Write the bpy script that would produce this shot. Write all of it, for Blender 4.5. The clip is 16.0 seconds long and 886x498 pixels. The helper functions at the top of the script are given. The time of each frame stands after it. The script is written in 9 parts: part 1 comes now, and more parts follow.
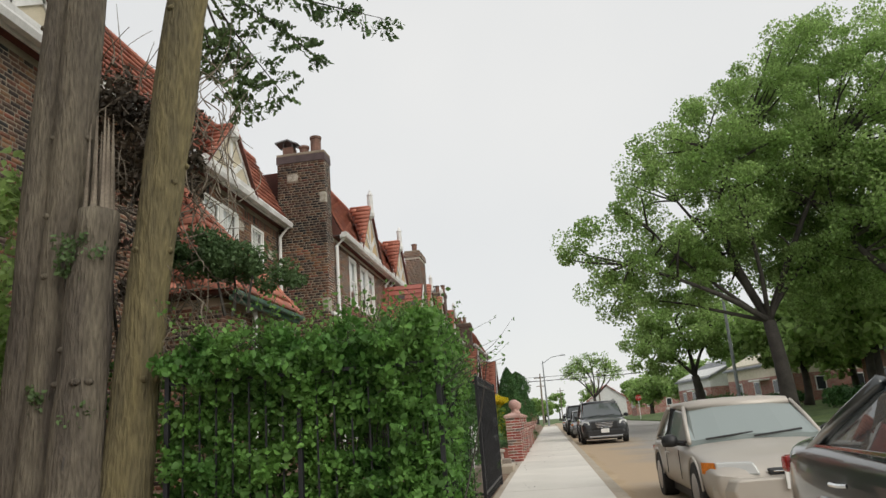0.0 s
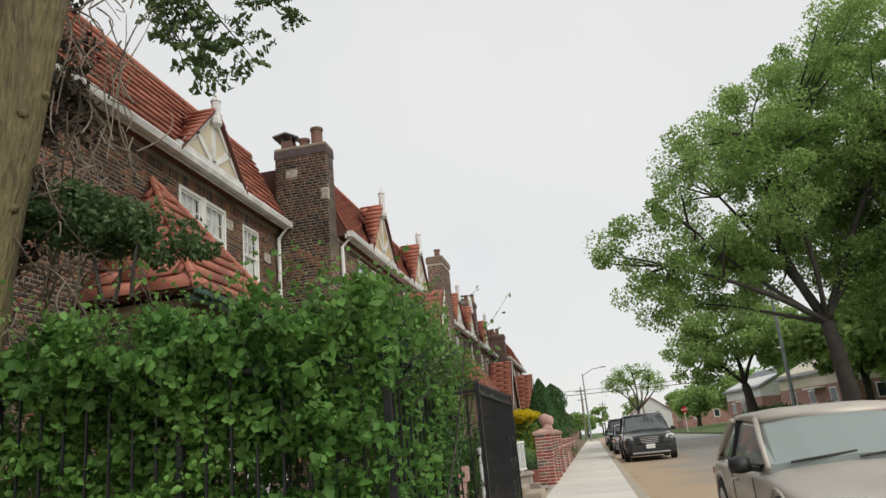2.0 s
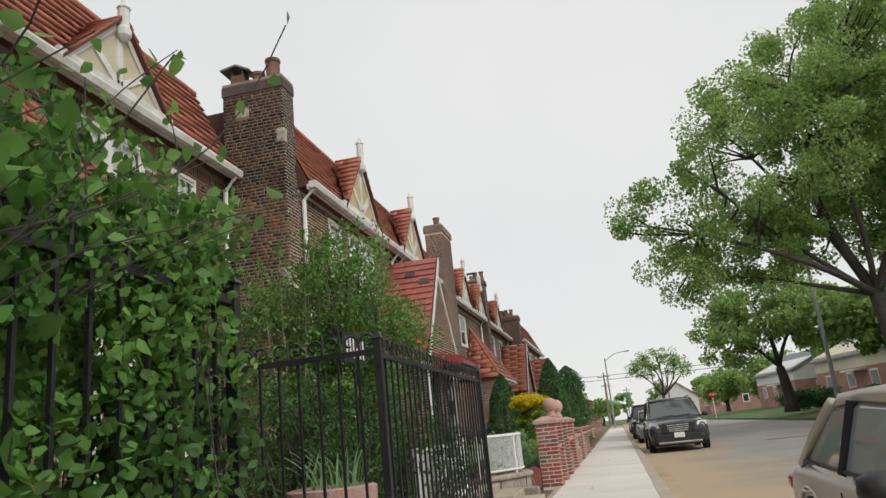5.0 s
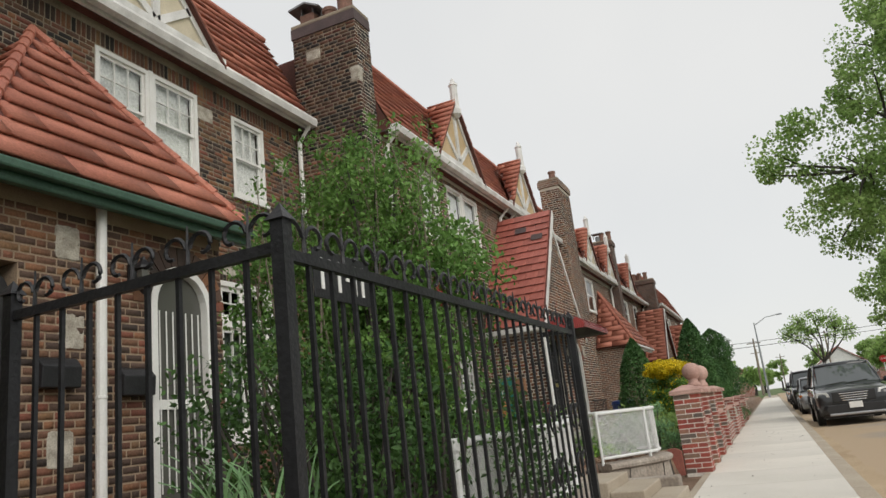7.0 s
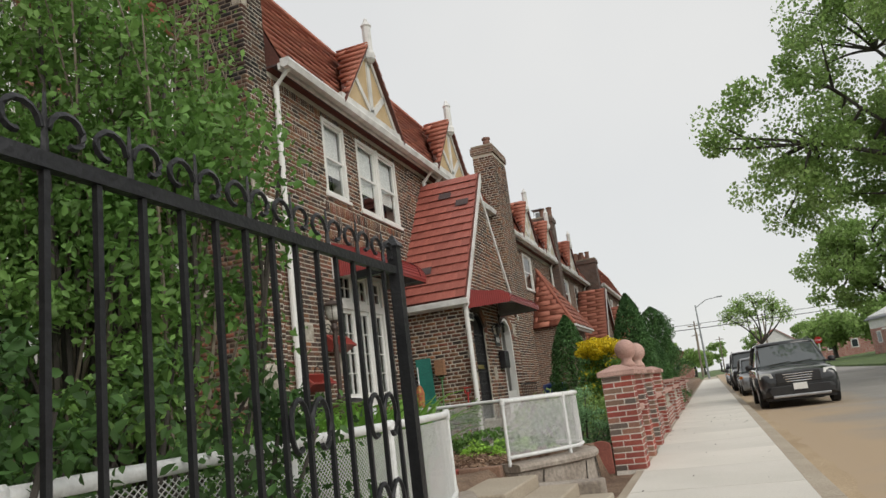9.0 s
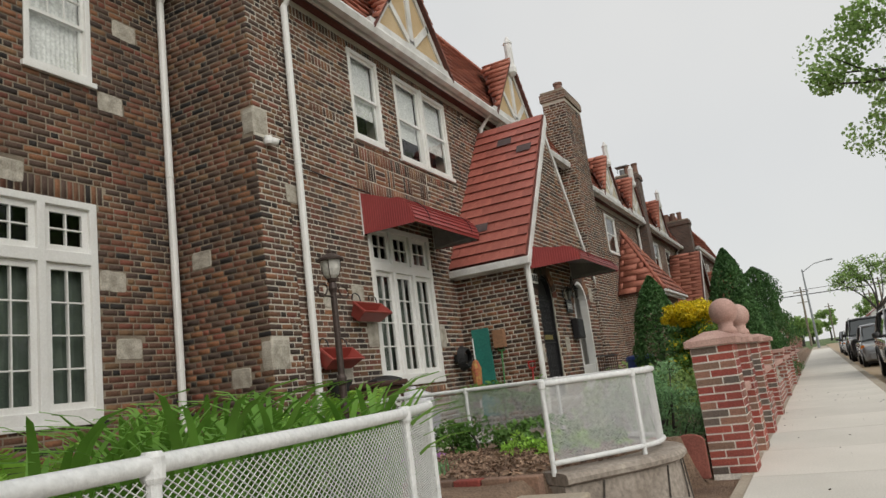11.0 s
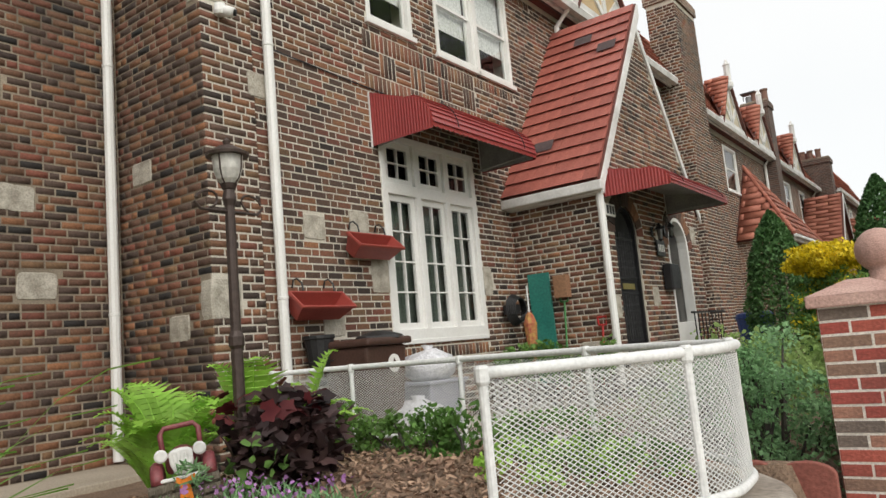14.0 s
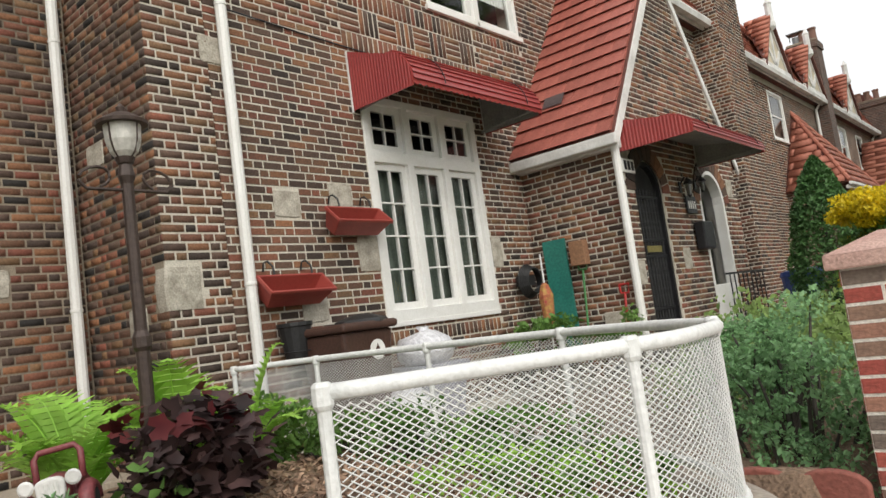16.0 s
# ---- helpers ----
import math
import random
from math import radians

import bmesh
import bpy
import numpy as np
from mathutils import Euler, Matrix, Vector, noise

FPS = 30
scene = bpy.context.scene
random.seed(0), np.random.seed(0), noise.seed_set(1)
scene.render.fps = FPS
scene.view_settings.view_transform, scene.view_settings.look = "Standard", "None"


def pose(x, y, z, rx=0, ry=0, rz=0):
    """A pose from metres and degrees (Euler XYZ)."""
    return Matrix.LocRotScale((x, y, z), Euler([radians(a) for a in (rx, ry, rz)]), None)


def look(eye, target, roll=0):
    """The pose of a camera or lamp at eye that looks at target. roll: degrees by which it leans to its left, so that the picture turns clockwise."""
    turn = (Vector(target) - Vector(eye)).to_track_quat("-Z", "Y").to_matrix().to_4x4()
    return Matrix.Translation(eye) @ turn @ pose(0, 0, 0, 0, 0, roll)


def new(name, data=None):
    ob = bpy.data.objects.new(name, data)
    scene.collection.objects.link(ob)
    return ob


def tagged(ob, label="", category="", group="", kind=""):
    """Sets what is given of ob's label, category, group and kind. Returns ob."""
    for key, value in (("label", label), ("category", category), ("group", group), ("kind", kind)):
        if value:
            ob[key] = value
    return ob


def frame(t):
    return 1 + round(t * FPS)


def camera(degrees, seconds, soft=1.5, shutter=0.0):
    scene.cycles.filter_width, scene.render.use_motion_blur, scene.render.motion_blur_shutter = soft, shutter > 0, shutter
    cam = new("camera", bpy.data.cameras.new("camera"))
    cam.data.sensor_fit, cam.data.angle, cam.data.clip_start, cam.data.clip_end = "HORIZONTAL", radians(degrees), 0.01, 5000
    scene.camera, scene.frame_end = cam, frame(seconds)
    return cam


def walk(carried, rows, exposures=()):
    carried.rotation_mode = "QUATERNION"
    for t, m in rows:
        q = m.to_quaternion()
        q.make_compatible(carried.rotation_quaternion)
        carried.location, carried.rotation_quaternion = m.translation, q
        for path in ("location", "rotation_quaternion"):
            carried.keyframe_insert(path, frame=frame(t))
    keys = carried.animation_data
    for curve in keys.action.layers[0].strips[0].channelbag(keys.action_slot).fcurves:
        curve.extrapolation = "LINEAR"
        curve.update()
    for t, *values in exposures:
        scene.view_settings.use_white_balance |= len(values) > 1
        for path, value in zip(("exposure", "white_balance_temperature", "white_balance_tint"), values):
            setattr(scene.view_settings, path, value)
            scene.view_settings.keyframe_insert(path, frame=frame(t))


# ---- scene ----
cam = camera(63.3, 16.0)
METRES, EYE, TILT, LEAN, TURN = 16.0, 1.0, 0.0, 0.0, 7.2
ROWS = [
    (0.0, 0.0, 0.0, 0.0, 1.07, 13.87, 4.33),
    (0.5, 0.0088, 0.0327, -0.0003, 3.03, 14.31, 5.22),
    (1.0, 0.0132, 0.0673, 0.0006, 3.93, 14.11, 5.04),
    (1.5, 0.0244, 0.1006, 0.0008, 3.61, 15.17, 5.81),
    (2.0, 0.0281, 0.1371, 0.0014, 4.32, 15.4, 5.33),
    (2.5, 0.0372, 0.1711, 0.0011, 4.46, 14.94, 5.73),
    (3.0, 0.0412, 0.2077, 0.0016, 3.87, 14.6, 4.9),
    (5.5, 0.07, 0.3832, 0.0022, 8.39, 14.68, 6.59),
    (6.0, 0.0689, 0.4206, 0.0019, 13.28, 13.3, 5.59),
    (6.5, 0.0731, 0.4531, 0.0015, 14.69, 13.63, 6.89),
    (7.0, 0.0734, 0.4915, 0.002, 17.14, 13.84, 6.47),
    (7.5, 0.0761, 0.5252, 0.0019, 17.06, 13.39, 6.35),
    (8.0, 0.0775, 0.5588, 0.0017, 15.92, 12.86, 6.28),
    (8.5, 0.0814, 0.5901, 0.0013, 12.49, 12.27, 6.74),
    (11.0, 0.0886, 0.7583, 0.0016, 20.42, 10.87, 7.26),
    (11.5, 0.0852, 0.788, 0.0029, 21.29, 10.3, 6.38),
    (12.0, 0.0896, 0.8187, 0.0031, 21.59, 10.09, 6.16),
    (12.5, 0.0869, 0.8471, 0.0038, 20.93, 9.06, 5.08),
    (13.0, 0.089, 0.8761, 0.0035, 23.08, 8.14, 5.56),
    (13.5, 0.0856, 0.9037, 0.0037, 27.24, 7.58, 4.63),
    (14.0, 0.0869, 0.9297, 0.0038, 29.52, 7.7, 5.12),
    (14.5, 0.0892, 0.9513, 0.0045, 32.0, 7.09, 5.11),
    (15.0, 0.0845, 0.9674, 0.0056, 32.49, 6.04, 4.6),
    (15.5, 0.0886, 0.979, 0.0056, 34.6, 5.64, 6.45),
    (16.0, 0.0943, 0.9869, 0.0052, 33.88, 5.93, 7.83),
]
walk(cam, [(t, pose(0, 0, EYE, TILT, LEAN, TURN) @ pose(METRES * x, METRES * y, METRES * z, 90 + pitch, roll, yaw)) for t, x, y, z, yaw, pitch, roll in ROWS],
     exposures=[(0.0, 0.15, 6750, 8), (8.5, 0.1, 6750, 8), (11.0, 0.0, 6750, 8), (12.5, 0.06, 6750, 8), (13.0, 0.12, 6750, 8), (13.5, 0.34, 6750, 8), (15.0, 0.5, 6750, 8), (16.0, 0.55, 6750, 8)])

# ---- world and light: a bright overcast day ----
world = bpy.data.worlds.new("sky")
scene.world = world
world.use_nodes = True
wt = world.node_tree
wt.nodes.clear()
w_out = wt.nodes.new("ShaderNodeOutputWorld")
w_bg = wt.nodes.new("ShaderNodeBackground")
w_sky = wt.nodes.new("ShaderNodeTexSky")
w_sky.sky_type, w_sky.sun_disc = "NISHITA", False
w_sky.sun_elevation, w_sky.sun_rotation = radians(38), radians(126)
w_dim = wt.nodes.new("ShaderNodeMixRGB")
w_dim.blend_type = "MULTIPLY"
w_dim.inputs[0].default_value = 1.0
w_dim.inputs[2].default_value = (0.1, 0.1, 0.1, 1)
w_mix = wt.nodes.new("ShaderNodeMixRGB")
w_mix.inputs[0].default_value = 0.9
w_tc = wt.nodes.new("ShaderNodeTexCoord")
w_noise = wt.nodes.new("ShaderNodeTexNoise")
w_noise.inputs["Scale"].default_value = 1.6
w_noise.inputs["Detail"].default_value = 4
w_ramp = wt.nodes.new("ShaderNodeValToRGB")
w_ramp.color_ramp.elements[0].position, w_ramp.color_ramp.elements[1].position = 0.3, 0.75
w_ramp.color_ramp.elements[0].color = (0.70, 0.72, 0.755, 1)
w_ramp.color_ramp.elements[1].color = (0.80, 0.805, 0.82, 1)
wt.links.new(w_tc.outputs["Generated"], w_noise.inputs["Vector"])
wt.links.new(w_noise.outputs["Fac"], w_ramp.inputs[0])
wt.links.new(w_sky.outputs[0], w_dim.inputs[1])
wt.links.new(w_dim.outputs[0], w_mix.inputs[1])
wt.links.new(w_ramp.outputs[0], w_mix.inputs[2])
wt.links.new(w_mix.outputs[0], w_bg.inputs["Color"])
w_bg.inputs["Strength"].default_value = 1.0
wt.links.new(w_bg.outputs[0], w_out.inputs["Surface"])

sun = new("sun", bpy.data.lights.new("sun", "SUN"))
sun.data.energy, sun.data.angle, sun.data.color = 1.5, radians(45), (1.0, 0.97, 0.93)
sun.matrix_world = look((26, -19, 25), (0, 0, 0))
scene.view_settings.exposure = 0.0


# ---- materials ----
def mat(name, c1, c2, rough=0.8, scale=3.0, fine=40.0, bump=0.3, metal=0.0, vary=0.0, by="none", spec=0.5, stain=0.25, dist=0.01, stretch=None):
    """Two colours mixed by a broad noise, a fine grain over them, relief, and a shift of brightness from piece to piece."""
    m = bpy.data.materials.new(name)
    m.use_nodes = True
    nt = m.node_tree
    bs = nt.nodes["Principled BSDF"]
    bs.inputs["Roughness"].default_value, bs.inputs["Metallic"].default_value = rough, metal
    bs.inputs["Specular IOR Level"].default_value = spec
    tc = nt.nodes.new("ShaderNodeTexCoord")
    n1, n2 = nt.nodes.new("ShaderNodeTexNoise"), nt.nodes.new("ShaderNodeTexNoise")
    n1.inputs["Scale"].default_value, n1.inputs["Detail"].default_value = scale, 5
    n2.inputs["Scale"].default_value, n2.inputs["Detail"].default_value = fine, 3
    src_v = tc.outputs["Object"]
    if stretch:
        mp = nt.nodes.new("ShaderNodeMapping")
        mp.inputs["Scale"].default_value = stretch
        nt.links.new(src_v, mp.inputs["Vector"])
        src_v = mp.outputs[0]
    for n in (n1, n2):
        nt.links.new(src_v, n.inputs["Vector"])
    rp = nt.nodes.new("ShaderNodeValToRGB")
    rp.color_ramp.elements[0].position, rp.color_ramp.elements[1].position = 0.32, 0.68
    rp.color_ramp.elements[0].color, rp.color_ramp.elements[1].color = (*c1, 1), (*c2, 1)
    nt.links.new(n1.outputs["Fac"], rp.inputs[0])
    hsv = nt.nodes.new("ShaderNodeHueSaturation")
    nt.links.new(rp.outputs[0], hsv.inputs["Color"])
    mr = nt.nodes.new("ShaderNodeMapRange")
    mr.inputs["From Min"].default_value, mr.inputs["From Max"].default_value = 0.25, 0.75
    mr.inputs["To Min"].default_value, mr.inputs["To Max"].default_value = 1 - stain, 1 + stain
    nt.links.new(n2.outputs["Fac"], mr.inputs["Value"])
    last = mr.outputs[0]
    if vary:
        src = nt.nodes.new("ShaderNodeObjectInfo").outputs["Random"] if by == "object" else nt.nodes.new("ShaderNodeNewGeometry").outputs["Random Per Island"]
        m2 = nt.nodes.new("ShaderNodeMapRange")
        m2.inputs["To Min"].default_value, m2.inputs["To Max"].default_value = 1 - vary, 1 + vary
        nt.links.new(src, m2.inputs["Value"])
        mul = nt.nodes.new("ShaderNodeMath")
        mul.operation = "MULTIPLY"
        nt.links.new(m2.outputs[0], mul.inputs[0])
        nt.links.new(last, mul.inputs[1])
        last = mul.outputs[0]
    nt.links.new(last, hsv.inputs["Value"])
    nt.links.new(hsv.outputs[0], bs.inputs["Base Color"])
    if bump:
        bp = nt.nodes.new("ShaderNodeBump")
        bp.inputs["Strength"].default_value, bp.inputs["Distance"].default_value = bump, dist
        nt.links.new(n2.outputs["Fac"], bp.inputs["Height"])
        nt.links.new(bp.outputs[0], bs.inputs["Normal"])
    return m


def brick_mat(name, colours, by="island", rough=0.85):
    """Fired clay: each brick takes its own colour from a row of kiln colours."""
    m = mat(name, (0.2, 0.1, 0.07), (0.2, 0.1, 0.07), rough, 2.0, 60.0, 0.5, stain=0.3)
    nt = m.node_tree
    hsv = [n for n in nt.nodes if n.type == "HUE_SAT"][0]
    src = nt.nodes.new("ShaderNodeObjectInfo").outputs["Random"] if by == "object" else nt.nodes.new("ShaderNodeNewGeometry").outputs["Random Per Island"]
    rp = nt.nodes.new("ShaderNodeValToRGB")
    rp.color_ramp.interpolation = "CONSTANT"
    el = rp.color_ramp.elements
    while len(el) < len(colours):
        el.new(0.5)
    for i, c in enumerate(colours):
        el[i].position, el[i].color = i / len(colours), (*c, 1)
    nt.links.new(src, rp.inputs[0])
    # broad weather blotches that run across many bricks
    geo, big = nt.nodes.new("ShaderNodeNewGeometry"), nt.nodes.new("ShaderNodeTexNoise")
    big.inputs["Scale"].default_value, big.inputs["Detail"].default_value = 1.1, 6
    nt.links.new(geo.outputs["Position"], big.inputs["Vector"])
    shade = nt.nodes.new("ShaderNodeValToRGB")
    shade.color_ramp.elements[0].position, shade.color_ramp.elements[1].position = 0.33, 0.66
    shade.color_ramp.elements[0].color, shade.color_ramp.elements[1].color = (0.62, 0.64, 0.66, 1), (1.2, 1.14, 1.05, 1)
    nt.links.new(big.outputs["Fac"], shade.inputs[0])
    mulc = nt.nodes.new("ShaderNodeMixRGB")
    mulc.blend_type, mulc.inputs[0].default_value = "MULTIPLY", 1.0
    nt.links.new(rp.outputs[0], mulc.inputs[1])
    nt.links.new(shade.outputs[0], mulc.inputs[2])
    nt.links.new(mulc.outputs[0], hsv.inputs["Color"])
    return m


def far_brick_mat(name, c1, c2, mortar):
    m = bpy.data.materials.new(name)
    m.use_nodes = True
    nt = m.node_tree
    bs = nt.nodes["Principled BSDF"]
    bs.inputs["Roughness"].default_value = 0.9
    tc = nt.nodes.new("ShaderNodeTexCoord")
    mp = nt.nodes.new("ShaderNodeMapping")
    mp.inputs["Rotation"].default_value = (radians(90), 0, radians(90))
    bt = nt.nodes.new("ShaderNodeTexBrick")
    bt.inputs["Scale"].default_value = 1.0
    bt.inputs["Brick Width"].default_value, bt.inputs["Row Height"].default_value, bt.inputs["Mortar Size"].default_value = 0.21, 0.073, 0.011
    bt.inputs["Color1"].default_value, bt.inputs["Color2"].default_value, bt.inputs["Mortar"].default_value = (*c1, 1), (*c2, 1), (*mortar, 1)
    sp = nt.nodes.new("ShaderNodeSeparateXYZ")
    ad = nt.nodes.new("ShaderNodeMath")
    cb = nt.nodes.new("ShaderNodeCombineXYZ")
    nt.links.new(tc.outputs["Object"], sp.inputs[0])
    nt.links.new(sp.outputs["X"], ad.inputs[0])
    nt.links.new(sp.outputs["Y"], ad.inputs[1])
    nt.links.new(ad.outputs[0], cb.inputs["X"])
    nt.links.new(sp.outputs["Z"], cb.inputs["Y"])
    nt.links.new(cb.outputs[0], bt.inputs["Vector"])
    ns = nt.nodes.new("ShaderNodeTexNoise")
    ns.inputs["Scale"].default_value = 1.5
    nt.links.new(tc.outputs["Object"], ns.inputs["Vector"])
    mx = nt.nodes.new("ShaderNodeMixRGB")
    mx.blend_type = "OVERLAY"
    mx.inputs[0].default_value = 0.5
    nt.links.new(bt.outputs["Color"], mx.inputs[1])
    nt.links.new(ns.outputs["Fac"], mx.inputs[2])
    nt.links.new(mx.outputs[0], bs.inputs["Base Color"])
    return m


def glass_mat(name, tint=(0.03, 0.04, 0.045), rough=0.03):
    m = bpy.data.materials.new(name)
    m.use_nodes = True
    bs = m.node_tree.nodes["Principled BSDF"]
    bs.inputs["Base Color"].default_value = (*tint, 1)
    bs.inputs["Roughness"].default_value = rough
    bs.inputs["Specular IOR Level"].default_value = 0.6
    return m


def leaf_mat(name, c1, c2, scale=0.6, vary=0.35, trans=0.35):
    m = mat(name, c1, c2, 0.55, scale, 8.0, 0.0, vary=vary, by="island", spec=0.35, stain=0.15)
    nt = m.node_tree
    bs = nt.nodes["Principled BSDF"]
    tr = nt.nodes.new("ShaderNodeBsdfTranslucent")
    mx = nt.nodes.new("ShaderNodeMixShader")
    mx.inputs[0].default_value = trans
    hsv = [n for n in nt.nodes if n.type == "HUE_SAT"][0]
    nt.links.new(hsv.outputs[0], tr.inputs["Color"])
    out = [n for n in nt.nodes if n.type == "OUTPUT_MATERIAL"][0]
    nt.links.new(bs.outputs[0], mx.inputs[1])
    nt.links.new(tr.outputs[0], mx.inputs[2])
    nt.links.new(mx.outputs[0], out.inputs["Surface"])
    return m


WALL_COLOURS = [(0.14, 0.077, 0.053), (0.175, 0.082, 0.056), (0.062, 0.043, 0.036), (0.15, 0.084, 0.055), (0.2, 0.105, 0.062), (0.043, 0.033, 0.029), (0.185, 0.115, 0.067), (0.095, 0.063, 0.05), (0.19, 0.076, 0.054), (0.13, 0.075, 0.053), (0.076, 0.052, 0.042), (0.16, 0.077, 0.053), (0.215, 0.11, 0.062), (0.092, 0.062, 0.05)]
WALL_COLOURS = [(r * 1.06, g_ * 0.98, b * 0.93) for r, g_, b in WALL_COLOURS]
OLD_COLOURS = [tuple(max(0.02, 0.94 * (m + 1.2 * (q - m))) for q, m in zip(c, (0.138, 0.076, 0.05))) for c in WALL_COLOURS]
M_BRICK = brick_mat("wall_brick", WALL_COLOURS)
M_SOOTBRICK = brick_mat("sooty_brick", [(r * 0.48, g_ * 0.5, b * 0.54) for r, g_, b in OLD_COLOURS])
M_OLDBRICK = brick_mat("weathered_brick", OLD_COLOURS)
M_BRICK_OB = brick_mat("wall_brick_single", WALL_COLOURS, "object")
M_MORTAR = mat("mortar", (0.50, 0.46, 0.39), (0.62, 0.58, 0.50), 0.95, 2.0, 80.0, 0.5)
M_FARBRICK = far_brick_mat("far_brick", (0.08, 0.05, 0.04), (0.20, 0.095, 0.06), (0.35, 0.30, 0.24))
M_FARSOOT = far_brick_mat("far_sooty_brick", (0.055, 0.035, 0.03), (0.12, 0.062, 0.045), (0.17, 0.14, 0.12))
M_PIERBRICK = brick_mat("pier_brick", [(0.30, 0.068, 0.055), (0.23, 0.145, 0.11), (0.35, 0.088, 0.066), (0.15, 0.12, 0.105), (0.28, 0.075, 0.06), (0.30, 0.155, 0.115)], "object")
M_PIERMORTAR = mat("pale_mortar", (0.62, 0.58, 0.52), (0.74, 0.70, 0.64), 0.95, 4.0, 90.0, 0.5)
M_CAP = mat("pink_stone", (0.42, 0.25, 0.21), (0.52, 0.34, 0.29), 0.85, 4.0, 90.0, 0.5)
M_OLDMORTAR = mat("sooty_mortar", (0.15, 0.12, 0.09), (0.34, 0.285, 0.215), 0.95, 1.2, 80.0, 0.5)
M_STONE = mat("limestone", (0.30, 0.27, 0.22), (0.52, 0.48, 0.41), 0.92, 9.0, 70.0, 0.5, stain=0.3, dist=0.01)
M_TILE = mat("clay_tile", (0.37, 0.125, 0.085), (0.52, 0.20, 0.135), 0.7, 1.2, 40.0, 0.3, vary=0.08, by="island")
M_TILE_OB = mat("clay_tile_single", (0.30, 0.085, 0.065), (0.44, 0.145, 0.11), 0.55, 3.2, 40.0, 0.3, vary=0.12, by="object")
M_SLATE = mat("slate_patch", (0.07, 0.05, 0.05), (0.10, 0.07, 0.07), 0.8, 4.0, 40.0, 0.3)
M_UNDER = mat("roof_deck", (0.10, 0.04, 0.03), (0.14, 0.05, 0.04), 0.9)
M_WHITE = mat("white_paint", (0.74, 0.73, 0.70), (0.80, 0.80, 0.78), 0.5, 3.0, 50.0, 0.1, stain=0.06)
M_OLDWHITE = mat("weathered_white_paint", (0.55, 0.54, 0.52), (0.78, 0.77, 0.75), 0.55, 3.0, 50.0, 0.15, stain=0.1)
# tan mortar, darkened to carry the shadow below the porch roof
M_SHADEMORTAR = mat("shaded_tan_mortar", (0.24, 0.17, 0.115), (0.36, 0.27, 0.19), 0.95, 2.0, 80.0, 0.5)
M_STUCCO = mat("tan_stucco", (0.50, 0.36, 0.20), (0.58, 0.44, 0.27), 0.9, 3.0, 60.0, 0.4, stain=0.1)
M_STUCCO_PALE = mat("cream_stucco", (0.52, 0.46, 0.34), (0.62, 0.55, 0.42), 0.9, 3.0, 60.0, 0.4, stain=0.1)
M_GREENGUT = mat("green_paint", (0.03, 0.075, 0.05), (0.045, 0.10, 0.065), 0.5)
M_GLASS = glass_mat("window_glass")
M_LANTERN = glass_mat("smoked_glass", (0.10, 0.10, 0.09), 0.15)
M_CURTAIN = mat("curtain", (0.76, 0.76, 0.74), (0.84, 0.84, 0.82), 0.9, 8.0, 30.0, 0.3)
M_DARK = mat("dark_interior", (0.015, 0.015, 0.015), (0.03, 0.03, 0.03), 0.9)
M_AWN = mat("red_awning", (0.27, 0.035, 0.035), (0.33, 0.05, 0.045), 0.35, 2.0, 30.0, 0.1, stain=0.1)
M_AWNUNDER = mat("grey_awning_underside", (0.22, 0.22, 0.22), (0.32, 0.32, 0.31), 0.6)
M_IRON = mat("black_iron", (0.012, 0.012, 0.014), (0.025, 0.025, 0.028), 0.45, 5.0, 60.0, 0.3, metal=0.2)
M_PIPE = mat("painted_pipe", (0.66, 0.67, 0.66), (0.78, 0.78, 0.77), 0.5, 6.0, 50.0, 0.4, stain=0.12)
M_WALK = mat("concrete_walk", (0.61, 0.58, 0.52), (0.73, 0.69, 0.63), 0.92, 0.7, 70.0, 0.3, vary=0.05, by="object", stain=0.12)
M_KERB = mat("kerb_stone", (0.36, 0.30, 0.23), (0.46, 0.40, 0.32), 0.9, 1.0, 60.0, 0.4, stain=0.2)
M_SOIL = mat("mulch", (0.15, 0.095, 0.065), (0.27, 0.185, 0.125), 0.95, 3.0, 50.0, 1.0, stain=0.4, dist=0.03)
M_GRASS = mat("lawn", (0.06, 0.10, 0.03), (0.12, 0.17, 0.05), 0.95, 0.5, 30.0, 0.8, stain=0.4, dist=0.03)
M_RETAIN = mat("cement_wall", (0.24, 0.20, 0.165), (0.40, 0.35, 0.30), 0.9, 2.6, 30.0, 0.7, stain=0.3)
M_BARK = mat("bark", (0.085, 0.07, 0.055), (0.17, 0.145, 0.105), 0.95, 4.0, 36.0, 1.0, stain=0.4, dist=0.05, stretch=(1, 1, 0.18))
M_BARKMOSS = mat("mossy_bark", (0.10, 0.085, 0.05), (0.21, 0.17, 0.075), 0.95, 3.0, 36.0, 1.0, stain=0.4, dist=0.05, stretch=(1, 1, 0.18))
M_DARKBARK = mat("dark_bark", (0.045, 0.04, 0.035), (0.08, 0.07, 0.06), 0.95, 2.0, 20.0, 1.0)
M_VINE = leaf_mat("vine_leaf", (0.072, 0.18, 0.038), (0.175, 0.34, 0.078), 1.6, 0.45, 0.4)
# leaf green darkened to stand for shade in low growth
M_SHADELEAF = leaf_mat("shaded_leaf", (0.04, 0.10, 0.026), (0.095, 0.19, 0.05), 1.6, 0.45, 0.3)
M_PRIVET = leaf_mat("privet_leaf", (0.098, 0.215, 0.046), (0.215, 0.37, 0.10), 1.4, 0.4, 0.4)
M_OAK = leaf_mat("oak_leaf", (0.24, 0.37, 0.11), (0.39, 0.53, 0.2), 0.25, 0.35, 0.58)
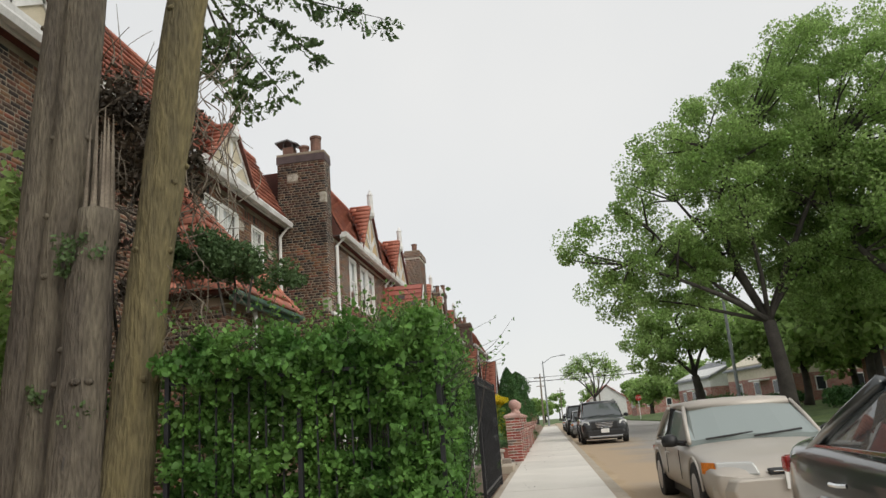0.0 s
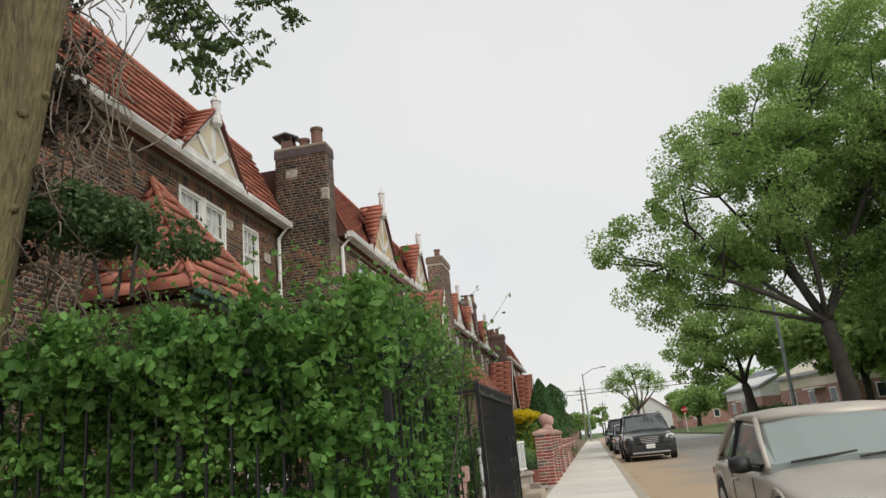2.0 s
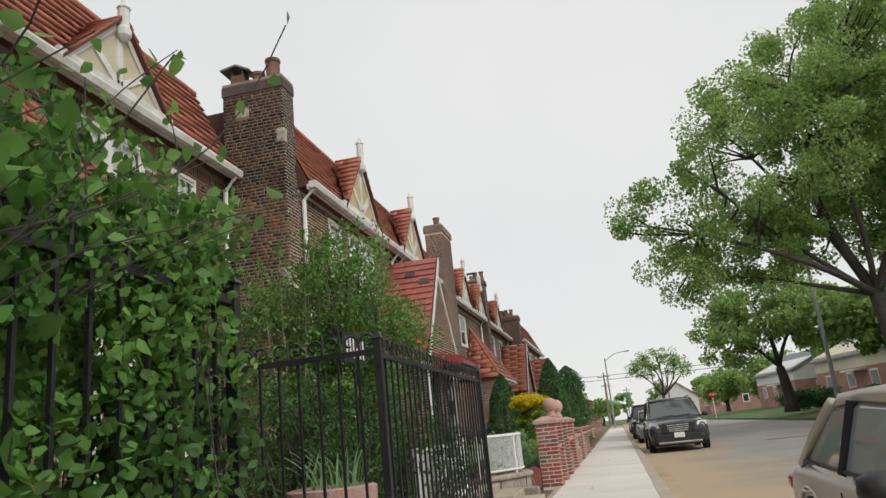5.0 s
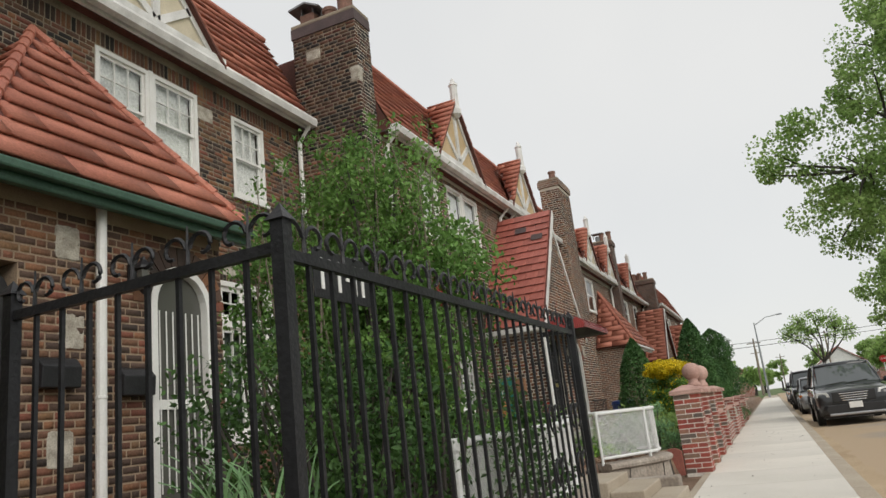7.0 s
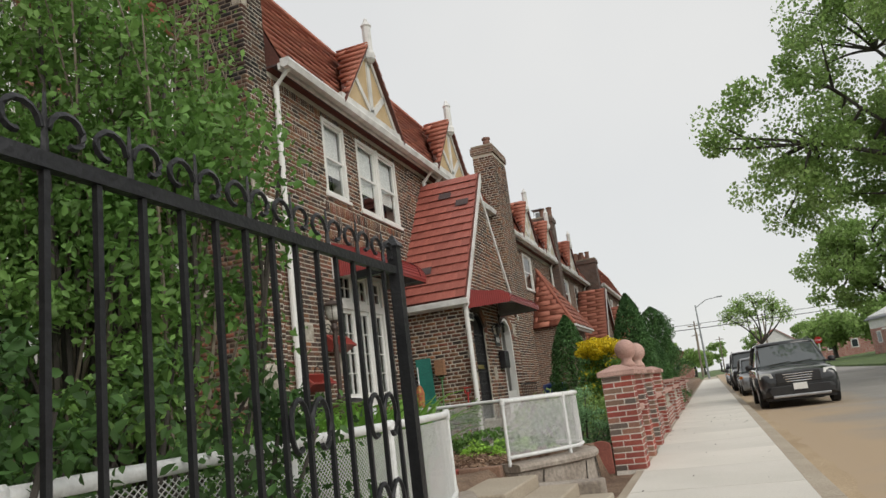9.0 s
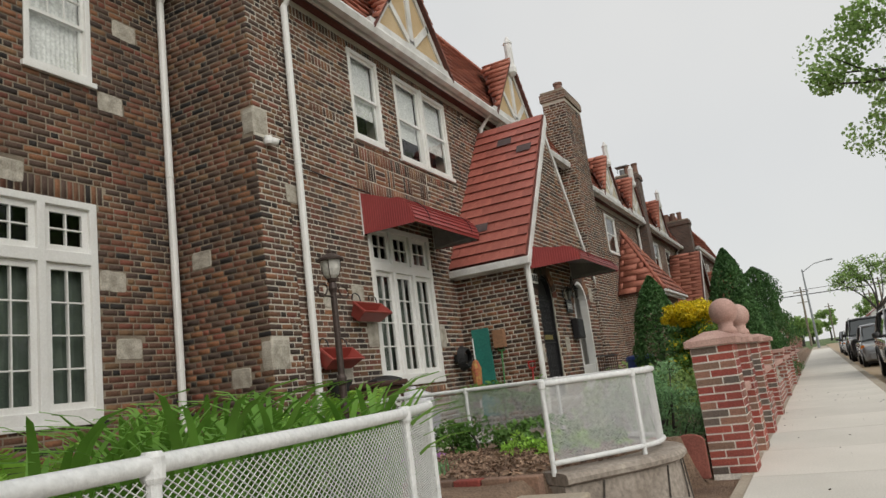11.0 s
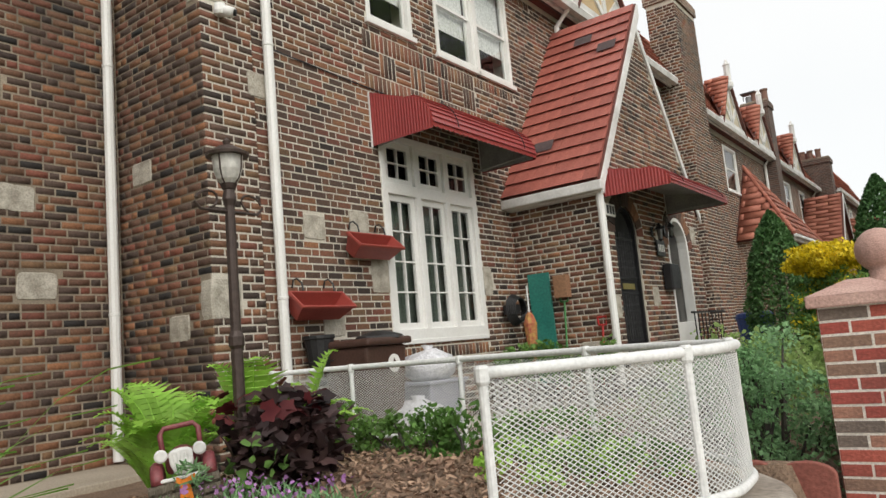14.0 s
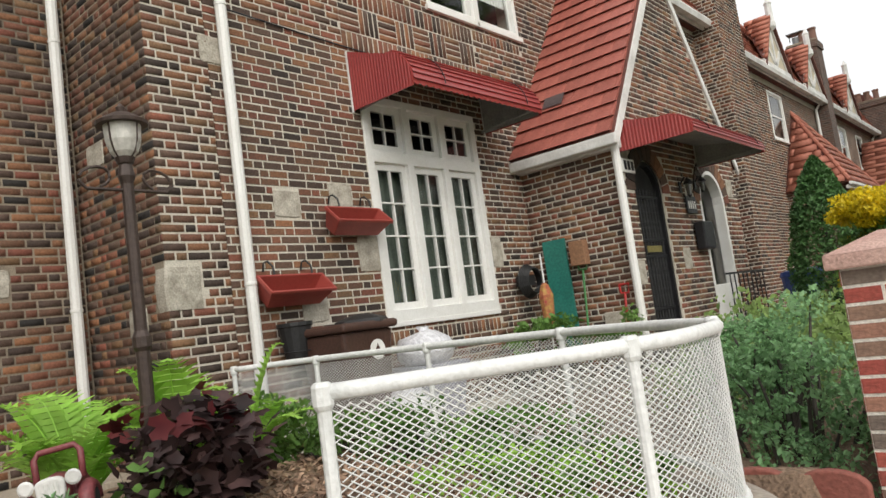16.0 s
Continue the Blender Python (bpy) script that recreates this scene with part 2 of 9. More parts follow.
M_LOCUST = leaf_mat("locust_leaf", (0.08, 0.14, 0.055), (0.14, 0.21, 0.08), 0.5)
M_CONIFER = leaf_mat("arborvitae", (0.042, 0.11, 0.034), (0.085, 0.185, 0.055), 1.0, trans=0.15)
M_YELLOW = leaf_mat("yellow_leaf", (0.62, 0.50, 0.02), (0.78, 0.62, 0.04), 1.5)
M_FERN = leaf_mat("fern_leaf", (0.30, 0.56, 0.07), (0.44, 0.70, 0.15), 2.5, 0.25, 0.45)
M_HEUCH = leaf_mat("purple_leaf", (0.026, 0.018, 0.02), (0.085, 0.045, 0.042), 4.0, 0.5, 0.12)
M_HEUCHRED = leaf_mat("dark_red_leaf", (0.075, 0.012, 0.016), (0.13, 0.025, 0.025), 4.0, 0.4, 0.2)
M_HERB = leaf_mat("rue_leaf", (0.16, 0.32, 0.14), (0.30, 0.50, 0.25), 1.5, 0.4, 0.4)
M_GRASSBLADE = leaf_mat("blade", (0.11, 0.26, 0.035), (0.22, 0.42, 0.075), 1.5)
M_FLOWER = leaf_mat("violet_flower", (0.42, 0.17, 0.48), (0.58, 0.30, 0.62), 3.0)
M_DEAD = mat("dead_vine", (0.16, 0.13, 0.10), (0.26, 0.22, 0.17), 0.95)


# ---- building blocks ----
class Geo:
    """Collects vertices and faces for one mesh."""

    def __init__(self):
        self.v, self.f = [], []

    def add(self, verts, faces):
        n = len(self.v)
        self.v += [tuple(p) for p in verts]
        self.f += [tuple(i + n for i in f) for f in faces]
        return self

    def box(self, a, b, m=None):
        x0, y0, z0 = a
        x1, y1, z1 = b
        p = [(x0, y0, z0), (x1, y0, z0), (x1, y1, z0), (x0, y1, z0), (x0, y0, z1), (x1, y0, z1), (x1, y1, z1), (x0, y1, z1)]
        if m is not None:
            p = [m @ Vector(q) for q in p]
        return self.add(p, [(0, 3, 2, 1), (4, 5, 6, 7), (0, 1, 5, 4), (1, 2, 6, 5), (2, 3, 7, 6), (3, 0, 4, 7)])

    def tube(self, pts, radii, n=8, caps=True):
        pts = [Vector(p) for p in pts]
        if not hasattr(radii, "__len__"):
            radii = [radii] * len(pts)
        rings = []
        ref = Vector((0.3, 0.2, 1)).normalized()
        for i, p in enumerate(pts):
            d = (pts[min(i + 1, len(pts) - 1)] - pts[max(i - 1, 0)]).normalized()
            a = d.cross(ref)
            if a.length < 0.05:
                a = d.cross(Vector((1, 0, 0)))
            a.normalize()
            b = d.cross(a)
            rings.append([p + (a * math.cos(2 * math.pi * k / n) + b * math.sin(2 * math.pi * k / n)) * radii[i] for k in range(n)])
        verts = [q for r in rings for q in r]
        faces = [(i * n + k, i * n + (k + 1) % n, (i + 1) * n + (k + 1) % n, (i + 1) * n + k) for i in range(len(pts) - 1) for k in range(n)]
        if caps:
            faces += [tuple(range(n - 1, -1, -1)), tuple((len(pts) - 1) * n + k for k in range(n))]
        return self.add(verts, faces)

    def lathe(self, c, prof, n=16):
        verts = [(c[0] + r * math.cos(2 * math.pi * k / n), c[1] + r * math.sin(2 * math.pi * k / n), c[2] + z) for r, z in prof for k in range(n)]
        faces = [(i * n + k, i * n + (k + 1) % n, (i + 1) * n + (k + 1) % n, (i + 1) * n + k) for i in range(len(prof) - 1) for k in range(n)]
        faces += [tuple(range(n - 1, -1, -1)), tuple((len(prof) - 1) * n + k for k in range(n))]
        return self.add(verts, faces)

    def prism(self, poly, axis, a, b):
        """A polygon in the two other axes, drawn out along axis from a to b."""
        def p(q, w):
            return {"x": (w, q[0], q[1]), "y": (q[0], w, q[1]), "z": (q[0], q[1], w)}[axis]
        n = len(poly)
        verts = [p(q, a) for q in poly] + [p(q, b) for q in poly]
        faces = [tuple(range(n)), tuple(range(2 * n - 1, n - 1, -1))] + [(i, (i + 1) % n + 0, (i + 1) % n + n, i + n) for i in range(n)]
        return self.add(verts, faces)


def link(name, g, material, parent=None, label="", smooth=False, bevel=0.0):
    me = bpy.data.meshes.new(name)
    me.from_pydata(g.v, [], g.f)
    me.materials.append(material)
    if smooth:
        me.polygons.foreach_set("use_smooth", [True] * len(me.polygons))
    ob = new(name, me)
    bm = bmesh.new()
    bm.from_mesh(me)
    if len(bm.faces) < 60000:
        bmesh.ops.recalc_face_normals(bm, faces=bm.faces)
    bm.to_mesh(me)
    bm.free()
    if bevel:
        b = ob.modifiers.new("bevel", "BEVEL")
        b.width, b.segments, b.limit_method = bevel, 2, "ANGLE"
    if parent:
        ob.parent = parent
    if label:
        ob["label"] = label
    return ob


part = link


def thing(name, label, category, group="", at=(0, 0, 0)):
    e = new(name)
    e.empty_display_size = 0.2
    return tagged(e, label, category, group)


def arrays(name, v, f, material, parent=None, label="", kind=""):
    """A large mesh from numpy arrays of vertices (n, 3) and equal faces (m, k)."""
    me = bpy.data.meshes.new(name)
    m, k = f.shape
    me.vertices.add(len(v))
    me.vertices.foreach_set("co", np.asarray(v, dtype=np.float32).ravel())
    me.loops.add(m * k)
    me.loops.foreach_set("vertex_index", np.asarray(f, dtype=np.int32).ravel())
    me.polygons.add(m)
    me.polygons.foreach_set("loop_start", np.arange(m, dtype=np.int32) * k)
    me.update(calc_edges=True)
    me.materials.append(material)
    ob = new(name, me)
    if parent:
        ob.parent = parent
    if label:
        ob["label"] = label
    if kind:
        ob["kind"] = kind
    return ob


RNG = np.random.default_rng(7)


def leaf_arrays(centres, size, spread=0.4, flat=0.0, wide=0.55):
    """Folded pointed leaves, one at each centre: four vertices, two triangles."""
    c = np.asarray(centres, dtype=float)
    n = len(c)
    d = RNG.normal(size=(n, 3))
    d[:, 2] = d[:, 2] * (1 - flat) - 0.3
    d /= np.linalg.norm(d, axis=1)[:, None]
    s = np.cross(d, RNG.normal(size=(n, 3)))
    s /= np.linalg.norm(s, axis=1)[:, None]
    u = np.cross(d, s)
    ln = size * (1 + spread * (RNG.random(n) * 2 - 1))[:, None]
    h = wide * 0.5
    v = np.stack([c - d * ln * 0.5, c + s * ln * h - d * ln * 0.2 + u * ln * 0.10, c + s * ln * h * 0.75 + d * ln * 0.15 + u * ln * 0.08, c + d * ln * 0.5, c - s * ln * h * 0.75 + d * ln * 0.15 + u * ln * 0.08, c - s * ln * h - d * ln * 0.2 + u * ln * 0.10], axis=1).reshape(-1, 3)
    i = np.arange(n)[:, None] * 6
    f = np.concatenate([i + np.array([[0, 1, 2, 3]]), i + np.array([[0, 3, 4, 5]])], axis=0)
    return v, f


def lobed_leaves(name, centres, size, material, parent=None, label="", kind="", tilt=0.6):
    """Five-lobed leaves like a small maple's, each a fan of kites."""
    c = np.asarray(centres, dtype=float)
    n = len(c)
    nrm = RNG.normal(size=(n, 3)) * tilt
    nrm[:, 2] += 1.0
    nrm /= np.linalg.norm(nrm, axis=1)[:, None]
    d = np.cross(nrm, RNG.normal(size=(n, 3)))
    d /= np.linalg.norm(d, axis=1)[:, None]
    s = np.cross(nrm, d)
    ln = size * (0.6 + 0.8 * RNG.random(n))[:, None]
    ang = np.radians([-150, -115, -92, -60, -32, 0, 32, 60, 92, 115, 150])
    rad = np.array([0.5, 0.72, 0.62, 0.88, 0.68, 1.0, 0.68, 0.88, 0.62, 0.72, 0.5]) * 0.56
    v = [c] + [c + (d * math.cos(a) + s * math.sin(a)) * ln * r - nrm * ln * (0.22 * r) for a, r in zip(ang, rad)]
    v = np.stack(v, axis=1).reshape(-1, 3)
    i = np.arange(n)[:, None] * 12
    f = np.concatenate([i + np.array([[0, 1 + 2 * k, 2 + 2 * k, 3 + 2 * k]]) for k in range(5)], axis=0)
    return arrays(name, v, f, material, parent, label, kind)


def leaves(name, centres, size, material, parent=None, label="", kind="", **k):
    v, f = leaf_arrays(centres, size, **k)
    return arrays(name, v, f, material, parent, label, kind)


BRICK_FACES = np.array([[0, 1, 2, 3], [0, 4, 5, 1], [1, 5, 6, 2], [2, 6, 7, 3], [3, 7, 4, 0]])
COURSE, BLEN, JOINT = 0.0735, 0.2, 0.0145


def brick_cells(u0, u1, z0, z1, holes=(), inside=None, course=COURSE, blen=BLEN, soldiers=(), flemish=True, stacks=()):
    """Cells (ua, ub, za, zb) of a running wall, cut at openings; soldiers: bands (ua, ub, za, zb) of upright bricks."""
    cells = []
    n = int((z1 - z0) / course)
    holes = list(holes) + list(soldiers) + list(stacks)
    for k in range(n):
        za, zb = z0 + k * course, z0 + (k + 1) * course - JOINT
        zm = (za + zb) / 2
        cuts = [(h[0], h[1]) for h in holes if h[2] - 0.01 < zm < h[3] + 0.01]
        u = u0 - (blen / 2 if k % 2 else 0) - (0.053 if k % 3 == 0 else 0)
        j = 0
        while u < u1:
            w = blen if not (flemish and (j + k * 2) % 3 == 0) else blen / 2
            a, b = max(u, u0), min(u + w - JOINT, u1)
            u += w
            j += 1
            segs = [(a, b)]
            for c0, c1 in cuts:
                segs = [t for s0, s1 in segs for t in ((s0, min(s1, c0 - 0.006)), (max(s0, c1 + 0.006), s1)) if t[1] - t[0] > 0.0]
            for s0, s1 in segs:
                if s1 - s0 > 0.03 and (inside is None or inside((s0 + s1) / 2, zm)):
                    cells.append((s0, s1, za, zb))
    for a, b, c, d in stacks:
        m = max(1, int(round((d - c) / course)))
        cells += [(a, b - JOINT, c + i * (d - c) / m, c + (i + 1) * (d - c) / m - JOINT) for i in range(m)]
    for a, b, c, d in soldiers:
        m = max(1, int(round((b - a) / course)))
        for i in range(m):
            w = (b - a) / m
            cells.append((a + i * w, a + (i + 1) * w - JOINT, c, d - JOINT))
    return np.array(cells)


def cell_mesh(cells, origin, udir, normal, depth=0.006, jitter=0.003):
    """Bricks that stand proud of the mortar by depth, as vertices and faces."""
    o, ud, nd = (np.array(q, dtype=float) for q in (origin, udir, normal))
    n = len(cells)
    up = np.array([0, 0, 1.0])
    jit = depth + (RNG.random(n) - 0.5) * 2 * jitter
    b = 0.003
    ua, ub, za, zb = cells.T
    fr = [(ua + b, za + b), (ub - b, za + b), (ub - b, zb - b), (ua + b, zb - b)]
    bk = [(ua, za), (ub, za), (ub, zb), (ua, zb)]
    v = np.stack([o + u[:, None] * ud + z[:, None] * up + jit[:, None] * nd for u, z in fr] + [o + u[:, None] * ud + z[:, None] * up - 0.004 * nd for u, z in bk], axis=1)
    f = (np.arange(n)[:, None, None] * 8 + BRICK_FACES[None]).reshape(-1, 4)
    return v.reshape(-1, 3), f


def brick_face(name, parent, origin, udir, normal, cells, single=None, material=M_BRICK):
    """The bricks of one wall face; those whose middle lies in the box single are objects of their own."""
    if single is not None:
        mid_u, mid_z = (cells[:, 0] + cells[:, 1]) / 2, (cells[:, 2] + cells[:, 3]) / 2
        pick = (mid_u > single[0]) & (mid_u < single[1]) & (mid_z > single[2]) & (mid_z < single[3])
        meshes = {}
        for a, b, c, d in cells[pick]:
            key = (round(b - a, 2), round(d - c, 2))
            if key not in meshes:
                v, f = cell_mesh(np.array([(0, b - a, 0, d - c)]), (0, 0, 0), udir, normal, 0.007, 0.001)
                me = bpy.data.meshes.new("brick")
                me.from_pydata(v.tolist(), [], f.tolist())
                me.materials.append(M_BRICK_OB)
                meshes[key] = me
            ob = new("brick", meshes[key])
            ob.location = Vector(origin) + Vector(udir) * float(a) + Vector((0, 0, float(c)))
            ob.parent = parent
        cells = cells[~pick]
    if len(cells):
        v, f = cell_mesh(cells, origin, udir, normal)
        arrays(name, v, f, material, parent, kind="stuff")


def tile_slope(name, parent, origin, udir, vdir, inside, ulen, vlen, single=False, exposure=0.21, width=0.95, patches=()):
    """Flat clay tiles in overlapping courses on a slope; udir along the eave, vdir up the slope."""
    o, ud, vd = Vector(origin), Vector(udir).normalized(), Vector(vdir).normalized()
    nd = ud.cross(vd)
    if nd.z < 0:
        nd = -nd
    rows = int(vlen / exposure)
    verts, cells = [], []
    for r in range(rows + 1):
        off = (r % 2) * width / 2
        for k in range(-1, int(ulen / width) + 2):
            u, v = k * width - off, r * exposure
            a, b = u + 0.003, u + width - 0.003
            lo = [q for q in np.linspace(a, b, 9) if inside(q, v + exposure / 2)]
            if len(lo) < 2:
                continue
            a, b = lo[0], lo[-1]
            cells.append((a, b, v, min(v + exposure * 1.12, vlen)))
    unit = [(0, 0.17, 0.0), (1, 0.17, 0.0), (1, 1, 0.0), (0, 1, 0.0), (0, 0, 1), (1, 0, 1), (1, 1, 0.25), (0, 1, 0.25)]
    faces = [(4, 5, 6, 7), (0, 1, 5, 4), (1, 2, 6, 5), (3, 0, 4, 7)]
    meshes = {}
    allv, allf = [], []
    for a, b, c, d in cells:
        lift = 0.06 + RNG.random() * 0.006
        if single:
            key = (round(b - a, 2), round(d - c, 2))
            if key not in meshes:
                me = bpy.data.meshes.new("tile")
                me.from_pydata([tuple(ud * (p[0] * (b - a)) + vd * (p[1] * (d - c)) + nd * (p[2] * 0.05 + 0.002)) for p in unit], [], faces)
                me.materials.append(M_TILE_OB)
                meshes[key] = me
            ob = new("tile", meshes[key])
            ob.location = o + ud * a + vd * c
            ob.parent = parent
        else:
            n = len(allv)
            allv += [o + ud * (a + p[0] * (b - a)) + vd * (c + p[1] * (d - c)) + nd * (p[2] * lift + 0.002) for p in unit]
            allf += [tuple(i + n for i in f) for f in faces]
    if not single and allv:
        arrays(name, np.array([tuple(p) for p in allv]), np.array(allf), M_TILE, parent, kind="stuff")


def pane_mat(name):
    m = bpy.data.materials.new(name)
    m.use_nodes = True
    nt = m.node_tree
    nt.nodes.clear()
    out = nt.nodes.new("ShaderNodeOutputMaterial")
    tr, gl = nt.nodes.new("ShaderNodeBsdfTransparent"), nt.nodes.new("ShaderNodeBsdfGlossy")
    tr.inputs[0].default_value = (0.93, 0.95, 0.95, 1)
    gl.inputs["Roughness"].default_value = 0.02
    fr, mx = nt.nodes.new("ShaderNodeFresnel"), nt.nodes.new("ShaderNodeMixShader")
    fr.inputs[0].default_value = 1.55
    nt.links.new(fr.outputs[0], mx.inputs[0])
    nt.links.new(tr.outputs[0], mx.inputs[1])
    nt.links.new(gl.outputs[0], mx.inputs[2])
    nt.links.new(mx.outputs[0], out.inputs["Surface"])
    return m


M_PANE = pane_mat("clear_pane")


# ---- ground, road, pavement ----
def structure(ob, label, category):
    return tagged(ob, label, category, kind="structure")


g = Geo()
g.add([(-900, -900, -0.35), (900, -900, -0.35), (900, 900, -0.35), (-900, 900, -0.35)], [(0, 1, 2, 3)])
structure(link("ground", g, M_GRASS), "flat green ground that reaches the horizon", "ground")

M_ROAD = mat("asphalt", (0.24, 0.225, 0.205), (0.32, 0.30, 0.275), 0.9, 0.35, 60.0, 0.4, stain=0.2)
M_DUST = mat("sandy_gutter", (0.36, 0.26, 0.16), (0.46, 0.35, 0.23), 0.95, 0.8, 50.0, 0.4, stain=0.2)
ROAD_Z = -0.17
g = Geo()
g.add([(0.9, -60, ROAD_Z), (11.2, -60, ROAD_Z), (11.2, 160, ROAD_Z), (0.9, 160, ROAD_Z)], [(0, 1, 2, 3)])
structure(link("road", g, M_ROAD), "worn grey asphalt street with patches", "road")
# sandy dust drifts out from the kerb over the asphalt
nt = M_ROAD.node_tree
hs = [n for n in nt.nodes if n.type == "HUE_SAT"][0]
bs = nt.nodes["Principled BSDF"]
tcn, sepn = nt.nodes.new("ShaderNodeTexCoord"), nt.nodes.new("ShaderNodeSeparateXYZ")
dn = nt.nodes.new("ShaderNodeTexNoise")
dn.inputs["Scale"].default_value, dn.inputs["Detail"].default_value = 0.45, 6
nt.links.new(tcn.outputs["Object"], sepn.inputs[0])
nt.links.new(tcn.outputs["Object"], dn.inputs["Vector"])
ma = nt.nodes.new("ShaderNodeMath")
ma.operation, ma.inputs[1].default_value = "MULTIPLY_ADD", 5.0
nt.links.new(dn.outputs["Fac"], ma.inputs[0])
nt.links.new(sepn.outputs["X"], ma.inputs[2])
mrn = nt.nodes.new("ShaderNodeMapRange")
mrn.inputs["From Min"].default_value, mrn.inputs["From Max"].default_value = 4.3, 6.2
mrn.inputs["To Min"].default_value, mrn.inputs["To Max"].default_value = 1.0, 0.0
nt.links.new(ma.outputs[0], mrn.inputs["Value"])
mxn = nt.nodes.new("ShaderNodeMixRGB")
mxn.inputs[2].default_value = (0.42, 0.315, 0.21, 1)
nt.links.new(mrn.outputs[0], mxn.inputs[0])
nt.links.new(hs.outputs[0], mxn.inputs[1])
nt.links.new(mxn.outputs[0], bs.inputs["Base Color"])
# grit along the kerb
g = Geo()
ys = np.arange(-20, 70, 0.5)
edge = [1.15 + 0.2 * noise.noise(Vector((0, y * 0.35, 3))) + 0.2 * noise.noise(Vector((5, y * 1.3, 3))) for y in ys]
g.add([(0.9, y, ROAD_Z + 0.004) for y in ys] + [(e, y, ROAD_Z + 0.004) for y, e in zip(ys, edge)], [(i, i + 1, i + 1 + len(ys), i + len(ys)) for i in range(len(ys) - 1)])
structure(link("road_shoulder", g, M_DUST), "sandy dust along the kerb", "road")
g = Geo()
g.box((5.2, 33, ROAD_Z + 0.001), (6.6, 33.6, ROAD_Z + 0.005)).box((4.4, 9, ROAD_Z + 0.001), (11, 16, ROAD_Z + 0.004))
structure(link("road_patch", g, mat("asphalt_patch", (0.12, 0.11, 0.105), (0.16, 0.15, 0.14), 0.9, 0.5, 60.0, 0.4)), "darker asphalt patch in the street", "road")

pavement = structure(new("pavement"), "pale concrete pavement of square slabs", "pavement")
g = Geo().box((-0.9, -30, -0.3), (0.70, 120, -0.012))
link("bed", g, M_KERB, pavement)
slab = bpy.data.meshes.new("slab")
gs = Geo().box((-0.80, 0.006, -0.1), (0.70, 1.518, 0.0))
slab.from_pydata(gs.v, [], gs.f)
slab.materials.append(M_WALK)
for i in range(-8, 60):
    ob = new("slab", slab)
    ob.location = (0, i * 1.524 + 0.4, 0.002 * noise.noise(Vector((i * 3.1, 0, 0))))
    ob.parent = pavement
kerb = structure(new("kerb"), "worn concrete kerb with dusty face", "kerb")
stone = bpy.data.meshes.new("kerbstone")
gs = Geo()
gs.prism([(0.705, -0.3), (0.90, -0.3), (0.895, -0.04), (0.87, -0.012), (0.705, -0.006)], "y", 0.004, 3.04)
stone.from_pydata(gs.v, [], gs.f)
stone.materials.append(M_KERB)
for i in range(-6, 32):
    ob = new("kerbstone", stone)
    ob.location = (0, i * 3.048 + 1.1, 0)
    ob.parent = kerb

# raised front yards on the house side: soil that rises from the pavement to the houses
g = Geo()
yard_x = [-0.82 - 0.07 * i for i in range(22)] + [-2.36 - 0.35 * i for i in range(1, 28)]
yard_y = [-22 + 1.0 * j for j in range(31)] + [9.0 + 0.12 * j for j in range(1, 90)] + [19.7 + 1.2 * j for j in range(1, 70)]
nx, ny = len(yard_x), len(yard_y)


def bed_edge(y):
    """Where the planting beds begin behind their retaining walls."""
    if 10.7 < y < 15.3:
        return float(np.interp(y, [10.7, 12.3, 13.3, 14.15, 14.8, 15.3], [-1.3, -1.38, -1.46, -1.55, -1.68, -1.88]))
    if 16.9 < y < 18.7:
        return float(np.interp(y, [16.9, 17.6, 17.92, 18.24, 18.7], [-1.9, -1.45, -1.38, -1.47, -1.9]))
    return -1.9 if 15.3 <= y <= 16.9 else -1.25


for i in range(nx):
    for j in range(ny):
        x, y = yard_x[i], yard_y[j]
        rise = (0.40 if 9.5 < y < 18.9 else 0.26) * min(1, max(0, (bed_edge(y) + 0.06 - x) / 0.12)) - 0.15 * min(1, max(0, (-x - 4.4) / 0.6)) * (y > 15)
        if y < 6.0:
            rise *= 0.15
        g.v.append((x, y, rise - 0.045 + 0.05 * min(1, rise * 4) * noise.noise(Vector((x * 1.5, y * 1.5, 0)))))
for i in range(nx - 1):
    for j in range(ny - 1):
        a = i * ny + j
        g.f.append((a, a + 1, a + ny + 1, a + ny))
structure(link("front_yard", g, M_SOIL, smooth=True), "brown mulch and soil of raised front yards", "soil")

# far side of the street: kerb and a rising lawn
g = Geo()
g.prism([(11.2, -0.3), (11.2, -0.02), (11.35, 0.0), (16, 0.35), (26, 0.9), (60, 1.0), (60, -0.3)], "y", -60, 160)
structure(link("lawn", g, M_GRASS), "green lawn that rises from the far kerb", "lawn")


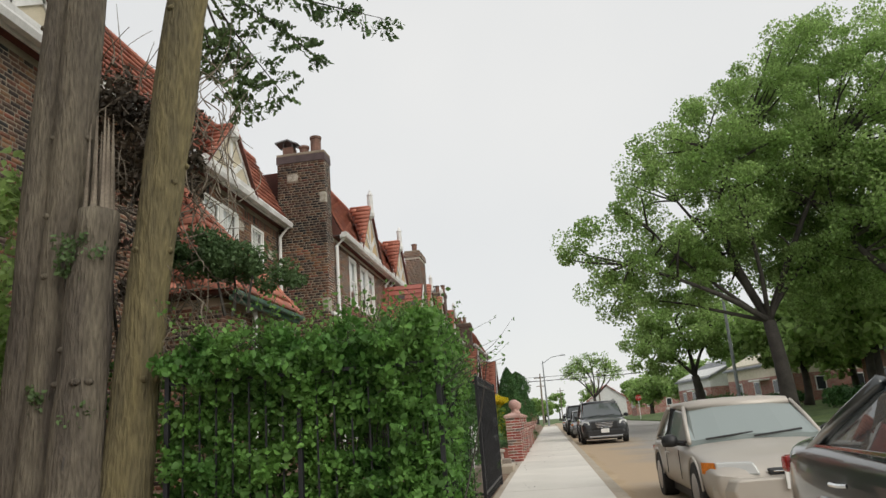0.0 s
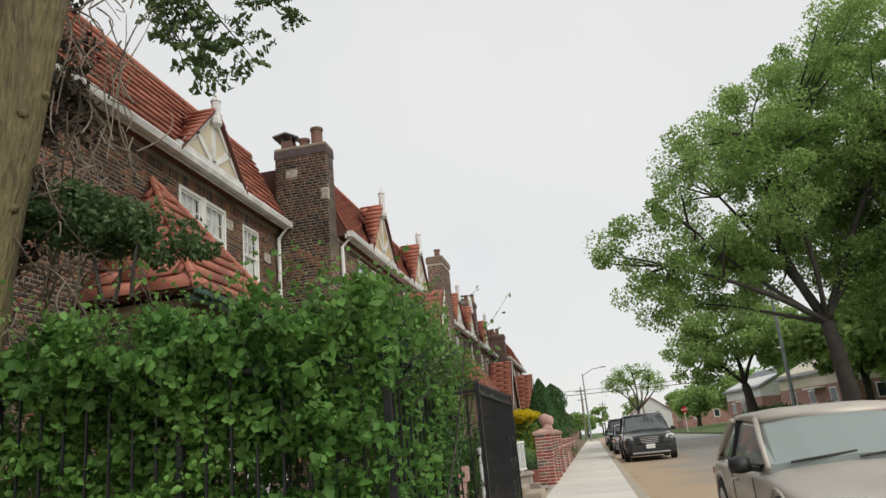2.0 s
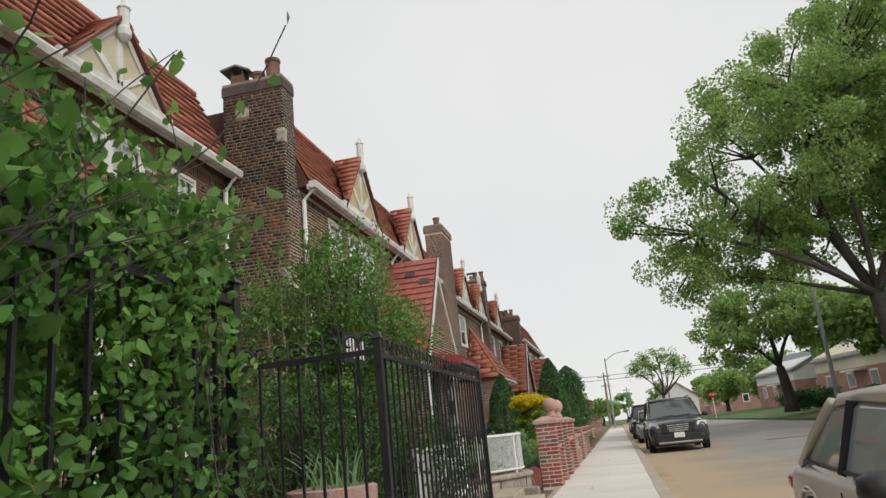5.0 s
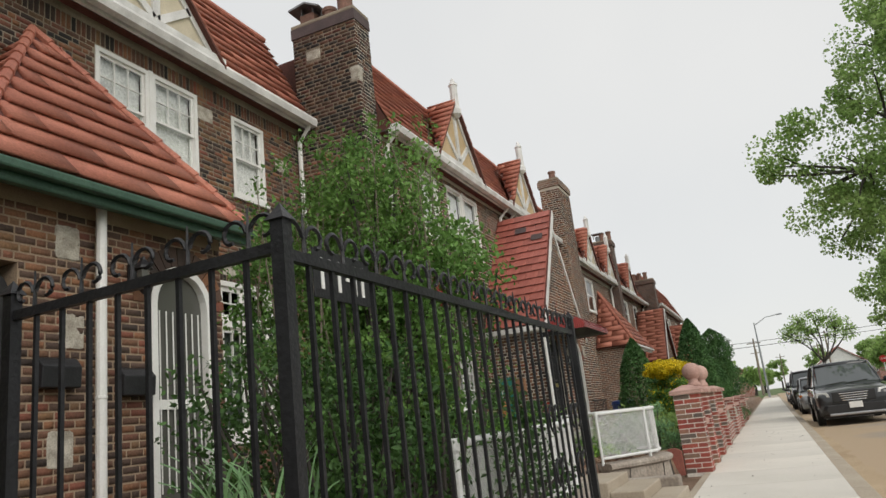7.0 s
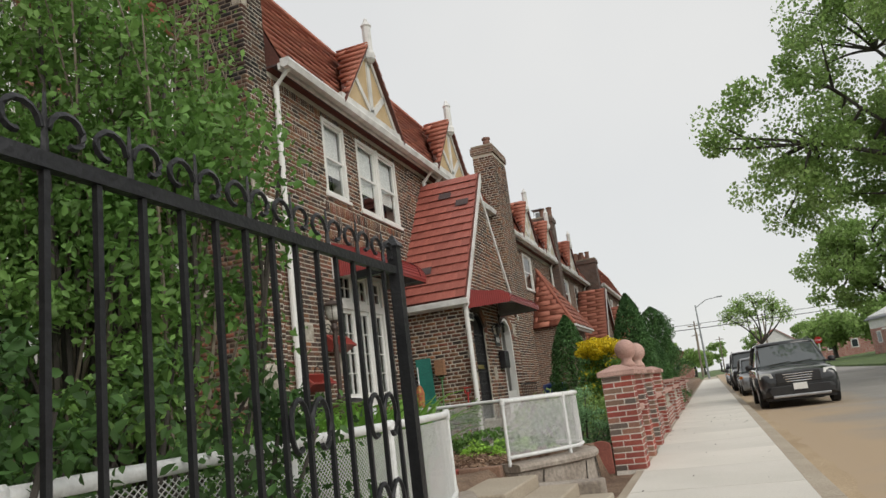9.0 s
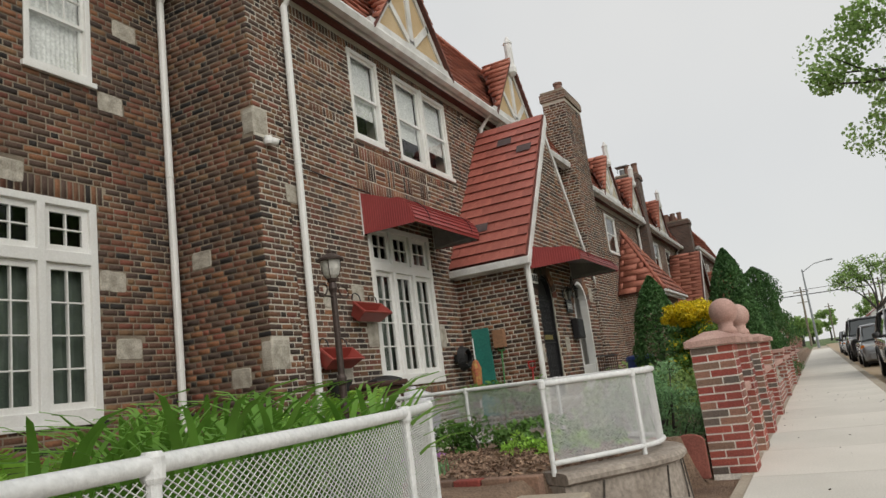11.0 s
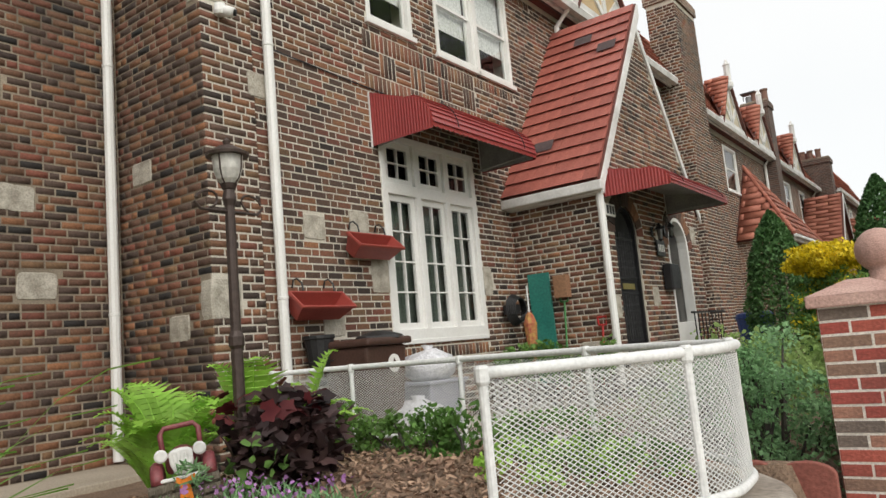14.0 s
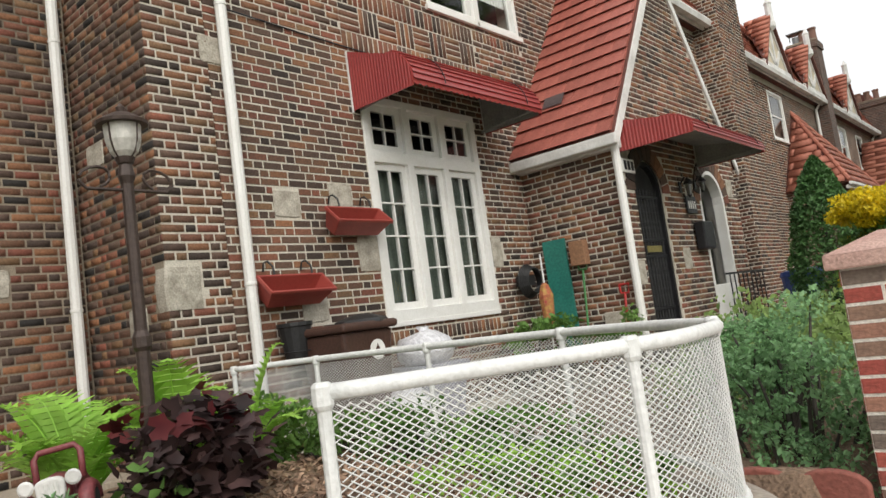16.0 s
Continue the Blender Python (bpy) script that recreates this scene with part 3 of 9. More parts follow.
# ---- houses ----
def wall_boxes(g, x0, x1, u0, u1, z0, z1, holes=()):
    """A wall in the y-z plane between x0 and x1, one closed skin with rectangular holes (ua, ub, za, zb)."""
    us = sorted({u0, u1} | {min(max(c, u0), u1) for h in holes for c in h[:2]})
    zs = sorted({z0, z1} | {min(max(c, z0), z1) for h in holes for c in h[2:4]})

    def solid(i, j):
        if not (0 <= i < len(us) - 1 and 0 <= j < len(zs) - 1):
            return False
        u, z = (us[i] + us[i + 1]) / 2, (zs[j] + zs[j + 1]) / 2
        return not any(h[0] < u < h[1] and h[2] < z < h[3] for h in holes)
    verts, faces, index = [], [], {}

    def vid(k, i, j):
        if (k, i, j) not in index:
            index[k, i, j] = len(verts)
            verts.append(((x0, x1)[k], us[i], zs[j]))
        return index[k, i, j]
    for i in range(len(us) - 1):
        for j in range(len(zs) - 1):
            if not solid(i, j):
                continue
            for k in (0, 1):
                faces.append((vid(k, i, j), vid(k, i + 1, j), vid(k, i + 1, j + 1), vid(k, i, j + 1)))
            for (a, b), (p, q) in (((i - 1, j), ((i, j), (i, j + 1))), ((i + 1, j), ((i + 1, j), (i + 1, j + 1))), ((i, j - 1), ((i, j), (i + 1, j))), ((i, j + 1), ((i, j + 1), (i + 1, j + 1)))):
                if not solid(a, b):
                    faces.append((vid(0, *p), vid(0, *q), vid(1, *q), vid(1, *p)))
    return g.add(verts, faces)


def pane(parent, x, y0, y1, z0, z1):
    ob = arrays("pane", np.array([(x, y0, z0), (x, y1, z0), (x, y1, z1), (x, y0, z1)]), np.array([[0, 1, 2, 3]]), M_PANE, parent)
    ob.visible_shadow = False


def sash_window(house, X, y0, y1, z0, z1, curtain=True, label="white double-hung sash window", grid=True, full=True):
    """A double-hung window in a wall whose face is at X and looks to +x."""
    w = 0.065
    win = part("window", wall_boxes(Geo(), X - 0.09, X + 0.015, y0, y1, z0, z1, [(y0 + w, y1 - w, z0 + w, z1 - w)]), M_WHITE, house, label, bevel=0.006)
    zm, c = (z0 + z1) / 2, 0.04
    ya, yb = y0 + w, y1 - w
    lights = [(ya + c, yb - c, zm - 0.02 + c, z1 - w - c)]
    if grid:
        ua, ub, va, vb = lights[0]
        du, dv = (ub - ua) / 3, (vb - va) / 2
        lights = [(ua + du * i + 0.008 * (i > 0), ua + du * (i + 1) - 0.008 * (i < 2), va + dv * j + 0.008 * (j > 0), va + dv * (j + 1) - 0.008 * (j < 1)) for i in range(3) for j in range(2)]
    part("sash", wall_boxes(Geo(), X - 0.05, X - 0.02, ya, yb, zm - 0.02, z1 - w, lights), M_WHITE, win)
    part("sash", wall_boxes(Geo(), X - 0.085, X - 0.055, ya, yb, z0 + w, zm + 0.02, [(ya + c, yb - c, z0 + w + c, zm + 0.02 - c)]), M_WHITE, win)
    pane(win, X - 0.036, y0 + w + 0.03, y1 - w - 0.03, z0 + w + 0.03, z1 - w - 0.03)
    part("sill", Geo().box((X - 0.05, y0 - 0.04, z0 - 0.06), (X + 0.05, y1 + 0.04, z0 + 0.004)), M_WHITE, win, bevel=0.006)
    if curtain:
        c = Geo()
        n = 24
        zt, zb2 = z1 - w, z0 + (z1 - z0) * (0.08 if full else 0.3)
        for i in range(n):
            a = y0 + w + (y1 - y0 - 2 * w) * i / n
            b = y0 + w + (y1 - y0 - 2 * w) * (i + 1) / n
            xo = X - 0.115 + 0.006 * (i % 2)
            c.add([(xo, a, zb2), (xo + 0.006 * (1 - 2 * (i % 2)), b, zb2), (xo + 0.006 * (1 - 2 * (i % 2)), b, zt), (xo, a, zt)], [(0, 1, 2, 3)])
        part("curtain", c, M_CURTAIN, win, "pale half-drawn blind")
    return win


def french_window(house, X, y0, y1, z0, z1, n=3):
    """Tall casements with small lights over them, in one white frame."""
    zt = z0 + (z1 - z0) * 0.70
    f, xa, xb = 0.09, X - 0.1, X + 0.02
    step = (y1 - y0 - f) / n
    bays = [(y0 + k * step + f, y0 + (k + 1) * step) for k in range(n)]
    win = part("window", wall_boxes(Geo(), xa, xb, y0, y1, z0, z1, [(a, b, za, zb) for a, b in bays for za, zb in ((z0 + 0.12, zt), (zt + 0.13, z1 - 0.08))]), M_WHITE, house, "tall white casement window with transom lights", bevel=0.008)
    for a, b in bays:
        for za, zb, rows in ((z0 + 0.12, zt, 4), (zt + 0.13, z1 - 0.08, 2)):
            m = 0.07
            ym, dz = (a + b) / 2, (zb - za - 2 * m) / rows
            lights = [(*u, za + m + r * dz + 0.008 * (r > 0), za + m + (r + 1) * dz - 0.008 * (r < rows - 1)) for r in range(rows) for u in ((a + m, ym - 0.008), (ym + 0.008, b - m))]
            part("casement", wall_boxes(Geo(), X - 0.065, X - 0.025, a, b, za, zb, lights), M_WHITE, win)
        pane(win, X - 0.046, a + 0.06, b - 0.06, z0 + 0.18, zt - 0.06)
        pane(win, X - 0.046, a + 0.06, b - 0.06, zt + 0.19, z1 - 0.14)
        c = Geo()
        nn = 10
        for i in range(nn):
            ya, yb = a - 0.085 + (b - a + 0.17) * i / nn, a - 0.085 + (b - a + 0.17) * (i + 1) / nn
            xo = X - 0.17 + 0.02 * (i % 2)
            c.add([(xo, ya, z0 + 0.12), (xo + 0.02 * (1 - 2 * (i % 2)), yb, z0 + 0.12), (xo + 0.02 * (1 - 2 * (i % 2)), yb, zt), (xo, ya, zt)], [(0, 1, 2, 3)])
        part("curtain", c, mat("green_curtain", (0.09, 0.115, 0.095), (0.15, 0.18, 0.15), 0.9) if "green_curtain" not in bpy.data.materials else bpy.data.materials["green_curtain"], win)
    part("sill", Geo().box((X - 0.06, y0, z0 - 0.05), (X + 0.03, y1, z0 + 0.003)), M_WHITE, win, bevel=0.008)
    return win


def gable(house, X, ya, yb, zb, apex_z, back, stucco, finial_z):
    """A half-timbered gable flush with the wall, with its small roof and a white finial."""
    ym = (ya + yb) / 2
    h = apex_z - zb
    part("gable_field", Geo().prism([(ya, zb), (yb, zb), (ym, apex_z)], "x", X - 0.05, X + 0.02), stucco, house)
    t = Geo()
    t.box((X + 0.02, ya - 0.12, zb - 0.10), (X + 0.10, yb + 0.12, zb + 0.12))

    def bar(p, q, w):
        d = Vector((0, q[0] - p[0], q[1] - p[1]))
        nrm = Vector((0, -d.z, d.y)).normalized() * w / 2
        pts = [(p[0] + nrm.y, p[1] + nrm.z), (q[0] + nrm.y, q[1] + nrm.z), (q[0] - nrm.y, q[1] - nrm.z), (p[0] - nrm.y, p[1] - nrm.z)]
        t.prism(pts, "x", X + 0.012, X + 0.055)
    bar((ym, zb), (ym, apex_z), 0.14)
    for s in (-1, 1):
        bar((ym + s * 0.04, zb + h * 0.12), (ym + s * (yb - ya) * 0.26, zb + h * 0.46), 0.12)
        bar((ym + s * (yb - ya) * 0.5, zb), (ym, apex_z), 0.15)
    part("gable_trim", t, M_OLDWHITE, house, "weathered white half-timber trim")
    for s in (-1, 1):
        e = Vector((X + 0.14, ym + s * (yb - ya) * 0.53, zb - 0.02))
        top = Vector((X + 0.14, ym, apex_z + 0.10))
        vd = top - e
        ln = vd.length
        depth = back
        part("gable_deck", Geo().add([e, top, top + Vector((-depth, 0, 0)), e + Vector((-0.05, 0, 0))] + [q - Vector((0, 0, 0.05)) for q in (e, top, top + Vector((-depth, 0, 0)), e + Vector((-0.05, 0, 0)))], [(0, 1, 2, 3), (4, 5, 6, 7), (0, 1, 5, 4), (1, 2, 6, 5), (2, 3, 7, 6), (3, 0, 4, 7)]), M_UNDER, house)
        tile_slope("gable_tiles", house, e, (-1, 0, 0), vd, lambda u, v, ln=ln, depth=depth: 0 <= u <= 0.05 + depth * v / ln and 0 <= v <= ln, depth, ln)
    f = Geo()
    f.lathe((X + 0.10, ym, apex_z - 0.25), [(0.05, -0.12), (0.13, -0.04), (0.13, 0.08), (0.10, 0.14), (0.095, finial_z - apex_z + 0.02), (0.115, finial_z - apex_z + 0.05), (0.08, finial_z - apex_z + 0.11), (0.055, finial_z - apex_z + 0.15), (0.04, finial_z - apex_z + 0.2), (0.0, finial_z - apex_z + 0.25)], 8)
    part("finial", f, M_OLDWHITE, house, "white turned finial post", smooth=False)


def main_roof(house, X, ya, yb, ze, zr, back):
    """The steep tiled slope over the wall, the white gutter and the flat roof behind."""
    e, top = Vector((X + 0.30, ya, ze)), Vector((X + 0.30 - back, ya, zr))
    vd = top - e
    part("roof", Geo().prism([(X + 0.28, ze - 0.03), (X + 0.28 - back, zr - 0.03), (X - 9, zr - 0.1), (X - 9, ze - 0.15), (X - 0.2, ze - 0.15)], "y", ya + 0.01, yb - 0.01), M_UNDER, house, "steep clay-tiled roof slope")
    tile_slope("roof_tiles", house, e, (0, 1, 0), vd, lambda u, v, w=yb - ya, ln=vd.length: 0 <= u <= w and 0 <= v <= ln, yb - ya, vd.length)
    gp = [(X + 0.26, ze + 0.02), (X + 0.26, ze - 0.09), (X + 0.30, ze - 0.13), (X + 0.40, ze - 0.12), (X + 0.43, ze - 0.02), (X + 0.41, ze + 0.03)]
    part("gutter", Geo().prism(gp, "y", ya, yb), M_OLDWHITE, house, "white gutter")
    part("fascia", Geo().box((X + 0.21, ya + 0.005, ze - 0.15), (X + 0.255, yb - 0.005, ze - 0.04)), M_OLDWHITE, house)
    # soffit colour is dark in place of the shade under the eave
    part("soffit", Geo().box((X + 0.004, ya + 0.005, ze - 0.075), (X + 0.205, yb - 0.005, ze - 0.045)), M_SLATE, house, "eave boards coloured dark for the shade there")
    part("ridge", Geo().tube([(X + 0.30 - back, ya, zr), (X + 0.30 - back, yb, zr)], 0.07, 8), M_TILE, house)


def downspout(house, x, y, z0, z1, top=None):
    g = Geo().tube([(x, y, z0), (x, y, z1)] + ([top] if top else []), 0.048, 10)
    for z in np.arange(z0 + 1.3, z1, 2.4):
        g.lathe((x, y, z), [(0.047, 0), (0.053, 0.004), (0.053, 0.026), (0.047, 0.03)], 10)
    part("downspout", g, M_WHITE, house, "white painted downspout", smooth=False)


def rough_stone(parent, c, u, nrm, w, h, d=0.02):
    """A hewn block with a worn outline and an uneven face, set in a wall."""
    us = [-0.5, -0.47, -0.38, -0.2, 0.0, 0.2, 0.38, 0.47, 0.5]
    vs = [-0.5, -0.46, -0.3, -0.1, 0.1, 0.3, 0.46, 0.5]
    rows, cols = len(vs), len(us)
    seed = c.x * 3.1 + c.y * 7.7 + c.z * 5.3
    verts = []
    for i, b in enumerate(vs):
        for j, a in enumerate(us):
            rim = i in (0, rows - 1) or j in (0, cols - 1)
            k = 1.0 - 0.10 * (2 * a * 2 * b) ** 6
            p = c + u * (a * w * k + 0.012 * noise.noise(Vector((seed, b * 7, 1.7)))) + Vector((0, 0, b * h * k + 0.012 * noise.noise(Vector((a * 7, seed, 4)))))
            verts.append(p + nrm * (0.004 if rim else d * (0.75 + 0.25 * noise.noise(Vector((a * 8 + seed, b * 7, 9))))))
    faces = [(i * cols + j, i * cols + j + 1, (i + 1) * cols + j + 1, (i + 1) * cols + j) for i in range(rows - 1) for j in range(cols - 1)]
    n = len(verts)
    ring = [j for j in range(cols)] + [i * cols + cols - 1 for i in range(1, rows)] + [(rows - 1) * cols + j for j in range(cols - 2, -1, -1)] + [i * cols for i in range(rows - 2, 0, -1)]
    verts += [verts[k] - nrm * 0.03 for k in ring]
    m = len(ring)
    faces += [(ring[k], ring[(k + 1) % m], n + (k + 1) % m, n + k) for k in range(m)] + [tuple(n + k for k in range(m))]
    part("stone_block", Geo().add(verts, faces), M_STONE, parent, "rough pale limestone block")


def stone_block(house, X, y, z, w=0.34, h=0.24, d=0.02):
    rough_stone(house, Vector((X - 0.005, y, z)), Vector((0, 1, 0)), Vector((1, 0, 0)), w, h, d)


def sooty_clay():
    return bpy.data.materials.get("sooty_clay") or mat("sooty_clay", (0.13, 0.075, 0.055), (0.24, 0.13, 0.10), 0.9, 4.0, 40.0, 0.4)


def zinc():
    return bpy.data.materials.get("dull_zinc") or mat("dull_zinc", (0.16, 0.16, 0.16), (0.26, 0.26, 0.26), 0.5, metal=0.7)


def pots(parent, cx, cy, z, n, along):
    for i in range(n):
        o = (i - (n - 1) / 2) * 0.34
        x, y = (cx + o, cy) if along == "x" else (cx, cy + o)
        part("chimney_pot", Geo().lathe((x, y, z), [(0.11, 0), (0.13, 0.03), (0.12, 0.1), (0.115, 0.38), (0.14, 0.40), (0.14, 0.46), (0.09, 0.46), (0.09, 0.3)], 12), sooty_clay(), parent, "sooty terracotta chimney pot")


def chimney(name, label, x0, x1, y0, y1, z0, z1, fine, npots, along="x", cap=True):
    ch = thing(name, label, "chimney")
    back = 0.02 if fine else 0.0
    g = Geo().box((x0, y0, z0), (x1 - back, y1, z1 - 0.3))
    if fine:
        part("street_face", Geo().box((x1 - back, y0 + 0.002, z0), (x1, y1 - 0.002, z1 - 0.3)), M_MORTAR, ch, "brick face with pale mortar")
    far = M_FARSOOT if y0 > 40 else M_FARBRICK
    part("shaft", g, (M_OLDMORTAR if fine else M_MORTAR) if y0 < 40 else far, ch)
    if fine:
        w = z1 - 0.3
        south = [(x0 + 0.24, x0 + 0.56, 2.79, 3.02), (x0 + 0.75, x0 + 1.05, 1.29, 1.53), (x0 + 0.28, x0 + 0.60, 8.04, 8.26), (x1 - 0.17, x1, 4.29, 4.61), (x1 - 0.15, x1, 1.45, 1.79)]
        east = [(y0, y0 + 0.24, 4.29, 4.61), (y0, y0 + 0.30, 1.45, 1.79), (y0, y0 + 0.14, 7.35, 7.66)]
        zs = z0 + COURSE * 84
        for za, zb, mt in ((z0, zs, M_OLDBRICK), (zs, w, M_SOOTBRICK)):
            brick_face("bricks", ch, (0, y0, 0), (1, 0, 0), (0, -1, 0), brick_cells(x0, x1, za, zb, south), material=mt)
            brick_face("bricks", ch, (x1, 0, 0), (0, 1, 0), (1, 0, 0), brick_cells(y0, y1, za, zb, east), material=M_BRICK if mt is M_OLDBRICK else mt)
        brick_face("bricks", ch, (0, y1, 0), (1, 0, 0), (0, 1, 0), brick_cells(x0, x1, 6.5, w))
    lap = 0.025 if fine else 0.05
    part("crown", Geo().box((x0 - lap, y0 - lap, z1 - 0.3), (x1 + lap, y1 + lap, z1 - 0.08)), M_SLATE if fine else far, ch, bevel=0.01)
    part("crown_mortar", Geo().box((x0 - 0.02, y0 - 0.02, z1 - 0.08), (x1 + 0.02, y1 + 0.02, z1)), M_OLDMORTAR, ch, bevel=0.02)
    if fine:
        for px, r, hh in ((x0 + 0.72, 0.13, 0.27), (x0 + 1.07, 0.15, 0.52)):
            part("chimney_pot", Geo().lathe((px, (y0 + y1) / 2, z1), [(r, 0), (r, hh - 0.09), (r + 0.02, hh - 0.07), (r + 0.02, hh), (r - 0.03, hh), (r - 0.03, hh - 0.15)], 14), sooty_clay(), ch, "sooty terracotta chimney pot")
        px, py = x0 + 0.28, (y0 + y1) / 2
        fl = part("flue", Geo().box((px - 0.16, py - 0.16, z1), (px + 0.16, py + 0.16, z1 + 0.26)), sooty_clay(), ch, "square clay flue", bevel=0.02)
        hood = [(px - 0.36, z1 + 0.40), (px + 0.02, z1 + 0.47), (px + 0.34, z1 + 0.30), (px + 0.32, z1 + 0.27), (px + 0.02, z1 + 0.43), (px - 0.35, z1 + 0.36)]
        part("flue_cap", Geo().prism(hood, "y", py - 0.26, py + 0.26), zinc(), fl, "bent sheet metal flue cap")
        for sx in (-0.13, 0.13):
            part("cap_leg", Geo().box((px + sx - 0.012, py - 0.14, z1 + 0.25), (px + sx + 0.012, py + 0.14, z1 + 0.39)), zinc(), fl)
    else:
        pots(ch, (x0 + x1) / 2 + (0.16 if cap and along == "x" else 0), (y0 + y1) / 2, z1, npots, along)
    if cap and not fine:
        px, py = (x0 + 0.25, (y0 + y1) / 2) if along == "x" else ((x0 + x1) / 2, y0 + 0.3)
        cg = Geo()
        cg.lathe((px, py, z1), [(0.13, 0), (0.13, 0.3)], 12)
        cg.box((px - 0.26, py - 0.22, z1 + 0.42), (px + 0.26, py + 0.22, z1 + 0.45))
        for sx in (-0.2, 0.2):
            cg.box((px + sx - 0.012, py - 0.02, z1 + 0.2), (px + sx + 0.012, py + 0.02, z1 + 0.43))
        part("flue_cap", cg, zinc(), ch, "sheet metal flue cap")
    return ch


def hip_porch_roof(house, X, xe, ya, yb, ym, ze, zt, gutter, exposure=0.29):
    """Half a pyramid of tiles against the wall face X: eave at xe from ya to yb, peak on the wall at ym, zt."""
    pk = Vector((X, ym, zt))
    A, B = Vector((xe, ya, ze)), Vector((xe, yb, ze))
    A2, B2 = Vector((X, ya, ze)), Vector((X, yb, ze))
    part("porch_roof", Geo().add([A, B, pk, A2, B2], [(0, 1, 2), (0, 2, 3), (1, 4, 2), (0, 3, 4, 1)]), M_UNDER, house, "tiled hipped porch roof")
    mid = Vector((xe, ym, ze))
    vd = pk - mid
    ln = vd.length
    tile_slope("porch_tiles", house, A, (0, 1, 0), vd, lambda u, v: v < ln and (ym - ya) * v / ln <= u <= (yb - ya) - (yb - ym) * v / ln, yb - ya, ln, exposure=exposure)
    for P, s in ((A, 1), (B, -1)):
        P2 = Vector((X, P.y, ze))
        vd2 = pk - P2
        l2 = vd2.length
        tile_slope("porch_tiles", house, P, (-1, 0, 0), Vector((0, vd2.y, vd2.z)), lambda u, v, l2=l2: v < l2 and (xe - X) * v / l2 <= u <= xe - X, xe - X, l2, exposure=exposure)
        n = 12
        for i in range(n):
            a, b = P.lerp(pk, i / n), P.lerp(pk, (i + 1.12) / n)
            up = Vector((0, 0, 0.03))
            part("hip_tile", Geo().tube([a + up * 1.4, b + up], [0.065, 0.052], 8), M_TILE, house)
    part("porch_gutter", Geo().box((xe - 0.03, ya - 0.05, ze - 0.09), (xe + 0.07, yb + 0.05, ze + 0.0)).box((xe - 0.12, ya, ze - 0.17), (xe - 0.03, yb, ze - 0.07)), gutter, house, bevel=0.02)


def shell(house, X, ya, yb, z0, z1, depth=8.0):
    """The closed body of a house behind its front wall."""
    g = Geo()
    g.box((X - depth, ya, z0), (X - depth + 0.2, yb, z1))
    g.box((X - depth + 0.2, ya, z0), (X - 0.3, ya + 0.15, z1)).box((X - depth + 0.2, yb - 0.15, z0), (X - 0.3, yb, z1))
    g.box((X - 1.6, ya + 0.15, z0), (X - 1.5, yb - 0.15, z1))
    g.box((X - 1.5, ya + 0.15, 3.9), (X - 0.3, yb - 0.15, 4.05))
    # near-black walls: the darkness of unlit rooms is put into the colour
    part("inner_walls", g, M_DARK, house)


# -- the house behind the tall iron fence (set back) --
XA, ZEA = -6.93, 6.80
house_a = thing("row_house", "dark brick row house with red clay roof and half-timbered gable", "house", "row houses")
holes_a = [(14.03, 15.88, 4.97, 6.35), (16.66, 17.47, 4.95, 6.31), (15.55, 17.46, 1.16, 3.5)]
part("wall", wall_boxes(Geo(), XA - 0.3, XA, 2.0, 18.6, -0.2, ZEA, holes_a), M_OLDMORTAR, house_a, "dark brown brick wall with pale mortar")
sol_a = [(12.5, 18.55, 0.2 + COURSE * 84, 0.2 + COURSE * 87), (15.45, 17.56, 0.2 + COURSE * 45, 0.2 + COURSE * 48)]
stones_a = [(17.71, 4.78), (17.65, 2.64), (17.83, 1.88), (16.47, 3.71), (16.05, 6.1), (17.95, 5.8)]
sh = [(y - 0.17, y + 0.17, z - 0.12, z + 0.12) for y, z in stones_a]
brick_face("bricks", house_a, (XA, 0, 0), (0, 1, 0), (1, 0, 0), brick_cells(8.0, 18.58, 0.2, 6.65, holes_a + sh, soldiers=sol_a), material=M_OLDBRICK)
for y, z in stones_a:
    stone_block(house_a, XA, y, z)
shell(house_a, XA, 2.0, 18.59, -0.2, 6.65)
sash_window(house_a, XA, 14.03, 14.93, 4.97, 6.35)
sash_window(house_a, XA, 14.98, 15.88, 4.97, 6.35)
part("mullion", Geo().box((XA - 0.1, 14.92, 4.95), (XA + 0.03, 14.99, 6.36)), M_WHITE, house_a)
sash_window(house_a, XA, 16.66, 17.47, 4.95, 6.31)
french_window(house_a, XA, 15.55, 17.46, 1.16, 3.5)
main_roof(house_a, XA, 2.0, 18.6, ZEA, 8.85, 1.0)
gable(house_a, XA + 0.30, 13.5, 16.0, ZEA + 0.02, 8.12, 0.7, M_STUCCO_PALE, 8.55)
gable(house_a, XA + 0.30, 6.4, 9.0, ZEA + 0.02, 8.12, 0.7, M_STUCCO_PALE, 8.55)
downspout(house_a, XA + 0.08, 18.47, 0.3, 6.4, (XA + 0.33, 18.47, 6.7))
# its hipped porch
XPA = -5.3
PA1 = 14.35
pa_holes = [(11.5, 11.88, 0.5, 2.75), (13.3, 14.15, 0.5, 2.98)]
part("porch_wall", wall_boxes(Geo(), XPA - 0.25, XPA, 11.45, PA1, -0.2, 3.42, pa_holes), M_SHADEMORTAR, house_a)
for ya in (11.45, PA1 - 0.25):
    part("porch_side", Geo().box((XA, ya, -0.2), (XPA - 0.25, ya + 0.25, 3.42)), M_SHADEMORTAR, house_a)
brick_face("bricks", house_a, (XPA, 0, 0), (0, 1, 0), (1, 0, 0), brick_cells(11.45, PA1, 0.2, 3.35, pa_holes))
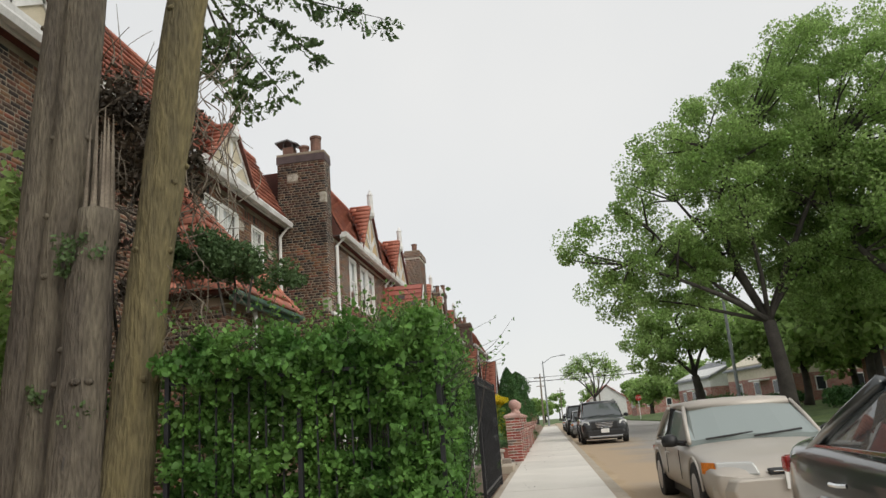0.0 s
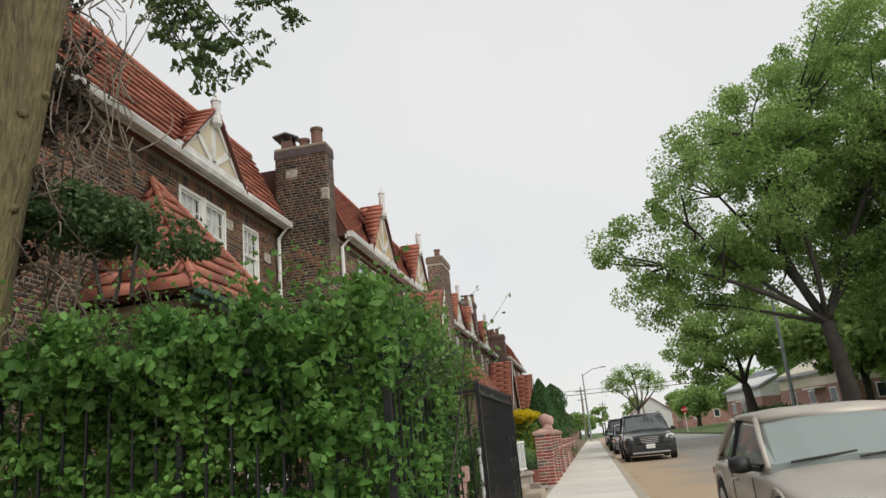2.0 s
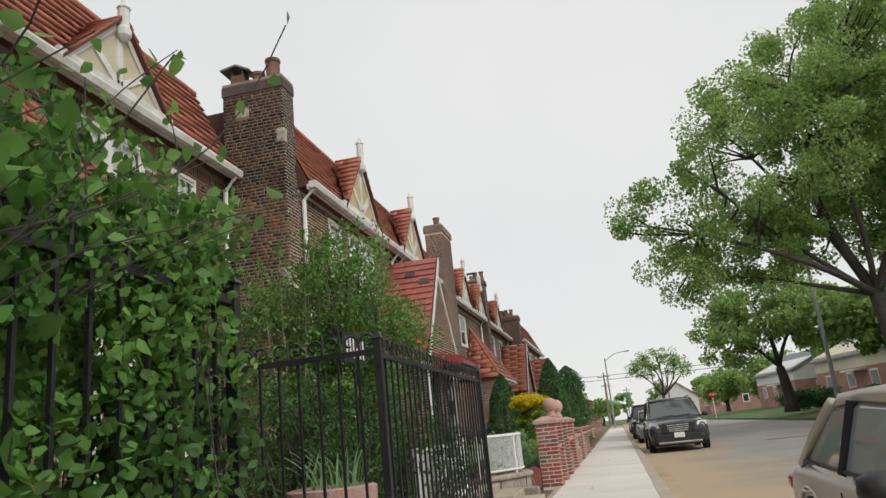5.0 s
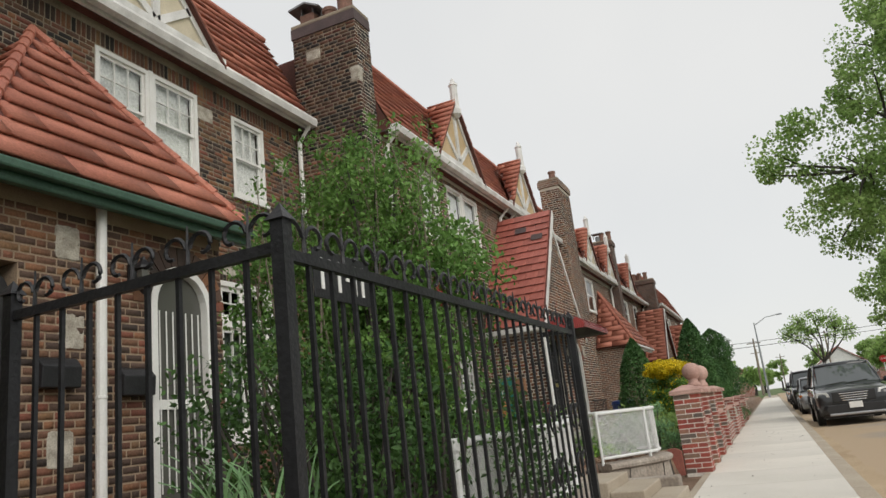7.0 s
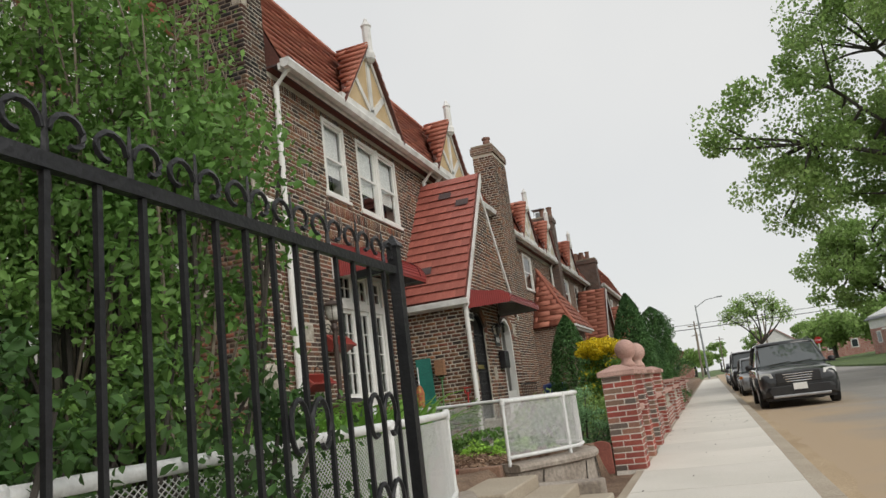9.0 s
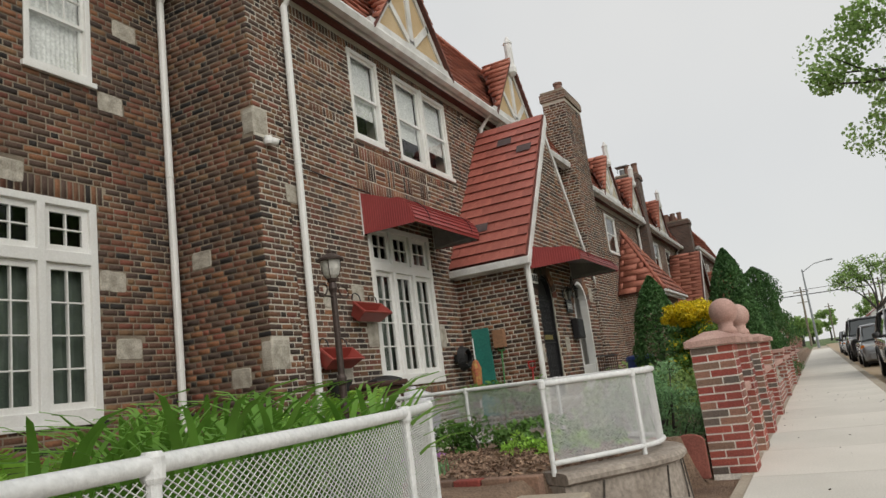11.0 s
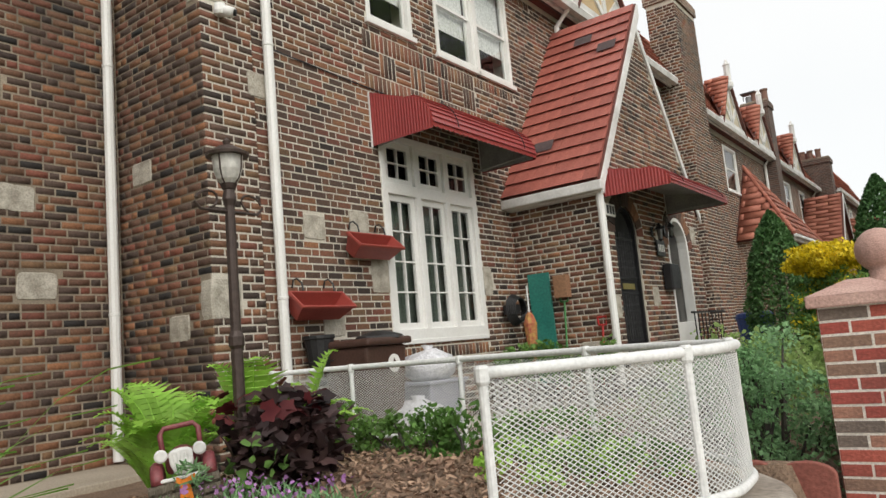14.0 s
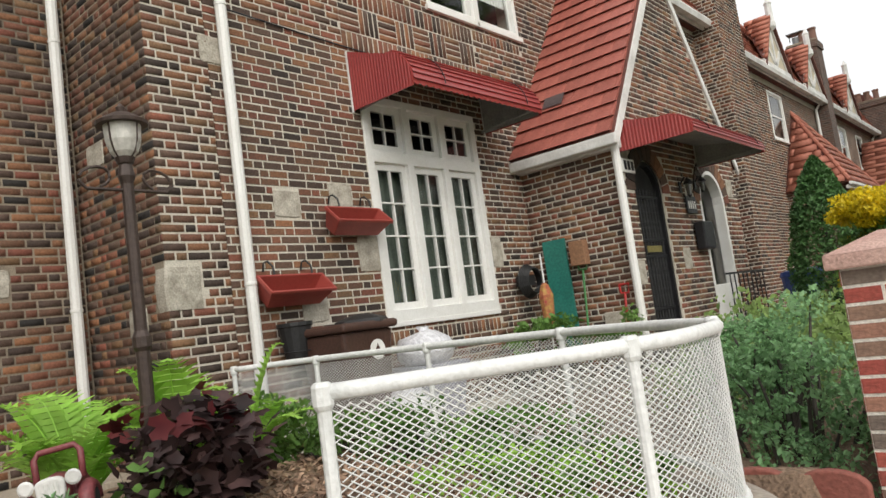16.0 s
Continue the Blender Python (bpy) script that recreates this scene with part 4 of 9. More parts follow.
brick_face("bricks", house_a, (0, PA1, 0), (1, 0, 0), (0, 1, 0), brick_cells(XA, XPA, 0.2, 3.35))
brick_face("bricks", house_a, (0, 11.45, 0), (1, 0, 0), (0, -1, 0), brick_cells(XA, XPA, 0.2, 3.35))
hip_porch_roof(house_a, XA, -4.95, 11.2, 14.5, 13.15, 3.47, 6.1, M_GREENGUT, 0.33)
downspout(house_a, XPA + 0.1, 12.63, 0.3, 3.4)


def arch_poly(y0, y1, z0, zs, n=12):
    """The outline of an opening with a round head that springs at zs."""
    r = (y1 - y0) / 2
    return [(y0, z0), (y1, z0)] + [((y0 + y1) / 2 + r * math.cos(math.pi * k / n), zs + r * math.sin(math.pi * k / n)) for k in range(n + 1)]


def arch_ring(g, y0, y1, z0, zs, x0, x1, w):
    """A moulding round an arched opening."""
    o, i = arch_poly(y0 - w, y1 + w, z0, zs)[1:], arch_poly(y0, y1, z0, zs)[1:]
    o, i = o + [(y0 - w, z0)], i + [(y0, z0)]
    for k in range(len(o) - 1):
        g.add([(x, *p) for x in (x0, x1) for p in (o[k], o[k + 1], i[k + 1], i[k])], [(0, 1, 2, 3), (7, 6, 5, 4), (0, 4, 5, 1), (2, 6, 7, 3)])
    return g


def voussoirs(house, y0, y1, zs, X, n=15):
    """Bricks on edge round an arch."""
    r, c = (y1 - y0) / 2, ((y0 + y1) / 2, zs)
    g = Geo()
    for k in range(n):
        a, b = math.pi * (k + 0.06) / n, math.pi * (k + 0.94) / n
        p = [(c[0] + q * math.cos(t), c[1] + q * math.sin(t)) for q, t in ((r, a), (r + 0.21, a), (r + 0.21, b), (r, b))]
        g.prism(p, "x", X, X + 0.018)
    part("arch_bricks", g, M_BRICK, house)


# arched white door of the hipped porch, dark door beside it
d = arch_ring(Geo(), 13.37, 14.08, 0.5, 2.55, XPA - 0.1, XPA + 0.03, 0.08)
door = part("door", d, M_WHITE, house_a, "white arched storm door with iron scrollwork")
part("panel", Geo().prism(arch_poly(13.37, 14.08, 0.5, 2.55), "x", XPA - 0.09, XPA - 0.06), M_LANTERN, door, "dark storm door glass")
part("kick_plate", Geo().box((XPA - 0.055, 13.4, 0.5), (XPA - 0.03, 14.05, 0.95)), M_LANTERN, door, bevel=0.01)
part("mid_rail", Geo().box((XPA - 0.055, 13.37, 1.5), (XPA - 0.03, 14.08, 1.6)), M_WHITE, door, bevel=0.008)
gg = Geo()
for yy in np.linspace(13.45, 14.0, 7):
    gg.tube([(XPA - 0.03, yy, 0.7), (XPA - 0.03, yy, 2.5)], 0.008, 5)
part("grille", gg, M_WHITE, door, "white scrolled grille")
voussoirs(house_a, 13.29, 14.16, 2.55, XPA)
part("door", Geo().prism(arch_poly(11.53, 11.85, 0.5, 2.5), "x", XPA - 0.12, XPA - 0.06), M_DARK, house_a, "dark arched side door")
for yy, zz in ((12.22, 1.82), (13.05, 1.75)):
    g = Geo().prism([(XPA, zz - 0.12), (XPA + 0.12, zz - 0.12), (XPA + 0.13, zz + 0.06), (XPA + 0.07, zz + 0.13), (XPA, zz + 0.15)], "y", yy - 0.19, yy + 0.19)
    tagged(link("mailbox", g, M_IRON, bevel=0.01), "black metal mailbox on the brick wall", "mailbox")
for yy, zz in ((12.35, 3.0), (12.4, 2.2), (12.3, 1.2)):
    stone_block(house_a, XPA, yy, zz, 0.26, 0.32)


def wall_lantern(x, y, z, k=1.0):
    t = thing("wall_lantern", "black iron wall lantern on brick", "lantern")
    x0, y0, z0 = x, y, z
    x = y = z = 0.0
    part("bracket", Geo().box((x, y - 0.05, z - 0.05), (x + 0.02, y + 0.05, z + 0.15)).tube([(x + 0.02, y, z + 0.1), (x + 0.1, y, z + 0.22), (x + 0.16, y, z + 0.16)], 0.012, 6), M_IRON, t)
    t.matrix_world = Matrix.Translation((x0, y0, z0)) @ Matrix.Scale(k, 4)
    part("glass", Geo().lathe((x + 0.16, y, z - 0.12), [(0.045, 0), (0.06, 0.19)], 6), M_LANTERN, t)
    part("roof", Geo().lathe((x + 0.16, y, z + 0.08), [(0.10, 0), (0.085, 0.03), (0.03, 0.09), (0.01, 0.13)], 6), M_IRON, t)
    part("base", Geo().lathe((x + 0.16, y, z - 0.17), [(0.01, 0), (0.05, 0.05)], 6), M_IRON, t)


wall_lantern(XPA + 0.02, 13.05, 2.75)

chimney_s = chimney("chimney", "tall dark brick chimney stack with terracotta pots", -6.93, -5.55, 18.6, 19.15, 0.0, 8.9, True, 3)
# corner stones and single blocks
for z, wx, wy, h in ((4.45, 0.16, 0.22, 0.31), (1.62, 0.14, 0.28, 0.33), (7.5, 0.16, 0.13, 0.3)):
    g = Geo()
    x0, x1, y0, y1 = -5.55 - wx, -5.535, 18.585, 18.6 + wy
    n = 5
    for k in range(n + 1):
        q = z - h / 2 + h * k / n
        o = 0.006 * noise.noise(Vector((k * 1.7, z, 2)))
        t_ = 0.008 if k in (0, n) else 0.0
        g.v += [(x0 + o, y0 + t_ + o, q), (x1 - 0.02 - t_, y0 + t_ + o, q), (x1 - t_ + o, y0 + 0.02 + t_, q), (x1 - t_ + o, y1 + o, q), (x0 + o, y1 + o, q)]
    g.f += [(k * 5 + i, k * 5 + (i + 1) % 5, k * 5 + 5 + (i + 1) % 5, k * 5 + 5 + i) for k in range(n) for i in range(5)] + [(4, 3, 2, 1, 0), tuple(n * 5 + i for i in range(5))]
    part("quoin", g, M_STONE, chimney_s)
for xx, z, w, h in ((-6.53, 2.905, 0.31, 0.22), (-6.03, 1.41, 0.29, 0.23), (-6.49, 8.15, 0.31, 0.21)):
    rough_stone(chimney_s, Vector((xx, 18.603, z)), Vector((1, 0, 0)), Vector((0, -1, 0)), w, h)

# -- the house with the gabled porch and red awnings --
XB, ZEB = -5.55, 6.55
house_b = thing("row_house", "brown brick row house with gabled tiled porch and tan half-timbered gable", "house", "row houses")
holes_b = [(20.82, 21.65, 4.82, 6.26), (22.15, 24.03, 4.78, 6.26), (20.85, 22.7, 1.16, 3.5)]
part("wall", wall_boxes(Geo(), XB - 0.3, XB, 19.15, 30.9, -0.2, ZEB, holes_b), M_MORTAR, house_b, "brown brick wall with pale mortar")
stones_b = [(19.80, 2.32), (20.44, 2.42), (20.72, 1.86), (22.82, 1.84), (19.98, 1.37), (19.22, 3.62)]
sh = [(y - 0.14, y + 0.14, z - 0.12, z + 0.12) for y, z in stones_b]
CB = [0.2 + COURSE * k for k in range(90)]
sol_b = [(20.72, 22.95, CB[51], CB[54]), (20.72, 22.95, CB[58], CB[61]), (22.97, 24.0, CB[59], CB[61]), (20.85, 22.7, CB[10], CB[12]), (19.2, 24.8, CB[82], CB[84]), (19.75, 20.35, CB[64], CB[66]), (19.75, 20.35, CB[74], CB[76])]
weave = [(20.72 + 0.2788 * k, 20.72 + 0.2788 * (k + 1), CB[54], CB[58]) for k in range(8)]
sol_b += weave[1::2]
brick_face("bricks", house_b, (XB, 0, 0), (0, 1, 0), (1, 0, 0), brick_cells(19.15, 30.9, 0.2, 6.42, holes_b + sh, soldiers=sol_b, stacks=weave[0::2]), single=(19.15, 20.8, 1.1, 4.1))
for y, z in stones_b:
    stone_block(house_b, XB, y, z, 0.30 if y < 22 else 0.2, 0.25 if y < 20.7 else 0.38)
shell(house_b, XB, 19.16, 30.9, -0.2, 6.45)
sash_window(house_b, XB, 20.82, 21.65, 4.82, 6.26, grid=False, full=False)
sash_window(house_b, XB, 22.15, 23.06, 4.78, 6.26, grid=False, full=False)
sash_window(house_b, XB, 23.1, 24.03, 4.78, 6.26, grid=False, full=False)
part("mullion", Geo().box((XB - 0.1, 23.05, 4.76), (XB + 0.03, 23.11, 6.27)), M_WHITE, house_b)
french_window(house_b, XB, 20.85, 22.7, 1.16, 3.5)
main_roof(house_b, XB, 19.15, 30.95, ZEB, 8.62, 1.0)
gable(house_b, XB + 0.30, 21.1, 23.65, ZEB + 0.02, 8.2, 0.75, M_STUCCO, 8.85)
gable(house_b, XB + 0.30, 25.9, 28.5, ZEB + 0.02, 8.2, 0.75, M_STUCCO, 8.85)
downspout(house_b, XB + 0.08, 19.28, 0.3, 6.2, (XB + 0.33, 19.28, 6.45))
downspout(house_b, XB + 0.08, 25.6, 5.4, 6.2, (XB + 0.33, 25.6, 6.45))
downspout(house_b, XB + 0.08, 26.2, 5.6, 6.2, (XB + 0.33, 26.2, 6.45))
part("cable", Geo().tube([(XB + 0.02, 19.35, 4.02), (XB + 0.02, 20.3, 3.98), (XB + 0.02, 21.0, 3.96)], 0.008, 5), M_IRON, house_b)
# gabled porch
XP, PY0, PY1, PZE, PYM, PZT = -4.21, 23.5, 27.7, 3.12, 25.6, 6.12
dy0, dy1, dzs = 23.95, 24.75, 2.35
ay0, ay1, azs = 26.0, 26.95, 2.3
pb_holes = [(dy0, dy1, 0.6, 2.755), (ay0, ay1, 0.6, 2.775)]
gw = wall_boxes(Geo(), XP - 0.25, XP, PY0 + 0.1, PY1 - 0.1, -0.2, PZE, pb_holes)
part("porch_wall", gw, M_MORTAR, house_b)
part("porch_gable", Geo().prism([(PY0 + 0.1, PZE), (PY1 - 0.1, PZE), (PYM, PZT - 0.1)], "x", XP - 0.25, XP), M_MORTAR, house_b)
for ya in (PY0 + 0.1, PY1 - 0.3):
    part("porch_side", Geo().box((XB, ya, -0.2), (XP - 0.25, ya + 0.2, PZE)), M_MORTAR, house_b)
half = (PY1 - PY0) / 2


def in_porch(u, z):
    if z > PZE:
        return abs(u - PYM) < (half - 0.1) * (PZT - 0.12 - z) / (PZT - PZE)
    for a, b, zs in ((dy0, dy1, dzs), (ay0, ay1, azs)):
        m = (a + b) / 2
        if abs(u - m) < (b - a) / 2 + (0.21 if z > zs else 0.0) and (z < zs or math.hypot(u - m, z - zs) < (b - a) / 2 + 0.24):
            return False
    return True


brick_face("bricks", house_b, (XP, 0, 0), (0, 1, 0), (1, 0, 0), brick_cells(PY0 + 0.1, PY1 - 0.1, 0.2, 6.0, [(dy0, dy1, 0.2, 2.3), (ay0, ay1, 0.2, 2.3)], inside=in_porch))
brick_face("bricks", house_b, (0, PY0 + 0.1, 0), (1, 0, 0), (0, -1, 0), brick_cells(XB, XP, 0.2, PZE - 0.1))
voussoirs(house_b, dy0, dy1, dzs, XP, 13)
voussoirs(house_b, ay0, ay1, azs, XP, 15)
for s in (-1, 1):
    e = Vector((XB, PYM + s * (half + 0.12), PZE - 0.14))
    top = Vector((XB, PYM, PZT))
    vd = top - e
    dep = XP + (0.13 if s < 0 else 0.004) - XB
    q = [e, top, top + Vector((dep, 0, 0)), e + Vector((dep, 0, 0))]
    dn = Vector((0, 0, -0.07))
    part("porch_deck", Geo().add(q + [p + dn for p in q], [(0, 1, 2, 3), (4, 5, 6, 7), (0, 1, 5, 4), (1, 2, 6, 5), (2, 3, 7, 6), (3, 0, 4, 7)]), M_UNDER, house_b)
    tile_slope("porch_tiles", house_b, e, (1, 0, 0), vd, lambda u, v, dep=dep, ln=vd.length: 0 <= u <= dep and 0 <= v <= ln, dep, vd.length, single=(s < 0), width=0.31, exposure=0.24)
    nrm = Vector((0, -vd.z * s, vd.y * s)).normalized()
    a, b = e + Vector((dep, 0, -0.02)), top + Vector((dep, 0, -0.02))
    w = Vector((0, 0, -0.2))
    part("bargeboard", Geo().add([a, b, b + w, a + w * 0.8] + [p + Vector((0.03, 0, 0)) for p in (a, b, b + w, a + w * 0.8)], [(0, 1, 2, 3), (4, 5, 6, 7), (0, 1, 5, 4), (1, 2, 6, 5), (2, 3, 7, 6), (3, 0, 4, 7)]), M_OLDWHITE, house_b, "white bargeboard")
    if s < 0:
        for uu, vv in ((0.55, 3.1), (1.0, 2.75), (0.35, 0.75)):
            c = e + Vector((uu, 0, 0)) + vd.normalized() * vv
            part("repair_patch", Geo().add([c, c + Vector((0.3, 0, 0)), c + Vector((0.3, 0, 0)) + vd.normalized() * 0.2, c + vd.normalized() * 0.2], [(0, 1, 2, 3)]).add([], []), M_SLATE, house_b).location = (0, -0.045, 0.045)
part("porch_gutter", Geo().box((XB, PY0 - 0.17, PZE - 0.28), (XP + 0.16, PY0 - 0.03, PZE - 0.15)).box((XB, PY0 - 0.03, PZE - 0.3), (XP + 0.1, PY0 + 0.1, PZE - 0.12)), M_OLDWHITE, house_b, "white porch gutter", bevel=0.02)
downspout(house_b, XP + 0.06, PY0 - 0.02, 0.4, 2.85)
# porch door with iron grille, and the white arched opening
ds = Geo()
arch_ring(ds, dy0 + 0.05, dy1 - 0.05, 0.6, dzs, XP - 0.12, XP - 0.02, 0.05)
door = part("door", ds, M_IRON, house_b, "black arched security door with iron scrollwork")
part("panel", Geo().prism(arch_poly(dy0 + 0.05, dy1 - 0.05, 0.6, dzs), "x", XP - 0.12, XP - 0.09), M_DARK, door)
gg = Geo()
for yy in np.linspace(dy0 + 0.1, dy1 - 0.1, 8):
    gg.tube([(XP - 0.06, yy, 0.65), (XP - 0.06, yy, 2.4)], 0.009, 5)
for zz in (0.9, 1.55, 1.75, 2.3):
    gg.box((XP - 0.07, dy0 + 0.06, zz - 0.015), (XP - 0.05, dy1 - 0.06, zz + 0.015))
for zz in (1.1, 1.35, 1.95, 2.15):
    for yy in np.linspace(dy0 + 0.15, dy1 - 0.15, 5):
        gg.tube([(XP - 0.06, yy + 0.05 * math.cos(t), zz + 0.05 * math.sin(t)) for t in np.linspace(0, 5.5, 9)], 0.006, 4)
part("grille", gg, M_IRON, door)
part("name_plate", Geo().box((XP - 0.055, dy0 + 0.2, 1.6), (XP - 0.045, dy1 - 0.2, 1.68)), mat("brass", (0.5, 0.4, 0.15), (0.6, 0.5, 0.2), 0.4, metal=0.8), door)
aw = Geo()
arch_ring(aw, ay0 + 0.04, ay1 - 0.07, 0.75, azs, XP - 0.14, XP + 0.01, 0.07)
arch = part("arched_window", aw, M_WHITE, house_b, "white arched porch opening")
pane(arch, XP - 0.13, ay0 + 0.03, ay1 - 0.06, 1.05, azs + 0.2)
part("lower_panel", Geo().box((XP - 0.12, ay0 + 0.06, 0.6), (XP - 0.02, ay1 - 0.06, 1.1)), M_WHITE, arch, bevel=0.01)
# near-black planes stand in for the dark inside the porch
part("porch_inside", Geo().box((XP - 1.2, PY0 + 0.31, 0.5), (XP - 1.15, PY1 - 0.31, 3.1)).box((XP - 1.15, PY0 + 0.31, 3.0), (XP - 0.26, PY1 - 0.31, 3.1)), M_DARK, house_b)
for yy, zz in ((23.76, 1.36), (23.76, 2.86), (25.2, 1.5), (25.62, 2.42), (27.3, 2.55)):
    stone_block(house_b, XP, yy, zz, 0.26, 0.3)
wall_lantern(XP + 0.02, 25.3, 2.42, 0.75)
wall_lantern(XP + 0.02, 25.85, 2.5, 0.65)
tagged(link("mailbox", Geo().box((XP + 0.02, 25.55, 1.60), (XP + 0.16, 25.92, 1.98)), M_IRON, bevel=0.02), "black metal mailbox on porch brick", "mailbox")
plq = tagged(link("house_plaque", Geo().box((XP + 0.02, 25.4, 2.1), (XP + 0.04, 25.75, 2.35)), M_IRON, bevel=0.01), "small oval plaque with pale figures", "plaque")
for k in range(4):
    part("figure_bar", Geo().box((XP + 0.041, 25.45 + k * 0.07, 2.17), (XP + 0.044, 25.49 + k * 0.07, 2.28)), M_WHITE, plq)
npl = tagged(link("number_plate", Geo().box((XP + 0.02, 23.62, 2.55), (XP + 0.05, 23.95, 2.72)), M_WHITE, bevel=0.01), "white house number plate with dark bars", "sign")
for k in range(3):
    part("figure_bar", Geo().box((XP + 0.051, 23.67 + k * 0.09, 2.58), (XP + 0.055, 23.73 + k * 0.09, 2.69)), M_IRON, npl)


def awning(X, y0, y1, zt, zb, out, label):
    """A metal awning: long lapped slats over a rounded front, ribbed cheeks, scalloped lip, frame below."""
    t = thing("awning", label, "awning", "red awnings")
    h = zt - zb - 0.05
    prof = [(X + 0.01, zt)] + [(X + out * (0.60 + 0.40 * math.sin(a)), zb + 0.05 + h * 0.66 * math.cos(a)) for a in np.linspace(0, 1.5, 10)]
    px, pz = [p[0] for p in prof], [p[1] for p in prof]
    sheet = Geo().add([(x, y, z - d) for d in (0.0, 0.012) for y in (y0, y1) for x, z in prof[:3]], [(0, 1, 4, 3), (1, 2, 5, 4), (6, 9, 10, 7), (7, 10, 11, 8), (0, 3, 9, 6), (2, 8, 11, 5), (0, 6, 7, 1), (1, 7, 8, 2), (3, 4, 10, 9), (4, 5, 11, 10)])
    part("top_sheet", sheet, M_AWN, t)
    for k in range(2, len(prof) - 1):
        a, b = Vector((prof[k][0], 0, prof[k][1])), Vector((prof[k + 1][0], 0, prof[k + 1][1]))
        d = (b - a).normalized()
        nn = Vector((-d.z, 0, d.x))
        if nn.x < 0:
            nn = -nn
        b = b + d * 0.012 + nn * 0.016
        g = Geo().add([(p.x, y, p.z) for y in (y0, y1) for p in (a, b, b - nn * 0.012, a - nn * 0.012)], [(0, 1, 2, 3), (7, 6, 5, 4), (0, 4, 5, 1), (1, 5, 6, 2), (2, 6, 7, 3), (3, 7, 4, 0)])
        part("slat", g, M_AWN, t, bevel=0.003)
    for yy in np.linspace(y0 + 0.45, y1 - 0.3, 2):
        part("joint_clip", Geo().tube([(x + 0.018, yy, z + 0.012) for x, z in prof[2:]], 0.005, 5), M_IRON, t)
    for y in (y0, y1):
        c = Geo()
        m = 88
        for k in range(m + 1):
            x = X + 0.01 + out * 0.985 * k / m
            z = float(np.interp(x, px, pz)) - 0.004
            o = (0.0, 0.005, 0.005, 0.0)[k % 4]
            c.v += [(x, y - 0.012 + o, zb), (x, y - 0.012 + o, max(z, zb + 0.01)), (x, y + o, max(z, zb + 0.01)), (x, y + o, zb)]
        c.f += [(k * 4 + i, k * 4 + (i + 1) % 4, k * 4 + 4 + (i + 1) % 4, k * 4 + 4 + i) for k in range(m) for i in range(4)] + [(3, 2, 1, 0), tuple(m * 4 + i for i in range(4))]
        part("cheek", c, M_AWN, t, "ribbed red side panel")
        part("inner_cheek", Geo().prism([(X + 0.03, zb + 0.01), (X + out * 0.95, zb + 0.01)] + [(x - 0.03, z - 0.03) for x, z in prof[:0:-1] if z - 0.03 > zb + 0.02] + [(X + 0.03, zt - 0.05)], "y", *((y + 0.012, y + 0.018) if y == y0 else (y - 0.028, y - 0.02))), M_AWNUNDER, t, "dull grey inner side")
        part("cheek_trim", Geo().tube([(X + 0.012, y - 0.01, zb - 0.02), (X + 0.012, y - 0.01, zt)], 0.012, 6), M_OLDWHITE, t)
    inner = [(x - 0.02, z - 0.035) for x, z in prof[1:]]
    u = Geo()
    for y in (y0 + 0.03, y1 - 0.03):
        u.v += [(X + 0.03, y, zt - 0.06)] + [(x, y, z) for x, z in inner]
    m = len(inner) + 1
    u.f += [(i, i + 1, m + i + 1, m + i) for i in range(m - 1)]
    part("underside", u, M_AWNUNDER, t, "dull grey underside")
    for yy in (y0 + 0.08, y1 - 0.08):
        part("strut", Geo().tube([(X + 0.02, yy, zb + 0.02), (X + out * 0.95, yy, zb + 0.07)], 0.012, 6), M_AWNUNDER, t)
    part("front_bar", Geo().box((X + out * 0.93, y0 + 0.02, zb + 0.045), (X + out * 0.96, y1 - 0.02, zb + 0.075)), M_AWNUNDER, t)
    lip = Geo()
    xl = prof[-1][0]
    ys = np.arange(y0, y1, 0.0225)
    top, low = [(xl, y, zb + 0.075) for y in ys], [(xl, y, zb + 0.03 - 0.018 * abs(math.sin((y - y0) / 0.09 * math.pi))) for y in ys]
    n = len(ys)
    lip.v += top + low + [(x - 0.008, y, z) for x, y, z in top + low]
    for i in range(n - 1):
        lip.f += [(i, i + 1, n + i + 1, n + i), (2 * n + i, 3 * n + i, 3 * n + i + 1, 2 * n + i + 1), (n + i, n + i + 1, 3 * n + i + 1, 3 * n + i)]
    part("scalloped_lip", lip, M_AWN, t)
    return t


awning(XB, 20.75, 22.92, 3.92, 3.3, 0.85, "red ribbed metal awning over tall white window")
awning(XP, 23.6, 26.1, 3.17, 2.78, 0.95, "red ribbed metal awning over porch door")


